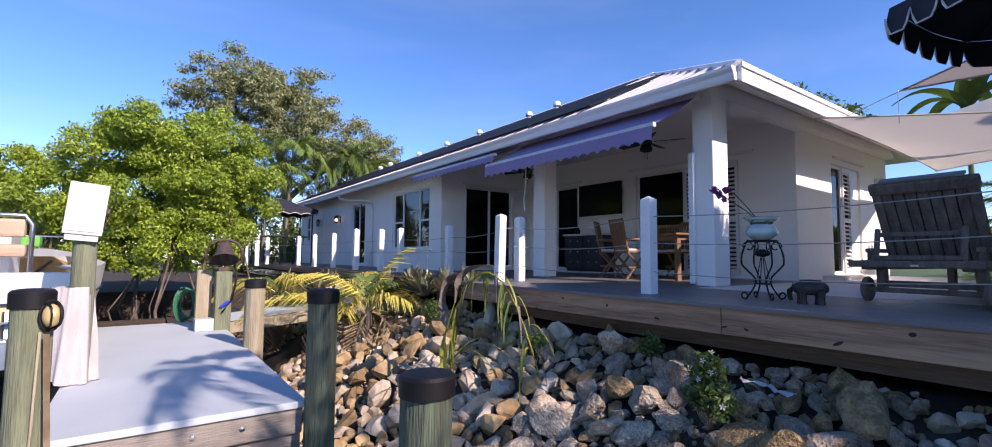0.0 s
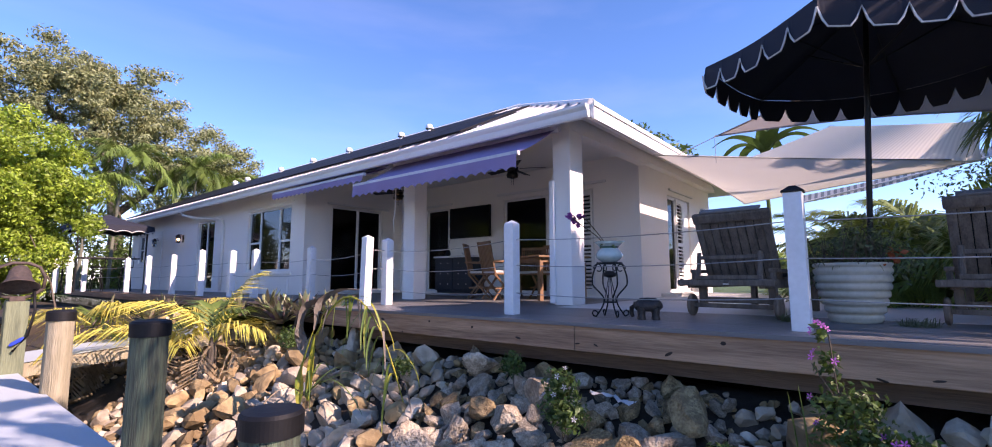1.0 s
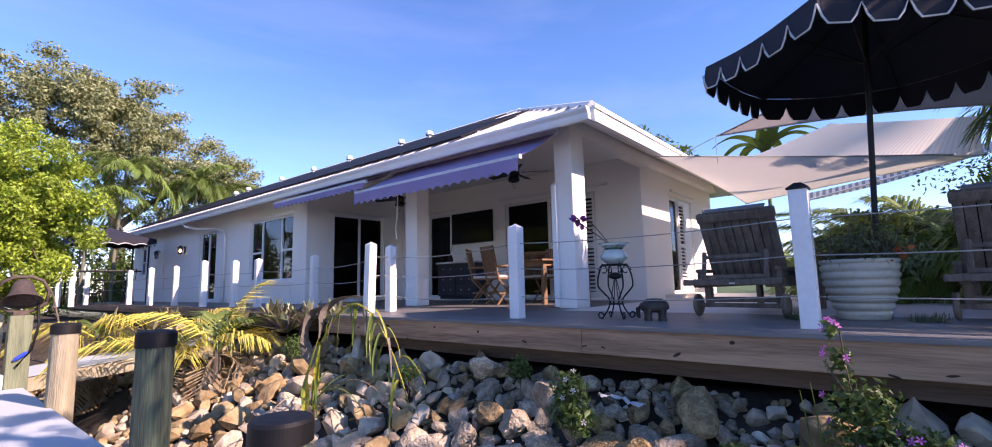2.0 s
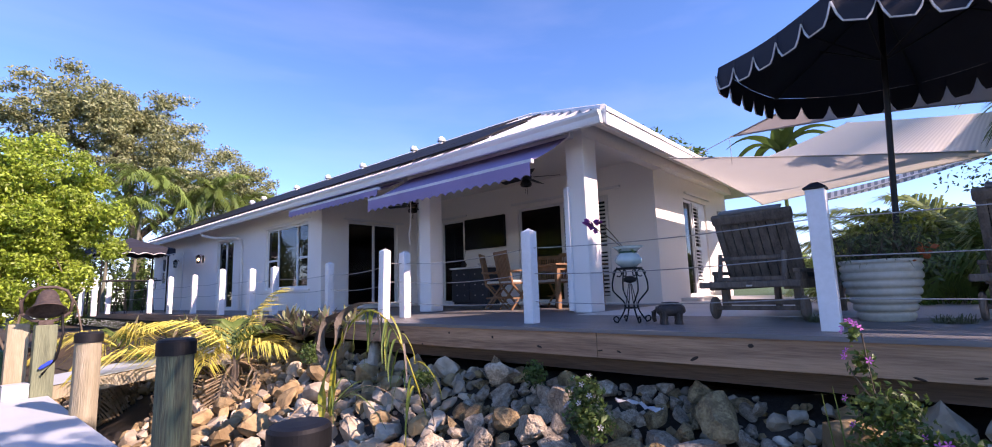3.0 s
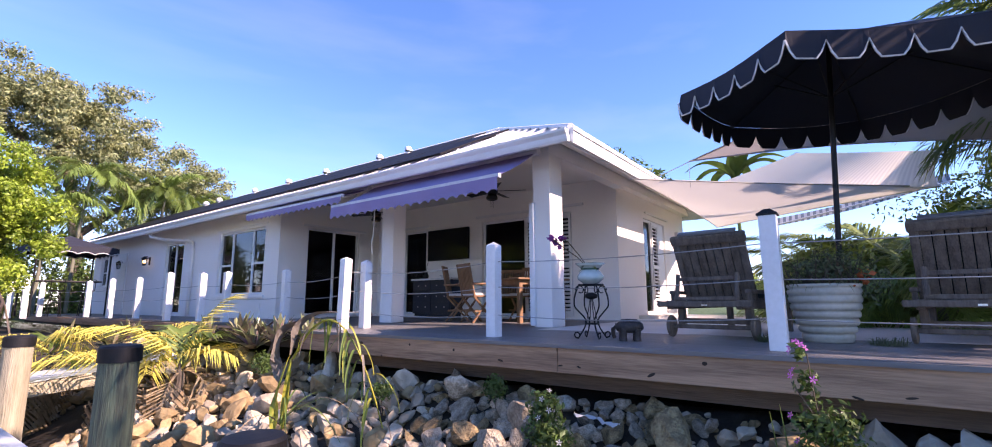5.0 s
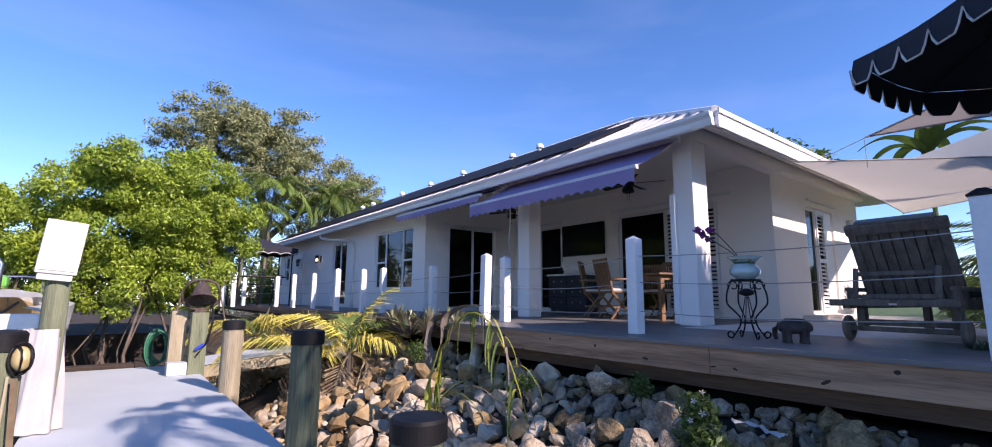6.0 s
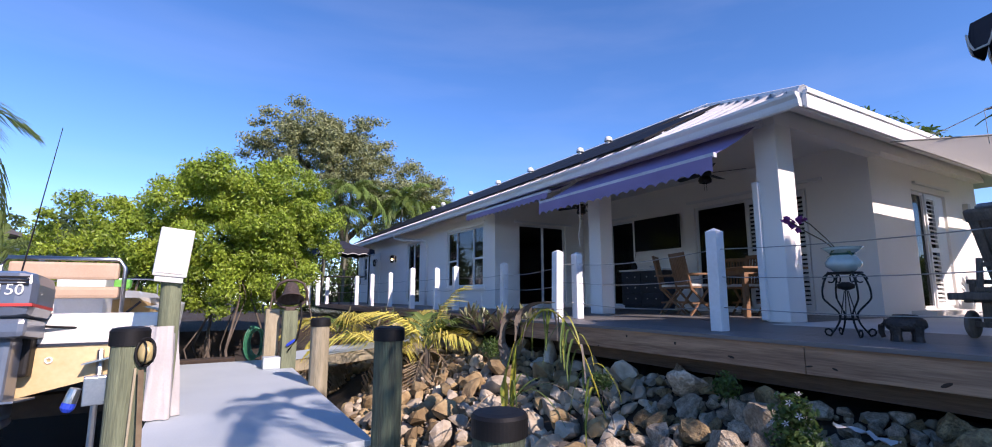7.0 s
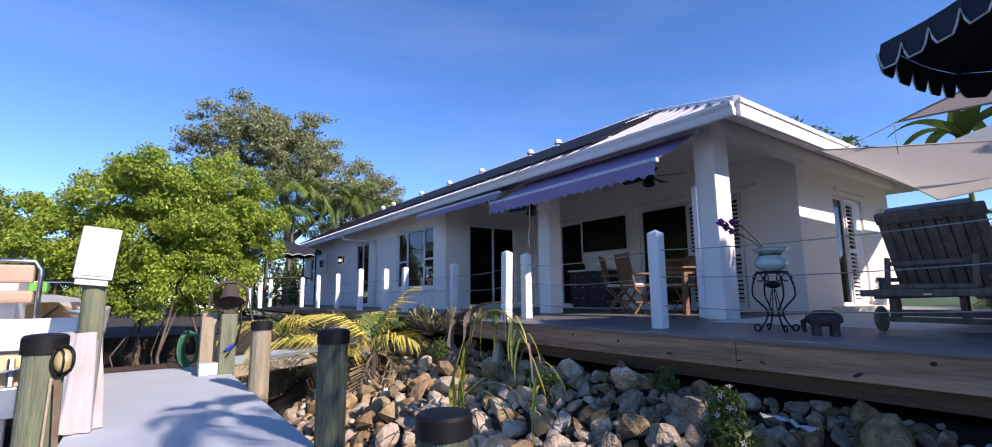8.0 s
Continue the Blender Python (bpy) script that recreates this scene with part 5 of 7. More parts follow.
def sail(name, A, L, C, H, curve, material, label, n=28):
    """A four-cornered stretched cloth with edges drawn in."""
    A, L, C, H = map(Vector, (A, L, C, H))
    mid = (A + L + C + H) / 4
    rows = []
    for i in range(n + 1):
        u = i / n
        row = []
        for k in range(n + 1):
            w = k / n
            p = A * (1 - u) * (1 - w) + L * u * (1 - w) + C * u * w + H * (1 - u) * w
            pull = curve * max(4 * u * (1 - u) * (1 - 4 * w * (1 - w)), 4 * w * (1 - w) * (1 - 4 * u * (1 - u)))
            row.append(p.lerp(mid, pull))
        rows.append(row)
    t = thing(name, label, "shade sail")
    part("cloth", sheet(rows), material, t, smooth=True)
    for p in (A, L, C, H):
        part("corner_ring", lathe([(0.03, -0.006), (0.042, 0.0), (0.03, 0.006)], 10, m=Matrix.Translation(p)), STEEL, t)
    return t


def sail_tri(A, B, C, curve, sag, material, label, n=24):
    """A three-cornered stretched cloth: edges drawn in, middle sagging, a hem cord along each edge."""
    A, B, C = map(Vector, (A, B, C))
    mid = (A + B + C) / 3
    bm = bmesh.new()
    vs = {}
    for i in range(n + 1):
        for k in range(n + 1 - i):
            a, b = i / n, k / n
            c = 1 - a - b
            pull = curve * max(4 * a * b * (1 - c) ** 2, 4 * b * c * (1 - a) ** 2, 4 * a * c * (1 - b) ** 2)
            vs[i, k] = bm.verts.new((A * a + B * b + C * c).lerp(mid, pull) - Vector((0, 0, sag * 27 * a * b * c)))
    for i in range(n):
        for k in range(n - i):
            bm.faces.new((vs[i, k], vs[i + 1, k], vs[i, k + 1]))
            if i + k < n - 1:
                bm.faces.new((vs[i + 1, k], vs[i + 1, k + 1], vs[i, k + 1]))
    edges = [[vs[i, 0].co.copy() for i in range(n + 1)], [vs[0, k].co.copy() for k in range(n + 1)], [vs[i, n - i].co.copy() for i in range(n + 1)]]
    t = thing("shade_sail", label, "shade sail")
    cloth = part("cloth", bm, material, t, smooth=True)
    for e in edges:
        part("hem", tube(e, 0.012, 5), material, cloth, smooth=True)
    for p in (A, B, C):
        part("corner_ring", lathe([(0.03, -0.006), (0.042, 0.0), (0.03, 0.006)], 10, m=Matrix.Translation(p)), STEEL, t)
    return t


sail_tri((7.83, 2.74, 2.22), (13.5, 2.74, 2.14), (10.0, -1.0, 1.97), 0.05, 0.10, SAIL_SHADE, "beige shade sail stretched from the house eave, coloured as shaded")
sail("shade_sail", (12.5, 3.1, 2.86), (12.5, 0.86, 3.44), (9.5, -1.06, 2.38), (9.62, -0.95, 1.90), 0.04, SAIL, "cream shade sail with fine ribs above the beige one")
sail_tri((8.3, 1.97, 2.48), (7.6, -1.66, 1.90), (7.0, -1.95, 3.45), 0.16, 0.02, SAIL_GREY, "taupe shade sail stretched behind the umbrella")
tagged(link("sail_line", tube([(8.3, 1.97, 2.48), (8.62, 2.75, 2.34)], 0.006, 5), ROPE), "thin steel line from the sail to the eave", "cable")
tagged(link("sail_line", tube([(8.36, 2.02, 2.47), (8.36, 2.02, 2.08)], 0.004, 5), ROPE), "loose end of the sail line", "cable")
aw2 = thing("awning", "blue and white striped awning beyond the sail", "awning")
for i in range(56):
    y0, y1 = 1.9 - i * 0.065, 1.9 - (i + 1) * 0.065
    z0, z1 = [2.16 + 0.19 * (1.9 - y) - 0.09 * math.sin(math.pi * (1.9 - y) / 3.64) for y in (y0, y1)]
    part("stripe", sheet([[(14.6, y0, z0), (14.6, y1, z1)], [(14.8, y0, z0 + 0.22), (14.8, y1, z1 + 0.22)]]), STRIPE_B if i % 2 else STRIPE_W, aw2)
part("bar", tube([(14.6, 1.95, 2.15), (14.6, -1.75, 2.85)], 0.02, 6), WHITE, aw2)

# ---- garden seats ----
sofa = thing("outdoor_sofa", "wooden outdoor sofa with pale cushions on the lawn edge", "sofa", pose(10.9, -2.55, -0.245, 0, 0, 112))
part("frame", box(-0.6, 0.6, -0.35, 0.35, 0.25, 0.33, 0.01), TEAK, sofa)
for sx in (-0.55, 0.55):
    for sy in (-0.3, 0.3):
        part("leg", box(sx - 0.03, sx + 0.03, sy - 0.03, sy + 0.03, 0, 0.25), TEAK, sofa)
part("seat_cushion", box(-0.58, 0.58, -0.33, 0.33, 0.332, 0.48, 0.05), CUSHION, sofa)
for sx in (-0.3, 0.3):
    part("back_cushion", box(sx - 0.28, sx + 0.28, -0.07, 0.09, 0.0, 0.45, 0.06, m=pose(0, -0.25, 0.48, 14, 0, 0)), CUSHION, sofa)

# ---- dock things ----
GREY_BOX = mat("weathered_white_box", (0.74, 0.74, 0.70), 0.55, color2=(0.58, 0.58, 0.52), scale=3, fine=30, bump=0.08)
CLOTH = mat("grey_tarp", (0.50, 0.48, 0.46), 0.9, color2=(0.40, 0.38, 0.37), scale=4, fine=80, bump=0.2)
AMBER = mat("yellowed_lens", (0.62, 0.50, 0.24), 0.35, color2=(0.50, 0.38, 0.16), scale=4, fine=30, bump=0.04, translucent=0.2)
RUST = mat("rusty_iron", (0.12, 0.085, 0.07), 0.75, metal=0.3, color2=(0.05, 0.04, 0.035), scale=6, fine=30, bump=0.5)
GREENHOSE = mat("green_hose", (0.02, 0.16, 0.08), 0.45, spread=0.3, scale=6, fine=60, bump=0.05)
BLUEPLASTIC = mat("blue_plastic", (0.02, 0.06, 0.50), 0.35, spread=0.2, bump=0.02)

lb = thing("meter_box", "white tilted utility box on top of a piling", "utility box", pose(0.23, 5.62, 0.46, 4, 5, 6) @ Matrix.Diagonal((0.70, 0.85, 0.9, 1)))
part("case", box(-0.19, 0.19, -0.14, 0.14, 0.06, 0.55, 0.014), GREY_BOX, lb)
part("door", box(-0.165, 0.165, -0.15, -0.138, 0.09, 0.53, 0.006), GREY_BOX, lb, "white front cover")
part("collar", box(-0.16, 0.16, -0.12, 0.12, 0.0, 0.06, 0.01), GREY_BOX, lb)

tarp = thing("tarp", "grey cloth draped round the tall piling", "cloth", pose(0.20, 5.65, 0) @ Matrix.Diagonal((0.88, 0.88, 1, 1)))
rows = []
for k in range(14):
    s = k / 13
    z = 0.06 - 0.80 * s
    ring = []
    for i in range(49):
        a = 2 * math.pi * i / 48
        r = 0.150 + 0.06 * s + (0.012 + 0.03 * s) * math.sin(7 * a + 1.5 * s) + 0.012 * math.sin(15 * a + 4 * s)
        ring.append((r * math.cos(a), r * math.sin(a), max(-0.742, z + 0.04 * math.sin(2 * a) * s)))
    rows.append(ring)
part("cloth", sheet(rows), CLOTH, tarp, smooth=True)

bl = thing("bulkhead_light", "oval caged bulkhead light with a yellowed lens", "light", pose(0.262, 3.765, 0.005, 0, 0, 25))
b = lathe([(0.0, 0.0), (0.075, 0.0), (0.08, 0.02), (0.07, 0.03)], 28, m=pose(0, 0, 0, 90, 0, 0) @ Matrix.Diagonal((0.62, 1, 1.3, 1)))
part("base", b, BLACKCAP, bl)
part("lens", lathe([(0.066, 0.02), (0.062, 0.05), (0.045, 0.075), (0.0, 0.085)], 28, m=pose(0, 0, 0, 90, 0, 0) @ Matrix.Diagonal((0.62, 1, 1.0, 1))), AMBER, bl, "yellowed oval lens", smooth=True)
for x in (-0.02, 0.02):
    part("guard", tube([(x, -0.025, -0.075), (x, -0.085, -0.05), (x, -0.098, 0), (x, -0.085, 0.05), (x, -0.025, 0.075)], 0.005, 6), BLACKCAP, bl)
part("guard", tube([(-0.05 * math.cos(a) * 1.0, -0.03, 0.082 * math.sin(a)) for a in (i * math.pi / 12 for i in range(25))], 0.007, 6), BLACKCAP, bl)
tagged(link("hanging_strap", box(0.0, 0.028, 0.0, 0.005, -0.9, 0.0, 0.001, m=pose(0.25, 3.70, -0.09, 0, -3, 0)), DRYLEAF), "brown strap hanging down the piling", "strap")
tagged(link("conduit", tube([(0.235, 3.72, -0.08), (0.225, 3.715, -0.6), (0.21, 3.71, -1.2)], 0.007, 6), PILING_PALE, smooth=True), "thin pale wire running down the piling", "cable")
jb = thing("junction_box", "grey outlet box with a blue plug beside the piling", "outlet box", pose(0.04, 3.88, -0.19, 0, 0, 10))
part("box", box(-0.06, 0.05, -0.04, 0.04, -0.1, 0.06, 0.006), STEEL, jb)
part("plug", lathe([(0.028, 0.0), (0.032, -0.05), (0.032, -0.08)], 14, m=pose(-0.09, 0, 0.0, 0, 15, 0), closed=True), STEEL, jb)
part("cap", lathe([(0.034, -0.08), (0.034, -0.11), (0.02, -0.13), (0.0, -0.13)], 14, m=pose(-0.09, 0, 0.0, 0, 15, 0)), BLUEPLASTIC, jb, "blue plug cap")
part("pipe", tube([(0.0, 0, -0.1), (0.0, 0, -1.4)], 0.018, 8), STEEL, jb)

# bell on its paired posts
bp = thing("post_pair", "two weathered green timber posts at the dock corner", "post")
part("post", box(1.56, 1.77, 8.25, 8.45, -2.2, 0.10, 0.012), PILING, bp)
part("post", box(1.34, 1.54, 8.50, 8.70, -2.2, 0.12, 0.012), PILING_PALE, bp)
part("base_board", box(1.32, 1.555, 8.24, 8.46, -0.748, -0.58, 0.008), DOCKTOP, bp)
bell = thing("dock_bell", "old iron bell in a yoke on the dock post", "bell", pose(1.66, 8.33, 0.10, 0, 0, -5) @ Matrix.Scale(1.18, 4))
part("bell", lathe([(0.0, 0.02), (0.06, 0.0), (0.085, -0.05), (0.10, -0.13), (0.135, -0.20), (0.165, -0.225), (0.155, -0.225), (0.09, -0.13), (0.0, -0.03)], 28, m=pose(0, 0, 0.34, -28, 0, 0)), RUST, bell, "rust-brown cast bell", smooth=True)
part("yoke", tube([(-0.19, 0, 0.12), (-0.2, 0, 0.24), (-0.15, 0, 0.35), (-0.06, 0, 0.39), (0.06, 0, 0.39), (0.15, 0, 0.35), (0.2, 0, 0.24), (0.19, 0, 0.12)], 0.017, 8), RUST, bell, smooth=True)
part("bracket", tube([(-0.19, 0, 0.12), (-0.1, 0, 0.05), (0.0, 0, 0.02), (0.1, 0, 0.05), (0.19, 0, 0.12)], 0.018, 8), RUST, bell)
part("foot", box(-0.06, 0.06, -0.06, 0.06, -0.002, 0.05, 0.008), RUST, bell)
part("pull_rope", tube([(0.12, -0.05, 0.12), (0.14, -0.08, -0.1), (0.10, -0.10, -0.35), (0.0, -0.10, -0.5)], 0.012, 8), BLACKCAP, bell, smooth=True)
nz = thing("hose_nozzle", "blue hose nozzle on the dock post", "nozzle", pose(1.62, 8.22, -0.42, 0, 55, 0))
part("grip", lathe([(0.012, 0.0), (0.022, 0.03), (0.022, 0.12), (0.012, 0.15)], 10, closed=True), BLUEPLASTIC, nz)
hose = thing("garden_hose", "coiled green garden hose hanging by the posts", "hose", pose(1.28, 9.2, -0.72))
for k in range(6):
    pts = [(0.13 * math.cos(a) + 0.02 * k - 0.05, 0.05 * math.sin(a * 1.3 + k) + 0.02 * k, 0.28 + (0.27 - 0.012 * k) * math.sin(a)) for a in (i * math.pi / 10 for i in range(21))]
    part("coil", tube(pts, 0.012, 6), GREENHOSE, hose, smooth=True)
for x in (0.55, 1.0, 1.3):
    t = tagged(link("rim_bolt", lathe([(0.0, 0.0), (0.018, 0.0), (0.018, 0.012), (0.0, 0.016)], 8, m=pose(x, 4.028, -0.885, 90, 0, 0)), STEEL), "galvanised bolt in the dock rim", "bolt", "dock rim bolts")

# ---- boat on its lift ----
HULLW = mat("white_gelcoat", (0.78, 0.78, 0.75), 0.3, color2=(0.68, 0.68, 0.64), scale=2, fine=30, bump=0.02, coat=0.3)
# Cream gelcoat with the yellow light on the hull mixed into it.
HULLC = mat("yellow_lit_gelcoat", (0.66, 0.52, 0.30), 0.4, color2=(0.55, 0.40, 0.20), scale=2, fine=20, bump=0.03)
ENGINE = mat("slate_blue_cowl", (0.10, 0.13, 0.18), 0.3, spread=0.2, scale=3, fine=40, bump=0.02, coat=0.4)
TAN = mat("tan_vinyl", (0.50, 0.36, 0.25), 0.6, color2=(0.42, 0.29, 0.19), scale=3, fine=60, bump=0.05)
RED = mat("red_trim", (0.55, 0.04, 0.03), 0.5, spread=0.2, bump=0.02)
boat = thing("motor_boat", "white motor boat with a cream hull on a lift", "boat", pose(-0.94, 6.5, 0, 0, 0, -3))


def hull_rows(levels):
    rows = []
    for s in (0, 0.15, 0.3, 0.45, 0.6, 0.72, 0.82, 0.9, 0.96, 1.0):
        row = []
        for side, w, z, fine in levels:
            taper = 1 - max(0.0, (s - fine) / (1 - fine)) ** 2.2
            rise = 0.45 * s ** 3
            row.append((side * w * taper, 4.9 * s, z + rise * (1.0 if z < 0 else 0.4)))
        rows.append(row)
    return rows


part("hull", sheet(hull_rows([(-1, 1.06, -0.13, 0.45), (-1, 1.0, -0.38, 0.42), (0, 0.0, -0.62, 0.4), (1, 1.0, -0.38, 0.42), (1, 1.06, -0.13, 0.45)])), HULLC, boat, "cream lower hull", smooth=False)
part("topside", sheet(hull_rows([(-1, 0.92, 0.22, 0.5), (-1, 1.06, 0.18, 0.5), (-1, 1.06, -0.13, 0.45)])), HULLW, boat)
part("topside", sheet(hull_rows([(1, 1.06, -0.13, 0.45), (1, 1.06, 0.18, 0.5), (1, 0.92, 0.22, 0.5)])), HULLW, boat)
tr = bmesh.new()
vs = [tr.verts.new(p) for p in ((-1.06, 0, -0.13), (-1.0, 0, -0.38), (0, 0, -0.62), (1.0, 0, -0.38), (1.06, 0, -0.13))]
tr.faces.new(vs)
part("transom", tr, HULLC, boat, "cream transom")
part("transom_top", box(-1.06, 1.06, -0.01, 0.10, -0.13, 0.16, 0.015), HULLW, boat)
part("rub_line", box(-1.07, 1.07, -0.02, -0.005, -0.15, -0.125), NAVYPAINT, boat)
part("rub_line", sheet(hull_rows([(1, 1.075, -0.15, 0.45), (1, 1.075, -0.12, 0.45)])), NAVYPAINT, boat)
part("cockpit_floor", box(-0.9, 0.9, 0.1, 3.6, -0.2, -0.15), HULLW, boat)
part("deck_cap", sheet([[(-0.7, 2.9, 0.30), (0.7, 2.9, 0.30)], [(-0.5, 4.0, 0.36), (0.5, 4.0, 0.36)], [(-0.05, 4.85, 0.42), (0.05, 4.85, 0.42)]]), HULLW, boat)
part("splash_well", box(-0.75, 0.75, 0.12, 0.6, -0.05, 0.06, 0.02), HULLW, boat)
part("console", box(-0.25, 0.25, 1.7, 2.2, -0.15, 0.62, 0.04), HULLW, boat, "white steering console")
seat = part("leaning_seat", box(-0.5, 0.5, 1.1, 1.4, 0.30, 0.44, 0.04), TAN, boat, "tan vinyl seat")
part("backrest", box(-0.5, 0.5, 1.02, 1.12, 0.52, 0.72, 0.03), TAN, seat)
part("seat_rail", tube([(-0.56, 1.02, 0.0), (-0.56, 1.02, 0.66), (-0.50, 1.02, 0.76), (0.50, 1.02, 0.76), (0.56, 1.02, 0.66), (0.56, 1.02, 0.0)], 0.024, 8), STEEL, boat, smooth=True)
part("bow_rail", tube([(0.9, 2.0, 0.22), (0.9, 2.05, 0.46), (0.75, 3.4, 0.55), (0.3, 4.5, 0.62), (-0.3, 4.5, 0.62), (-0.75, 3.4, 0.55), (-0.9, 2.05, 0.46), (-0.9, 2.0, 0.22)], 0.014, 8), STEEL, boat, smooth=True)
for y, w in ((2.7, 0.86), (3.4, 0.73), (4.0, 0.52)):
    part("stanchion", tube([(w, y, 0.25), (w * 0.98, y, 0.53)], 0.011, 6), STEEL, boat)
part("trim_tab", box(0.42, 0.9, -0.2, -0.01, -0.44, -0.425, m=pose(0, 0, 0, 0, -14, 0)), STEEL, boat)
part("tab_ram", tube([(0.62, -0.03, -0.2), (0.64, -0.10, -0.5)], 0.03, 8), STEEL, boat)
part("drain", lathe([(0.018, 0.0), (0.032, 0.0), (0.032, 0.012), (0.018, 0.012)], 14, m=pose(0.22, -0.003, -0.28, 90, 0, 0)), HULLW, boat)
part("tow_eye", tube([(0.8, -0.01, -0.26), (0.8, -0.04, -0.24), (0.8, -0.04, -0.2), (0.8, -0.01, -0.18)], 0.008, 6), STEEL, boat)
part("steering_cable", tube([(0.1, -0.1, 0.05), (0.4, 0.0, 0.02), (0.7, 0.2, 0.1), (0.8, 0.6, 0.26)], 0.014, 6), BLACKCAP, boat, smooth=True)
part("antenna", tube([(-0.42, 1.0, 0.2), (-0.3, 1.0, 1.2), (-0.18, 1.0, 2.3)], 0.010, 5, taper=0.4), BLACKCAP, boat)
part("lime_bag", box(0.32, 0.5, 1.75, 1.9, 0.42, 0.55, 0.03), mat("lime_fabric", (0.15, 0.55, 0.08), 0.7, bump=0.05), boat)
motor = thing("outboard_motor", "slate blue outboard motor with a red stripe", "outboard", pose(-0.97, 6.30, 0, -6, 0, -3))
cowl = part("cowl", box(-0.24, 0.24, -0.45, 0.22, 0.10, 0.52, 0.12), ENGINE, motor, "slate blue engine cowl")
part("stripe", box(-0.243, 0.243, -0.453, 0.1, 0.20, 0.225), RED, cowl)
for k in range(3):
    part("vent", box(-0.05 + 0.0, 0.2, -0.456, -0.449, 0.445 - 0.03 * k, 0.46 - 0.03 * k), BLACKCAP, cowl)
part("skirt", box(-0.20, 0.20, -0.38, 0.18, -0.06, 0.11, 0.05), ENGINE, motor)
part("leg", box(-0.08, 0.08, -0.22, 0.10, -0.75, -0.05, 0.04), ENGINE, motor)
part("clamp", box(-0.14, 0.14, 0.05, 0.22, -0.40, 0.05, 0.03), BLACKCAP, motor)
part("plate", box(-0.22, 0.22, -0.42, 0.1, -0.60, -0.58, 0.006), ENGINE, motor)
part("gearcase", lathe([(0.0, -0.35), (0.05, -0.25), (0.07, 0.0), (0.03, 0.25), (0.0, 0.3)], 14, m=pose(0, -0.05, -0.78, 90, 0, 0)), ENGINE, motor, smooth=True)
txt = bpy.data.curves.new("numerals", "FONT")
txt.body = "150"
txt.size = 0.13
txt.extrude = 0.002
txt.align_x = "CENTER"
tm = new("numerals", txt)
tm.data.materials.append(HULLW)
tm.parent = cowl
tm.matrix_local = pose(0.08, -0.458, 0.30, 90, 0, 0)
tm["label"] = "white numerals on the engine cowl"
lift = thing("boat_lift", "dark timber boat lift beams over the water", "boat lift")
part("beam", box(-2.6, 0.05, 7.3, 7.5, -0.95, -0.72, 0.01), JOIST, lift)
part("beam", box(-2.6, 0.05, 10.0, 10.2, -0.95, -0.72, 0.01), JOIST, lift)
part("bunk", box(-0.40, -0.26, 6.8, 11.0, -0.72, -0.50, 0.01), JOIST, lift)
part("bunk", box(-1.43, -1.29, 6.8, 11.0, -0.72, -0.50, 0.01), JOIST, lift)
for x, y in ((-2.6, 7.4), (-2.6, 10.1)):
    part("post", lathe([(0.12, -2.4), (0.12, -0.5)], 14, m=pose(x, y, 0), closed=True), PILING_DARK, lift)
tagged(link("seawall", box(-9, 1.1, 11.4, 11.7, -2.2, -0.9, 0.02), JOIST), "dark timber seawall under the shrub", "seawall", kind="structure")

# ---- pergola-like black canopy at the far deck end, with its bar table ----
gz = thing("canopy_tent", "black scalloped canopy on thin posts at the far deck", "canopy", pose(4.85, 19.4, 0))
for sx in (-0.85, 0.85):
    for sy in (-0.85, 0.85):
        part("post", tube([(sx, sy, 0), (sx, sy, 2.02)], 0.025, 8), IRON, gz)
rows = []
for k in range(5):
    s = k / 4
    rows.append([(x * s, y * s, 2.42 - 0.40 * s ** 0.8) for x, y in ((-1, -1), (0, -1.0), (1, -1), (1, 0), (1, 1), (0, 1), (-1, 1), (-1, 0), (-1, -1))])
part("roof", sheet(rows), NAVY, gz)
edge_top, edge_low = [], []
for (ax, ay), (bx, by) in (((-1, -1), (1, -1)), ((1, -1), (1, 1)), ((1, 1), (-1, 1)), ((-1, 1), (-1, -1))):
    for i in range(40):
        s = i / 40
        x, y = ax + (bx - ax) * s, ay + (by - ay) * s
        edge_top.append((x, y, 2.02))
        edge_low.append((x * 1.01, y * 1.01, 1.80 + 0.06 * abs(math.cos(math.pi * 5 * s))))
edge_top.append(edge_top[0])
edge_low.append(edge_low[0])
part("valance", sheet([edge_top, edge_low]), NAVY, gz)
part("piping", tube(edge_low, 0.014, 4), PIPING, gz, "white wavy piping")
part("shelf", box(-0.85, 0.85, -0.3, 0.3, 1.0, 1.04, 0.01), IRON, gz, "dark bar shelf")


def bar_stool(x, y):
    t = thing("bar_stool", "dark metal bar stool under the canopy", "stool", pose(x, y, 0.002), "stools at the bar")
    part("seat", lathe([(0.0, 0.70), (0.17, 0.70), (0.17, 0.74), (0.0, 0.745)], 16), IRON, t)
    for i in range(4):
        a = i * math.pi / 2 + 0.4
        part("leg", tube([(0.12 * math.cos(a), 0.12 * math.sin(a), 0.7), (0.2 * math.cos(a), 0.2 * math.sin(a), 0.0)], 0.012, 6), IRON, t)
    part("backrest", tube([(-0.15, -0.12, 0.72), (-0.15, -0.17, 1.05), (0.15, -0.17, 1.05), (0.15, -0.12, 0.72)], 0.012, 6), IRON, t)


bar_stool(4.5, 18.5)
bar_stool(5.2, 18.5)

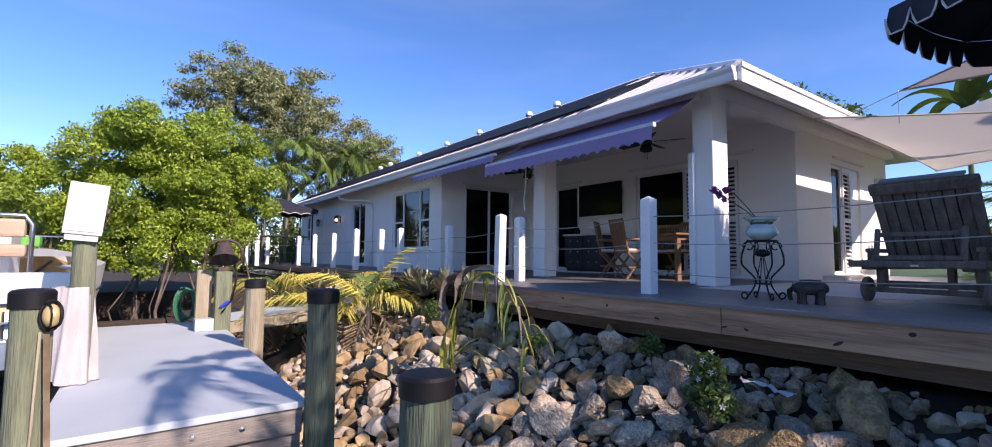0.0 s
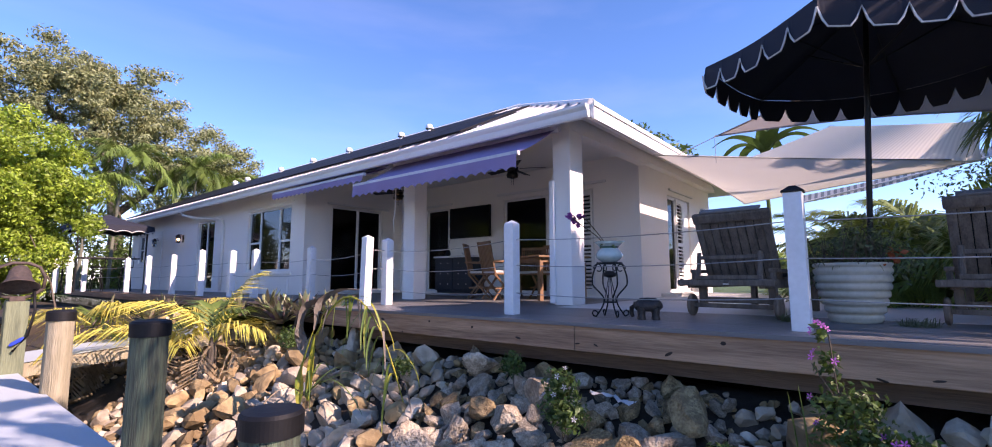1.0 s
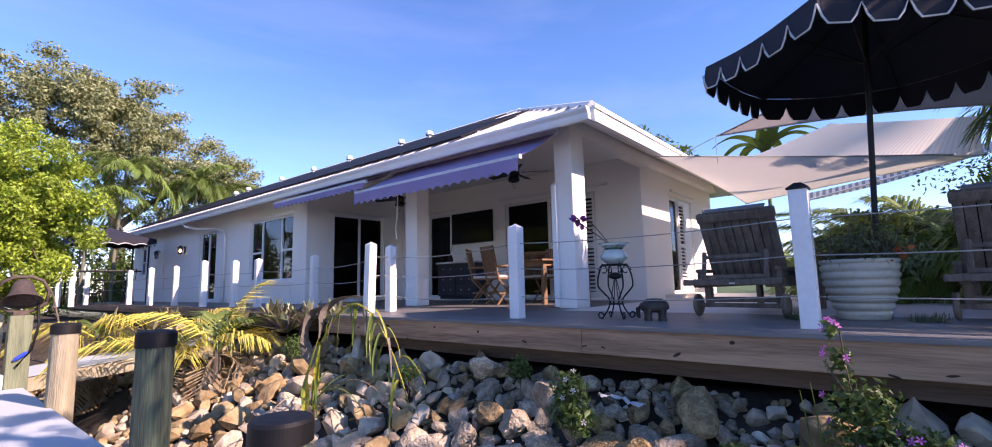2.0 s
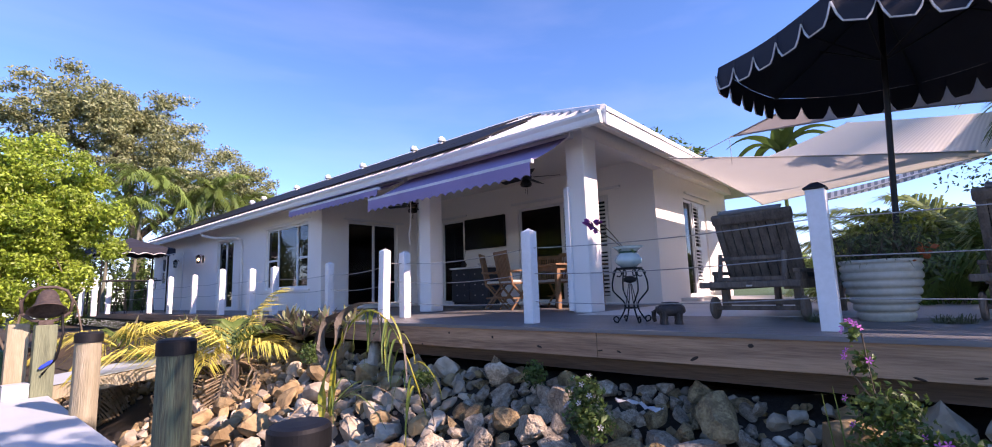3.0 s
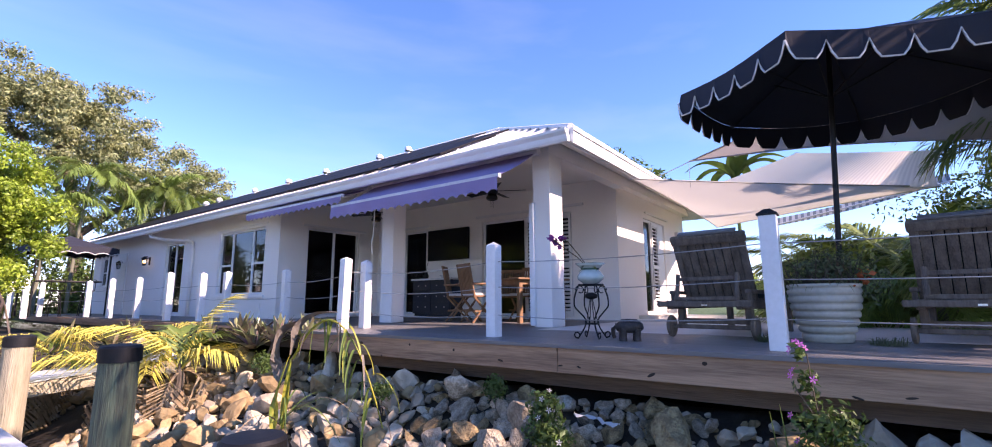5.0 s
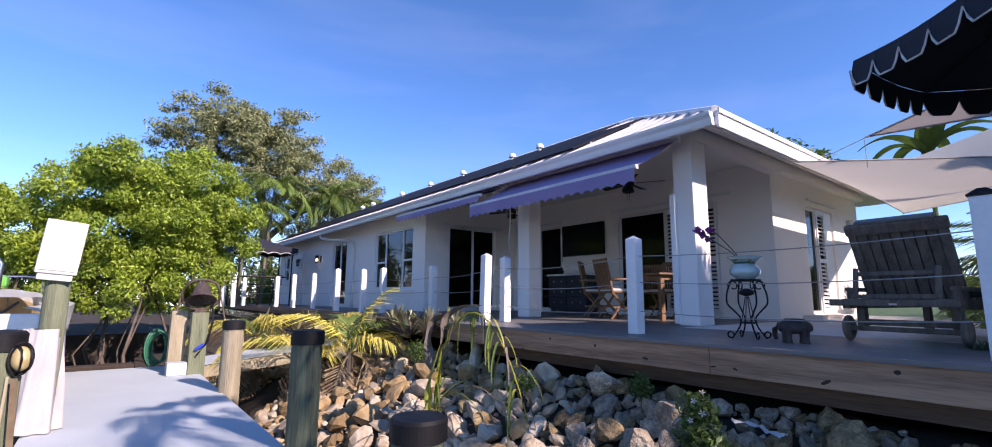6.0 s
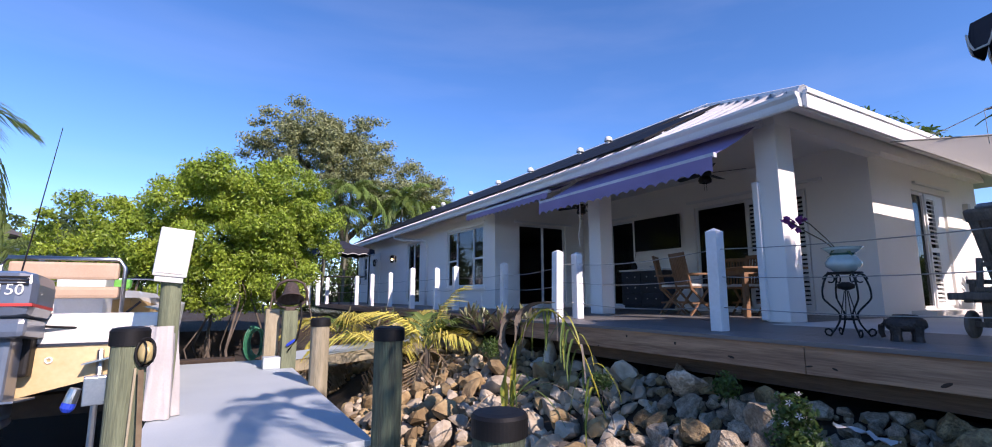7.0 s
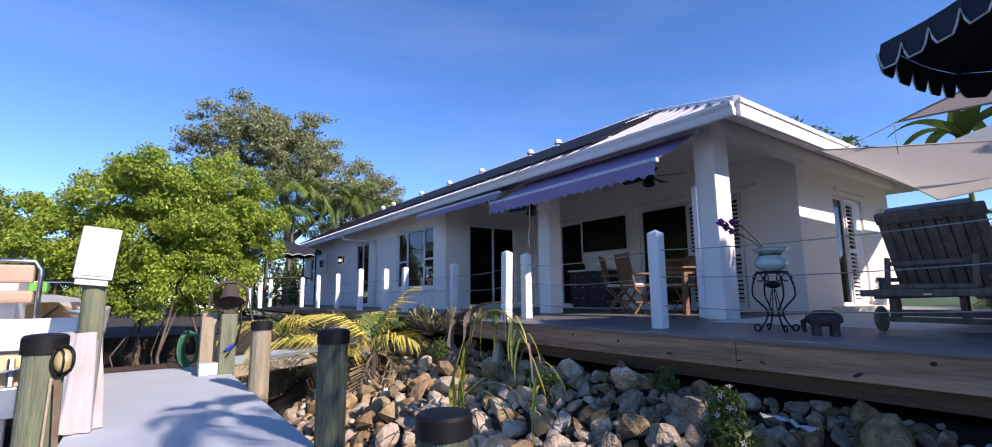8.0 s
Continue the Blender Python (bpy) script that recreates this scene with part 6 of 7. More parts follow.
# ---- planting on the rock bank ----
def strap_leaf(pts, width, twist=0.0):
    """One long folded leaf along a line of points."""
    ctl = [Vector(p) for p in pts]
    ctl = [ctl[0] * 2 - ctl[1], *ctl, ctl[-1] * 2 - ctl[-2]]
    pts = []
    for i in range(1, len(ctl) - 2):
        p0, p1, p2, p3 = ctl[i - 1:i + 3]
        for u in (0, 0.25, 0.5, 0.75) if len(ctl) < 9 else (0,):
            pts.append(0.5 * (2 * p1 + (p2 - p0) * u + (2 * p0 - 5 * p1 + 4 * p2 - p3) * u * u + (3 * p1 - p0 - 3 * p2 + p3) * u ** 3))
    pts.append(ctl[-2])
    b = bmesh.new()
    n = len(pts)
    rows = []
    for i, p in enumerate(pts):
        s = i / (n - 1)
        d = (pts[min(i + 1, n - 1)] - pts[max(0, i - 1)]).normalized()
        side = d.cross(Vector((0, 0, 1)))
        side = side.normalized() if side.length > 1e-4 else Vector((1, 0, 0))
        side.rotate(Matrix.Rotation(twist * s, 3, d))
        w = width * min(1.0, 0.35 + 3 * s) * max(0.03, (1 - s)) ** 0.5
        up = side.cross(d)
        rows.append([b.verts.new(p - side * w + up * w * 0.3), b.verts.new(p), b.verts.new(p + side * w + up * w * 0.3)])
    for r0, r1 in zip(rows, rows[1:]):
        for k in (0, 1):
            b.faces.new((r0[k], r0[k + 1], r1[k + 1], r1[k]))
    return b


STALK = mat("yellow_green_stalk", (0.50, 0.38, 0.04), 0.5, color2=(0.16, 0.24, 0.03), scale=3, fine=14, bump=0.05, translucent=0.25, stretch=(2, 2, 1))
GREYDRY = mat("grey_dead_leaf", (0.22, 0.19, 0.16), 0.85, color2=(0.13, 0.11, 0.09), scale=6, fine=40, bump=0.2, stretch=(4, 4, 1), translucent=0.1)
GREENLEAF = mat("green_strap_leaf", (0.16, 0.22, 0.045), 0.5, color2=(0.09, 0.15, 0.03), scale=3, fine=20, bump=0, translucent=0.3)


def arch(a, b, top, n=12):
    """Points from a to b over an arch that rises top metres above the straight line."""
    a, b = Vector(a), Vector(b)
    return [a.lerp(b, i / n) + Vector((0, 0, 4 * top * (i / n) * (1 - i / n))) for i in range(n + 1)]


def crown_palm(x, y, z, yellow, dry, green, scale, label, seed, el=(25, 75)):
    rng = random.Random(seed)
    t = thing("young_palm", label, "palm", pose(x, y, z), "young palms on the rock bank")
    part("stem", lathe([(0.07 * scale, -0.25), (0.06 * scale, 0.05), (0.03 * scale, 0.2)], 10, closed=True), BARK, t)
    k = 0
    for count, meshes, lo, hi in ((yellow, FRONDS_Y, *el), (dry, FRONDS_DRY, -35, 10), (green, FRONDS_G, *el)):
        for i in range(count):
            az = 360 * i / max(1, count) + rng.uniform(-25, 25) + 40 * k
            e = rng.uniform(lo, hi)
            child("frond", rng.choice(meshes), t, pose(0, 0, 0.12 * scale) @ pose(0, 0, 0, 0, 0, az) @ pose(0, 0, 0, 0, -e + 25, 0) @ Matrix.Scale(scale * rng.uniform(0.8, 1.15), 4))
        k += 1
    return t


FRONDS_G = [frond_mesh("frond", 1.1, d, 26, 0.36, GREENLEAF, 50 + i, width=0.014) for i, d in enumerate((0.5, 0.8))]
crown_palm(3.5, 7.3, -0.62, 4, 4, 2, 0.95, "yellowing young palm with dead fronds on the rocks", 1, el=(45, 85))
crown_palm(3.35, 8.4, -0.75, 6, 5, 1, 1.0, "yellow and brown young palm beside the ramp", 2, el=(20, 60))
crown_palm(2.9, 10.6, -0.55, 7, 4, 2, 1.0, "yellow and brown young palm beyond the ramp", 3, el=(20, 60))
crown_palm(3.95, -1.15, -0.55, 0, 0, 9, 0.85, "small green feather palm at the deck edge", 4, el=(20, 70))

# a dying palm: split yellow stalk, hanging grey leaf and arching green straps
dp = thing("dying_palm", "dying young palm with a yellow stalk and drooping leaves", "palm", pose(3.40, 4.72, -0.87) @ Matrix.Scale(1.02, 4))
part("stalk", strap_leaf([(-0.08, -0.02, 0), (-0.05, 0.0, 0.3), (0.02, -0.03, 0.62), (0.05, -0.05, 0.72)], 0.055), STALK, dp, "split yellow and green stalk")
part("stalk", strap_leaf([(0.06, 0.05, 0), (0.06, 0.02, 0.35), (0.05, -0.04, 0.66)], 0.045), STALK, dp)
part("dead_leaf", strap_leaf([(0.05, -0.05, 0.70), (0.10, -0.10, 0.96), (0.18, -0.26, 1.08), (0.24, -0.48, 1.10)], 0.13), GREYDRY, dp, "hanging grey dead leaf")
part("dead_leaf", strap_leaf([(0.12, -0.12, 1.0), (0.02, 0.03, 0.92), (-0.02, 0.08, 0.72), (-0.02, 0.09, 0.5)], 0.14), GREYDRY, dp)
part("dead_leaf", strap_leaf([(0.12, -0.12, 1.02), (0.02, 0.08, 0.90), (-0.06, 0.18, 0.70)], 0.11), GREYDRY, dp)
part("rib", tube(arch((0.06, -0.06, 0.66), (0.35, -1.05, 0.1), 0.62), 0.012, 6, taper=0.5), STALK, dp)
rngd = random.Random(12)
for i in range(26):
    s = 0.25 + 0.72 * i / 26
    q = Vector((0.06, -0.06, 0.66)).lerp(Vector((0.35, -1.05, 0.1)), s) + Vector((0, 0, 4 * 0.62 * s * (1 - s)))
    dx, dy = rngd.uniform(-0.22, 0.18), rngd.uniform(-0.22, 0.16)
    L = rngd.uniform(0.25, 0.5)
    part("leaflet", strap_leaf([q, q + Vector((dx * 0.5, dy * 0.5, 0.0)), q + Vector((dx, dy, -L * 0.55)), q + Vector((dx * 1.1, dy * 1.2, -L))], 0.016), rngd.choice((GREENLEAF, GREENLEAF, STALK, GREYDRY)), dp)
for i in range(7):
    a = -2.6 + i * 0.55
    part("leaflet", strap_leaf(arch((0, 0, 0.05), (0.85 * math.cos(a), 0.85 * math.sin(a), rngd.uniform(-0.1, 0.15)), rngd.uniform(0.12, 0.3)), 0.013), rngd.choice((GREENLEAF, STALK, DRYLEAF)), dp)

BROM = mat("dark_bromeliad", (0.21, 0.36, 0.08), 0.35, color2=(0.17, 0.05, 0.12), scale=3, fine=10, bump=0, translucent=0.2, random_tint=0.4, island=True)
for i, (x, y, z) in enumerate([(4.25, 6.35, -0.38), (4.3, 6.9, -0.36), (4.1, 6.65, -0.45), (4.35, 7.5, -0.35), (4.2, 8.2, -0.42), (3.3, 9.3, -0.5), (4.4, 5.9, -0.35), (3.9, 10.4, -0.5), (3.2, 11.2, -0.5), (3.6, 9.6, -0.45)]):
    t = thing("bromeliad", "dark green and purple rosette plant by the deck", "plant", pose(x, y, z + 0.20, 0, 0, i * 50), "rosette plants by the deck")
    blades("leaf_rosette", 34, 0.46, 0.046, 0.03, BROM, t, 70 + i, droop=0.35, tilt0=20, tilt1=85)


FLOWERS = {}


def flower_data(material):
    """A small five-petalled flower, one mesh for each colour."""
    if material.name not in FLOWERS:
        V, F = [(0.0, 0.0, 0.0)], []
        for k in range(5):
            a = 2 * math.pi * k / 5
            m = len(V)
            V += [(0.016 * math.cos(a - 0.35), 0.016 * math.sin(a - 0.35), 0.002), (0.024 * math.cos(a), 0.024 * math.sin(a), 0.004), (0.016 * math.cos(a + 0.35), 0.016 * math.sin(a + 0.35), 0.002)]
            F.append([0, m, m + 1, m + 2])
        me = bpy.data.meshes.new("flower")
        me.from_pydata(V, [], F)
        me.materials.append(material)
        FLOWERS[material.name] = me
    return FLOWERS[material.name]


def low_bush(x, y, z, blobs, count, size, material, label, flowers=0, fmat=None, seed=1):
    t = thing("low_bush", label, "bush", pose(x, y, z))
    rng = random.Random(seed)
    for i in range(7):
        a = rng.uniform(0, 6.28)
        b = blobs[i % len(blobs)]
        part("stem", tube([(0, 0, -0.1), (b[0] * 0.6, b[1] * 0.6, b[2] * 0.6), (b[0] + 0.08 * math.cos(a), b[1] + 0.08 * math.sin(a), b[2])], 0.004, 4), TWIGGY, t)
    v, f = leaf_cloud(blobs, count, size, seed, 0.15)
    np_mesh("foliage", v, f, material, t)
    if flowers:
        for i in range(flowers):
            b = rng.choice(blobs)
            d = Vector((rng.uniform(-1, 0.2), rng.uniform(-1, 1), rng.uniform(0, 1))).normalized()
            c = Vector(b[:3]) + Vector((d.x * b[3], d.y * b[4], d.z * b[5])) * 1.02
            turn = (d + Vector((-0.6, -0.1, 0.2))).to_track_quat("Z", "Y").to_matrix().to_4x4()
            child("flower", flower_data(fmat), t, Matrix.Translation(c) @ turn @ pose(0, 0, 0, 0, 0, rng.uniform(0, 72)))
    return t


LEAF_MID = mat("garden_leaf", (0.10, 0.17, 0.035), 0.5, color2=(0.055, 0.10, 0.02), scale=3, fine=20, bump=0, translucent=0.3, random_tint=0.4, island=True)
LEAF_LIGHT = mat("light_garden_leaf", (0.20, 0.27, 0.06), 0.5, color2=(0.11, 0.17, 0.035), scale=3, fine=20, bump=0, translucent=0.45, random_tint=0.4, island=True)
WHITEFL = mat("white_flower", (0.7, 0.68, 0.66), 0.6, bump=0, translucent=0.3)
low_bush(3.80, 1.97, -0.70, [(0, 0, 0.14, 0.16, 0.17, 0.14), (0.02, 0.02, 0.30, 0.13, 0.14, 0.12), (-0.05, -0.1, 0.1, 0.12, 0.13, 0.1)], 1300, 0.022, LEAF_MID, "green leafy weed with small white flowers on the rocks", 10, WHITEFL, 2)
low_bush(3.95, 0.24, -0.66, [(0, 0, 0.15, 0.17, 0.24, 0.15), (0.02, 0.05, 0.34, 0.14, 0.18, 0.13), (0.0, 0.14, 0.56, 0.05, 0.07, 0.10), (0.0, 0.16, 0.72, 0.04, 0.04, 0.06), (-0.02, -0.2, 0.14, 0.14, 0.16, 0.12)], 1700, 0.022, LEAF_MID, "green periwinkle bush with magenta flowers", 16, PINK, 3)
low_bush(3.7, 0.85, -0.76, [(0, 0, 0.1, 0.12, 0.14, 0.1)], 500, 0.02, LEAF_MID, "small periwinkle plant with a magenta flower", 3, PINK, 4)
low_bush(4.25, 2.75, -0.52, [(0, 0, 0.12, 0.09, 0.12, 0.12)], 420, 0.02, LEAF_MID, "small leafy weed under the deck edge", 0, None, 5)
low_bush(3.95, 3.9, -0.6, [(0, 0, 0.1, 0.1, 0.14, 0.1)], 420, 0.02, LEAF_MID, "small leafy weed among the rocks", 0, None, 6)
low_bush(3.95, 6.1, -0.52, [(0, 0, 0.14, 0.14, 0.18, 0.14)], 700, 0.022, LEAF_MID, "bright green weed among the rocks", 0, None, 7)
low_bush(3.95, -0.6, -0.66, [(0, 0, 0.1, 0.12, 0.14, 0.1)], 500, 0.02, LEAF_MID, "small periwinkle plant with magenta flowers", 3, PINK, 8)
sp = thing("palm_sprout", "narrow green sprout with a yellow base", "plant", pose(3.75, 0.47, -0.70))
part("leaf", strap_leaf([(0, 0, 0), (0, 0, 0.25), (0.0, 0.02, 0.5)], 0.028), GREENLEAF, sp)
part("leaf", strap_leaf([(0, 0.03, 0), (0, 0.05, 0.25), (0.0, 0.07, 0.46)], 0.024), GREENLEAF, sp)
part("leaf", strap_leaf(arch((0, 0, 0.1), (-0.05, 0.25, -0.02), 0.12), 0.022), STALK, sp)
part("leaf", strap_leaf(arch((0, 0, 0.1), (-0.02, -0.2, -0.05), 0.14), 0.022), STALK, sp)
rag = thing("white_rag", "crumpled white cloth lying on the rocks", "cloth", pose(4.10, 1.72, -0.53, 0, 0, 100))
part("cloth", sheet([[(-0.16 + 0.32 * i / 12, 0.045 * math.sin(i * 0.7) + w * (0.05 - 0.003 * i), 0.01 + 0.05 * (i / 12) ** 2 + 0.012 * math.sin(i * 1.9 + 3 * w)) for i in range(13)] for w in (-1, -0.5, 0, 0.5, 1)]), CUSHION, rag, smooth=True)

# ---- background planting ----
def broad_leaf_plant(x, y, z, h, n, L, label, seed, material):
    t = thing("banana_plant", label, "plant", pose(x, y, z))
    rng = random.Random(seed)
    part("stem", tube([(0, 0, 0), (0.05, 0.05, h)], 0.07, 10, taper=0.6), GREENLEAF, t)
    for i in range(n):
        a = 2 * math.pi * i / n + rng.uniform(-0.3, 0.3)
        r = L * rng.uniform(0.7, 1.1)
        part("leaf", strap_leaf(arch((0.05, 0.05, h), (r * math.cos(a), r * math.sin(a), h + rng.uniform(-0.2, 0.6)), 0.35), 0.26), material, t)


broad_leaf_plant(15.5, 2.55, -0.25, 4.0, 8, 1.3, "banana plant behind the shade sail", 3, LEAF_MID)
broad_leaf_plant(12.2, 0.9, -0.25, 0.7, 8, 0.9, "yellow-green broad-leaved plant beyond the deck", 4, PALM_YELLOW)
for i, (x, y, h) in enumerate([(9.4, -0.15, 0.5), (10.2, 0.35, 0.7), (9.0, -0.75, 0.5), (11.0, -0.7, 1.1), (10.6, 0.05, 0.9), (9.9, -0.6, 0.8), (11.6, 0.5, 0.9)]):
    palm(x, y, -0.25, h, (0, 0), 13, 0.72 + 0.1 * (i % 2), "low sunlit green feather palm beyond the deck", FRONDS_SUN, 90 + i, name="low_palm", up=(5, 80), group="low palms beyond the deck")

for i, (x, y, h) in enumerate([(13.6, -0.9, 0.9), (14.6, 0.7, 1.3), (15.4, -0.2, 0.7), (13.2, 1.5, 0.5)]):
    palm(x, y, -0.25, h, (0.1, 0.1), 14, 0.8, "light green feather palm at the end of the garden", FRONDS_SUN, 120 + i, name="low_palm", up=(10, 80), group="low palms beyond the deck")
for i, (x, y, h) in enumerate([(13.6, -4.4, 1.2), (12.4, -4.8, 1.6), (13.2, -2.4, 1.0), (9.6, -4.4, 1.2), (8.2, -4.6, 2.0)]):
    palm(x, y, -0.25, h, (0.1, 0.2), 16, 0.85, "young green feather palm under the grove", FRONDS_SUN if i < 3 else FRONDS, 130 + i, name="young_palm", up=(5, 80), group="young palms of the grove")


def hedge(name, x, y, z, blobs, count, size, material, label, seed):
    t = thing(name, label, "hedge", pose(x, y, z))
    rng = random.Random(seed)
    for i in range(6):
        b = rng.choice(blobs)
        part("stem", tube([(b[0], b[1], 0), (b[0] + rng.uniform(-0.2, 0.2), b[1], b[2])], 0.03, 6), BARK, t)
    v, f = leaf_cloud(blobs, count, size, seed, 0.3)
    np_mesh("crown", v, f, material, t)


hedge("hedge", 11.5, -0.4, -0.25, leaf_sprays((0.6, -0.5, 0.3), (0.8, 1.5, 0.3), 26, 0.2, 0.4, 31), 2600, 0.035, LEAF_LIGHT, "low light green hedge beyond the deck", 32)
hedge("hedge", 13.0, -5.5, -0.25, scatter_blobs((0, 0, 2.0), (1.6, 4.2, 2.0), 46, 0.6, 1.2, 33), 5200, 0.09, LEAF_DARK, "tall dense dark foliage behind the palms", 34)
hedge("hedge", 8.5, -8.0, -0.25, scatter_blobs((0, 0, 2.6), (3.6, 1.6, 2.8), 44, 0.6, 1.2, 35), 8000, 0.10, LEAF_DARK, "tall dense dark foliage behind the palms", 36)
hedge("hedge", 14.5, -4.6, -0.25, scatter_blobs((0.6, -0.4, 2.6), (1.4, 3.2, 2.4), 60, 0.6, 1.2, 45), 5200, 0.10, LEAF_DARK, "tall dark trees closing the garden", 46)
hedge("hedge", 15.2, -4.4, -0.25, leaf_sprays((0, 0, 1.8), (0.8, 3.4, 2.0), 130, 0.3, 0.8, 61), 30000, 0.05, LEAF_DARK, "dark green bushes behind the sofa", 62)
hedge("hedge", 4.6, 27.4, -0.3, scatter_blobs((0, 0, 1.7), (4.4, 1.0, 1.9), 60, 0.5, 0.9, 47), 14000, 0.08, LEAF_MID, "green hedge beyond the far deck", 48)
hedge("hedge", -24.0, 26.0, -0.5, scatter_blobs((0, 0, 3.5), (3.0, 24.0, 4.0), 90, 1.2, 2.6, 49), 22000, 0.25, LEAF_DARK, "tall trees across the canal", 50)
hedge("hedge", 12.0, -17.0, -0.25, scatter_blobs((0, 0, 2.4), (9.0, 1.5, 2.4), 60, 0.7, 1.4, 51), 12000, 0.16, LEAF_DARK, "row of trees along the far side of the garden", 52)
hedge("hedge", -13.0, 47.0, -0.5, scatter_blobs((0, 0, 3.4), (15.0, 2.5, 3.6), 70, 1.0, 2.2, 53), 16000, 0.25, LEAF_DARK, "tall trees at the head of the canal", 54)
hedge("hedge", 27.0, -3.0, -0.25, leaf_sprays((0, 0, 1.1), (2.0, 7.0, 1.3), 60, 0.5, 1.2, 55), 9000, 0.13, LEAF_LIGHT, "far green trees beyond the garden", 56)
hedge("hedge", 16.5, -1.2, -0.25, leaf_sprays((0, 0, 0.75), (1.0, 2.4, 0.75), 40, 0.25, 0.6, 37), 7000, 0.06, LEAF_LIGHT, "green trees beyond the garden", 38)
tree("garden_tree", 19.5, 7.6, -0.3, scatter_blobs((0, 0, 5.4), (1.9, 2.2, 1.4), 24, 0.3, 0.7, 41), 3000, 0.10, LEAF_MID,
     [([(0, 0, 0), (0, 0, 3), (0.2, 0.2, 5.5)], 0.15)], 0.1, "airy light green tree behind the roof", 42)
RIBBON = mat("red_ribbon", (0.60, 0.03, 0.04), 0.6, spread=0.2, bump=0)
for pts in ([(7.9, -2.45, 2.9), (7.75, -2.2, 2.75), (7.7, -2.1, 2.66)], [(7.7, -2.12, 2.68), (7.69, -2.13, 2.5), (7.68, -2.14, 2.35)], [(8.3, -1.75, 1.35), (8.3, -1.76, 1.15), (8.29, -1.78, 0.98)]):
    tagged(link("red_ribbon", tube(pts, 0.012, 4), RIBBON), "red ribbon tied in the palm grove", "ribbon", "red ribbons")

# left bank: neighbour house and palms
NBWALL = mat("neighbour_stucco", (0.55, 0.60, 0.60), 0.85, color2=(0.48, 0.53, 0.53), scale=1, fine=60, bump=0.08)
NBROOF = mat("brown_roof", (0.16, 0.12, 0.10), 0.8, spread=0.4, scale=3, fine=30, bump=0.2)
nb = thing("neighbour_house", "pale two-storey neighbour house with a brown roof", "house", pose(-10.6, 30.0, -0.55))
part("wall", wall_with_holes((-3.6, -3), (3.6, -3), 0, 3.3, 0.2, [(5.6, 6.2, 1.9, 2.7), (3.2, 3.8, 1.9, 2.7)]), NBWALL, nb)
part("wall", box(3.4, 3.6, -2.8, 5, 0, 3.3), NBWALL, nb)
part("wall", box(-3.6, -3.4, -2.8, 5, 0, 3.3), NBWALL, nb)
for x in (2.0, -0.4):
    w = part("window", box(x, x + 0.6, -2.95, -2.9, 1.9, 2.7), GLASS, nb, "dark window")
rb = bmesh.new()
q = [rb.verts.new(p) for p in ((-4.2, -3.6, 3.3), (4.2, -3.6, 3.3), (4.2, 5.6, 3.3), (-4.2, 5.6, 3.3), (-1, 1, 4.8), (1, 1, 4.8))]
for idx in ((0, 1, 5, 4), (1, 2, 5), (2, 3, 4, 5), (3, 0, 4), (3, 2, 1, 0)):
    rb.faces.new([q[i] for i in idx])
part("roof", rb, NBROOF, nb)
for i, (x, y, h) in enumerate([(-5.2, 20.0, 2.2), (-3.6, 22.0, 2.6), (-6.3, 24.0, 2.4)]):
    palm(x, y, -0.55, h, (0.2, 0.1), 12, 0.9, "feather palm on the far bank", FRONDS, 110 + i, group="palms on the far bank")
palm(-4.6, 12.5, -0.55, 4.1, (0.2, -0.2), 12, 1.0, "tall palm leaning over the canal edge", FRONDS, 120)
hedge("hedge", -6.0, 19.0, -0.55, scatter_blobs((0, 0, 0.9), (4.5, 1.2, 0.9), 26, 0.4, 0.8, 43), 8000, 0.07, LEAF_MID, "green bushes on the far bank", 44)

# ---- rocks of the bank ----
bank = tagged(new("rock_bank"), "bank of rough pale limestone rubble under the deck", "rocks", kind="structure")
rng = random.Random(77)


def rock_mesh(seed, material, flat, level=3):
    """A broken lump of limestone: a ball cut by random planes, then pitted."""
    r = random.Random(seed)
    b = bmesh.new()
    bmesh.ops.create_icosphere(b, subdivisions=level, radius=1.0)
    cuts = [(Vector((r.gauss(0, 1), r.gauss(0, 1), r.gauss(0, 1))).normalized(), r.uniform(0.38, 0.80)) for k in range(11)]
    shift = Vector((r.uniform(0, 50), r.uniform(0, 50), r.uniform(0, 50)))
    for v in b.verts:
        p = v.co * (1 + 0.22 * noise.noise(v.co * 1.1 + shift))
        for n, d in cuts:
            over = p.dot(n) - d
            if over > 0:
                p = p - n * over
        p *= 1.15 + 0.10 * noise.noise(p * 3.1 + shift) + 0.07 * noise.noise(p * 7.5 + shift)
        v.co = (p.x, p.y * 0.88, p.z * flat)
    me = bpy.data.meshes.new("rock")
    b.to_mesh(me)
    b.free()
    me.materials.append(material)
    return me


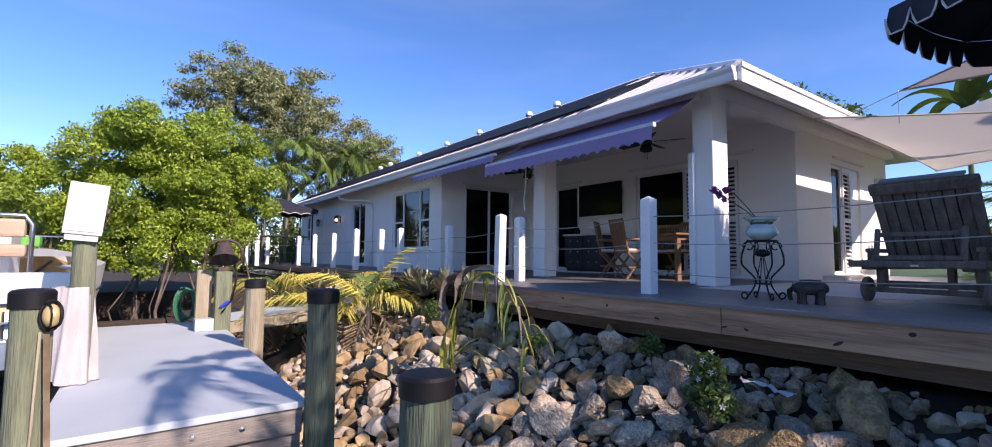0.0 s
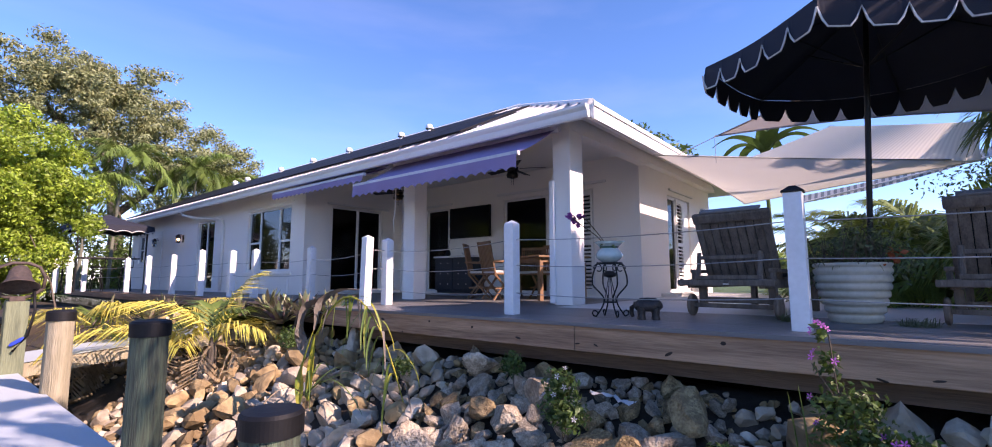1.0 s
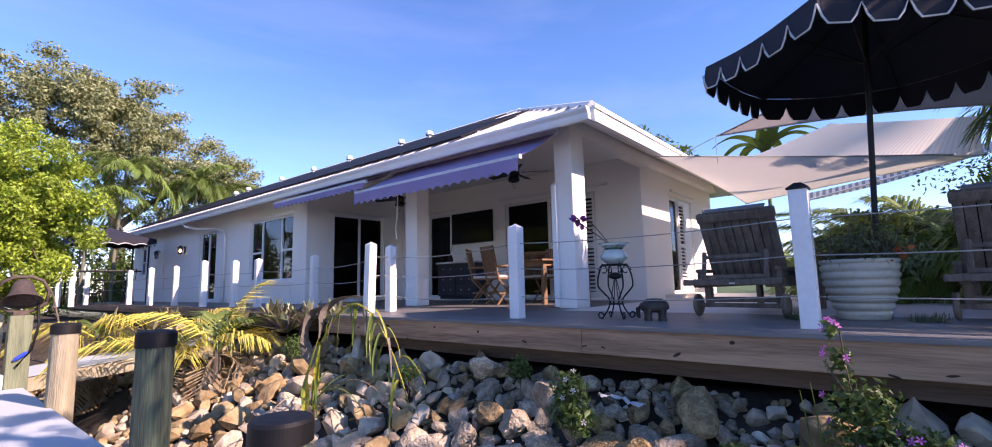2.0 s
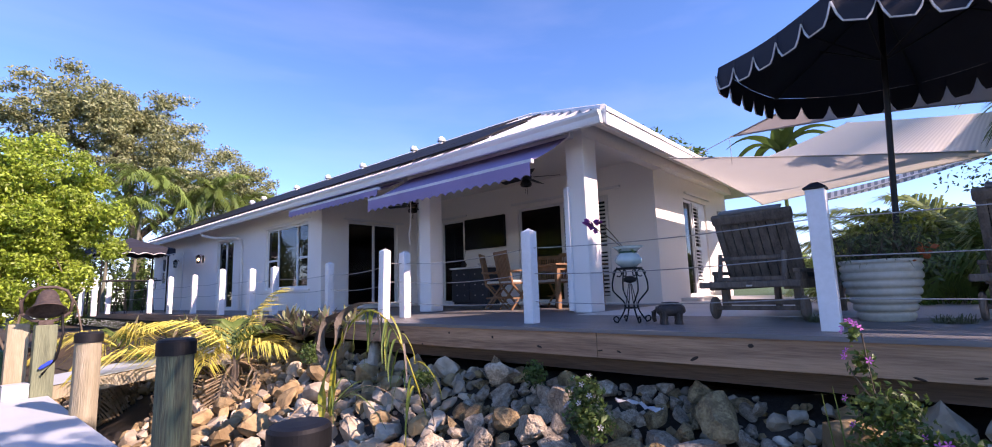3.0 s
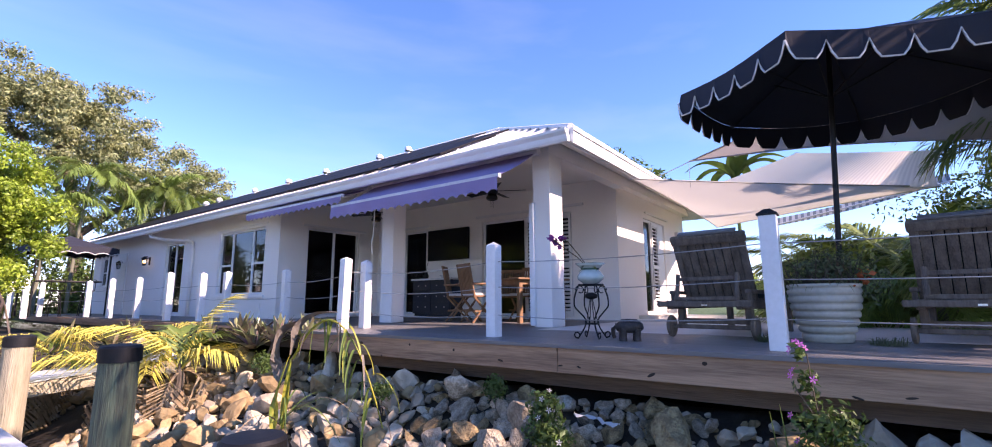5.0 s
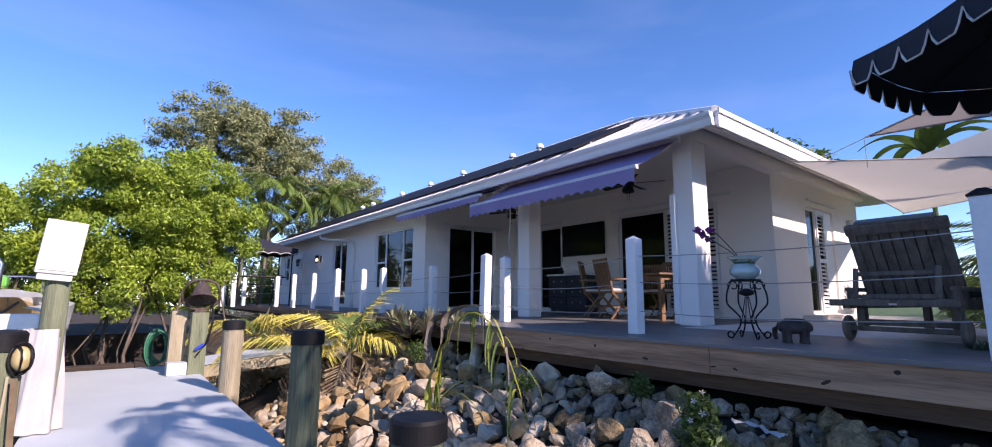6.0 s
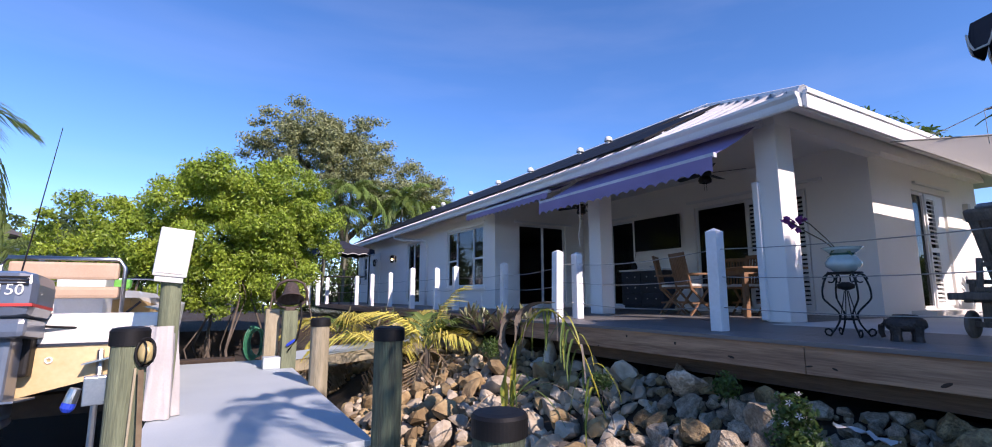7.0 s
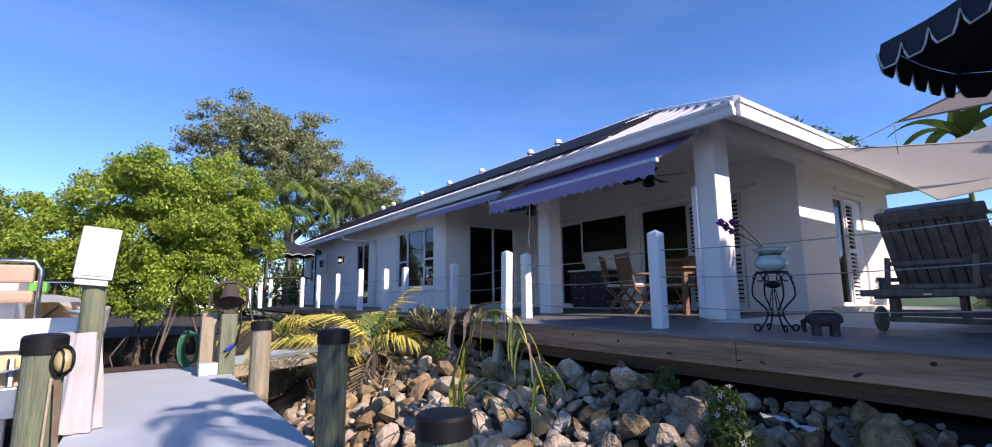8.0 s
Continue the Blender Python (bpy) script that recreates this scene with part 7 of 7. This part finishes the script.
GREYS = [rock_mesh(200 + i, ROCK, rng.uniform(0.6, 0.9)) for i in range(16)]
TANS = [rock_mesh(300 + i, ROCK_TAN, rng.uniform(0.6, 0.9)) for i in range(8)]
FAR_ROCKS = {False: [rock_mesh(500 + i, ROCK, 0.75, 2) for i in range(12)], True: [rock_mesh(540 + i, ROCK_TAN, 0.75, 2) for i in range(6)]}
SMALL = {False: [rock_mesh(400 + i, ROCK, 0.7, 1) for i in range(6)], True: [rock_mesh(420 + i, ROCK_TAN, 0.7, 1) for i in range(4)]}
spots = []
cells = {}
for n in range(34000):
    x, y = rng.uniform(2.0, 4.5), rng.uniform(-3.6, 12.0)
    r = rng.choice((0.06, 0.075, 0.09, 0.10, 0.12, 0.14, 0.165, 0.19)) * (1.0 if y < 6.5 else 0.9)
    key = (int(x / 0.4), int(y / 0.4))
    near = [p for i in (-1, 0, 1) for k in (-1, 0, 1) for p in cells.get((key[0] + i, key[1] + k), ())]
    if y > 8.4 and y < 10.1:
        continue
    if all((p[0] - x) ** 2 + (p[1] - y) ** 2 > (0.62 * (p[2] + r)) ** 2 for p in near):
        cells.setdefault(key, []).append((x, y, r))
        spots.append((x, y, r))
spots.sort(key=lambda p: abs(p[1] - 2.2))
joined_v, joined_f = {0: [], 1: []}, {0: [], 1: []}
for i, (x, y, r) in enumerate(spots):
    # More tan past y 4.5: the warm sunlight there is put into rock colour.
    tan = rng.random() < (0.26 if y < 4.5 else 0.6)
    data = rng.choice((TANS if tan else GREYS) if i < 300 else FAR_ROCKS[tan])
    m = Matrix.Translation((x, y, slope(x, y) + r * 0.45 + rng.uniform(0, 0.06))) @ pose(0, 0, 0, rng.uniform(-50, 50), rng.uniform(-50, 50), rng.uniform(0, 360)) @ Matrix.Diagonal((r * rng.uniform(0.95, 1.3), r * rng.uniform(0.9, 1.15), r * rng.uniform(0.85, 1.15), 1))
    if i < 300:
        child("rock", data, bank, m)
    else:
        k = len(joined_v[tan])
        joined_v[tan] += [tuple(m @ v.co) for v in data.vertices]
        joined_f[tan] += [[j + k for j in p.vertices] for p in data.polygons]
# small rubble in the gaps
for n in range(2600):
    x, y = rng.uniform(2.0, 4.6), rng.uniform(-3.6, 8.4)
    r = rng.uniform(0.025, 0.06)
    tan = rng.random() < 0.3
    data = rng.choice(SMALL[tan])
    m = Matrix.Translation((x, y, slope(x, y) + 0.02)) @ pose(0, 0, 0, rng.uniform(-50, 50), rng.uniform(-50, 50), rng.uniform(0, 360)) @ Matrix.Scale(r, 4)
    k = len(joined_v[tan])
    joined_v[tan] += [tuple(m @ v.co) for v in data.vertices]
    joined_f[tan] += [[j + k for j in p.vertices] for p in data.polygons]
ROCK_FAR = mat("limestone_rubble", (0.56, 0.48, 0.36), 0.9, color2=(0.27, 0.215, 0.15), scale=2.2, fine=9, bump=0.9, relief=0.03, low=0.62, high=1.0, random_tint=0.3, island=True)
ROCK_FAR_TAN = mat("tan_limestone_rubble", (0.44, 0.32, 0.16), 0.9, color2=(0.20, 0.135, 0.065), scale=2.2, fine=9, bump=0.9, relief=0.03, low=0.66, high=1.02, random_tint=0.3, island=True)
for k, mt in ((0, ROCK_FAR), (1, ROCK_FAR_TAN)):
    ob = np_mesh("rubble", np.array(joined_v[k]), joined_f[k], mt, bank)
    ob["kind"] = "stuff"
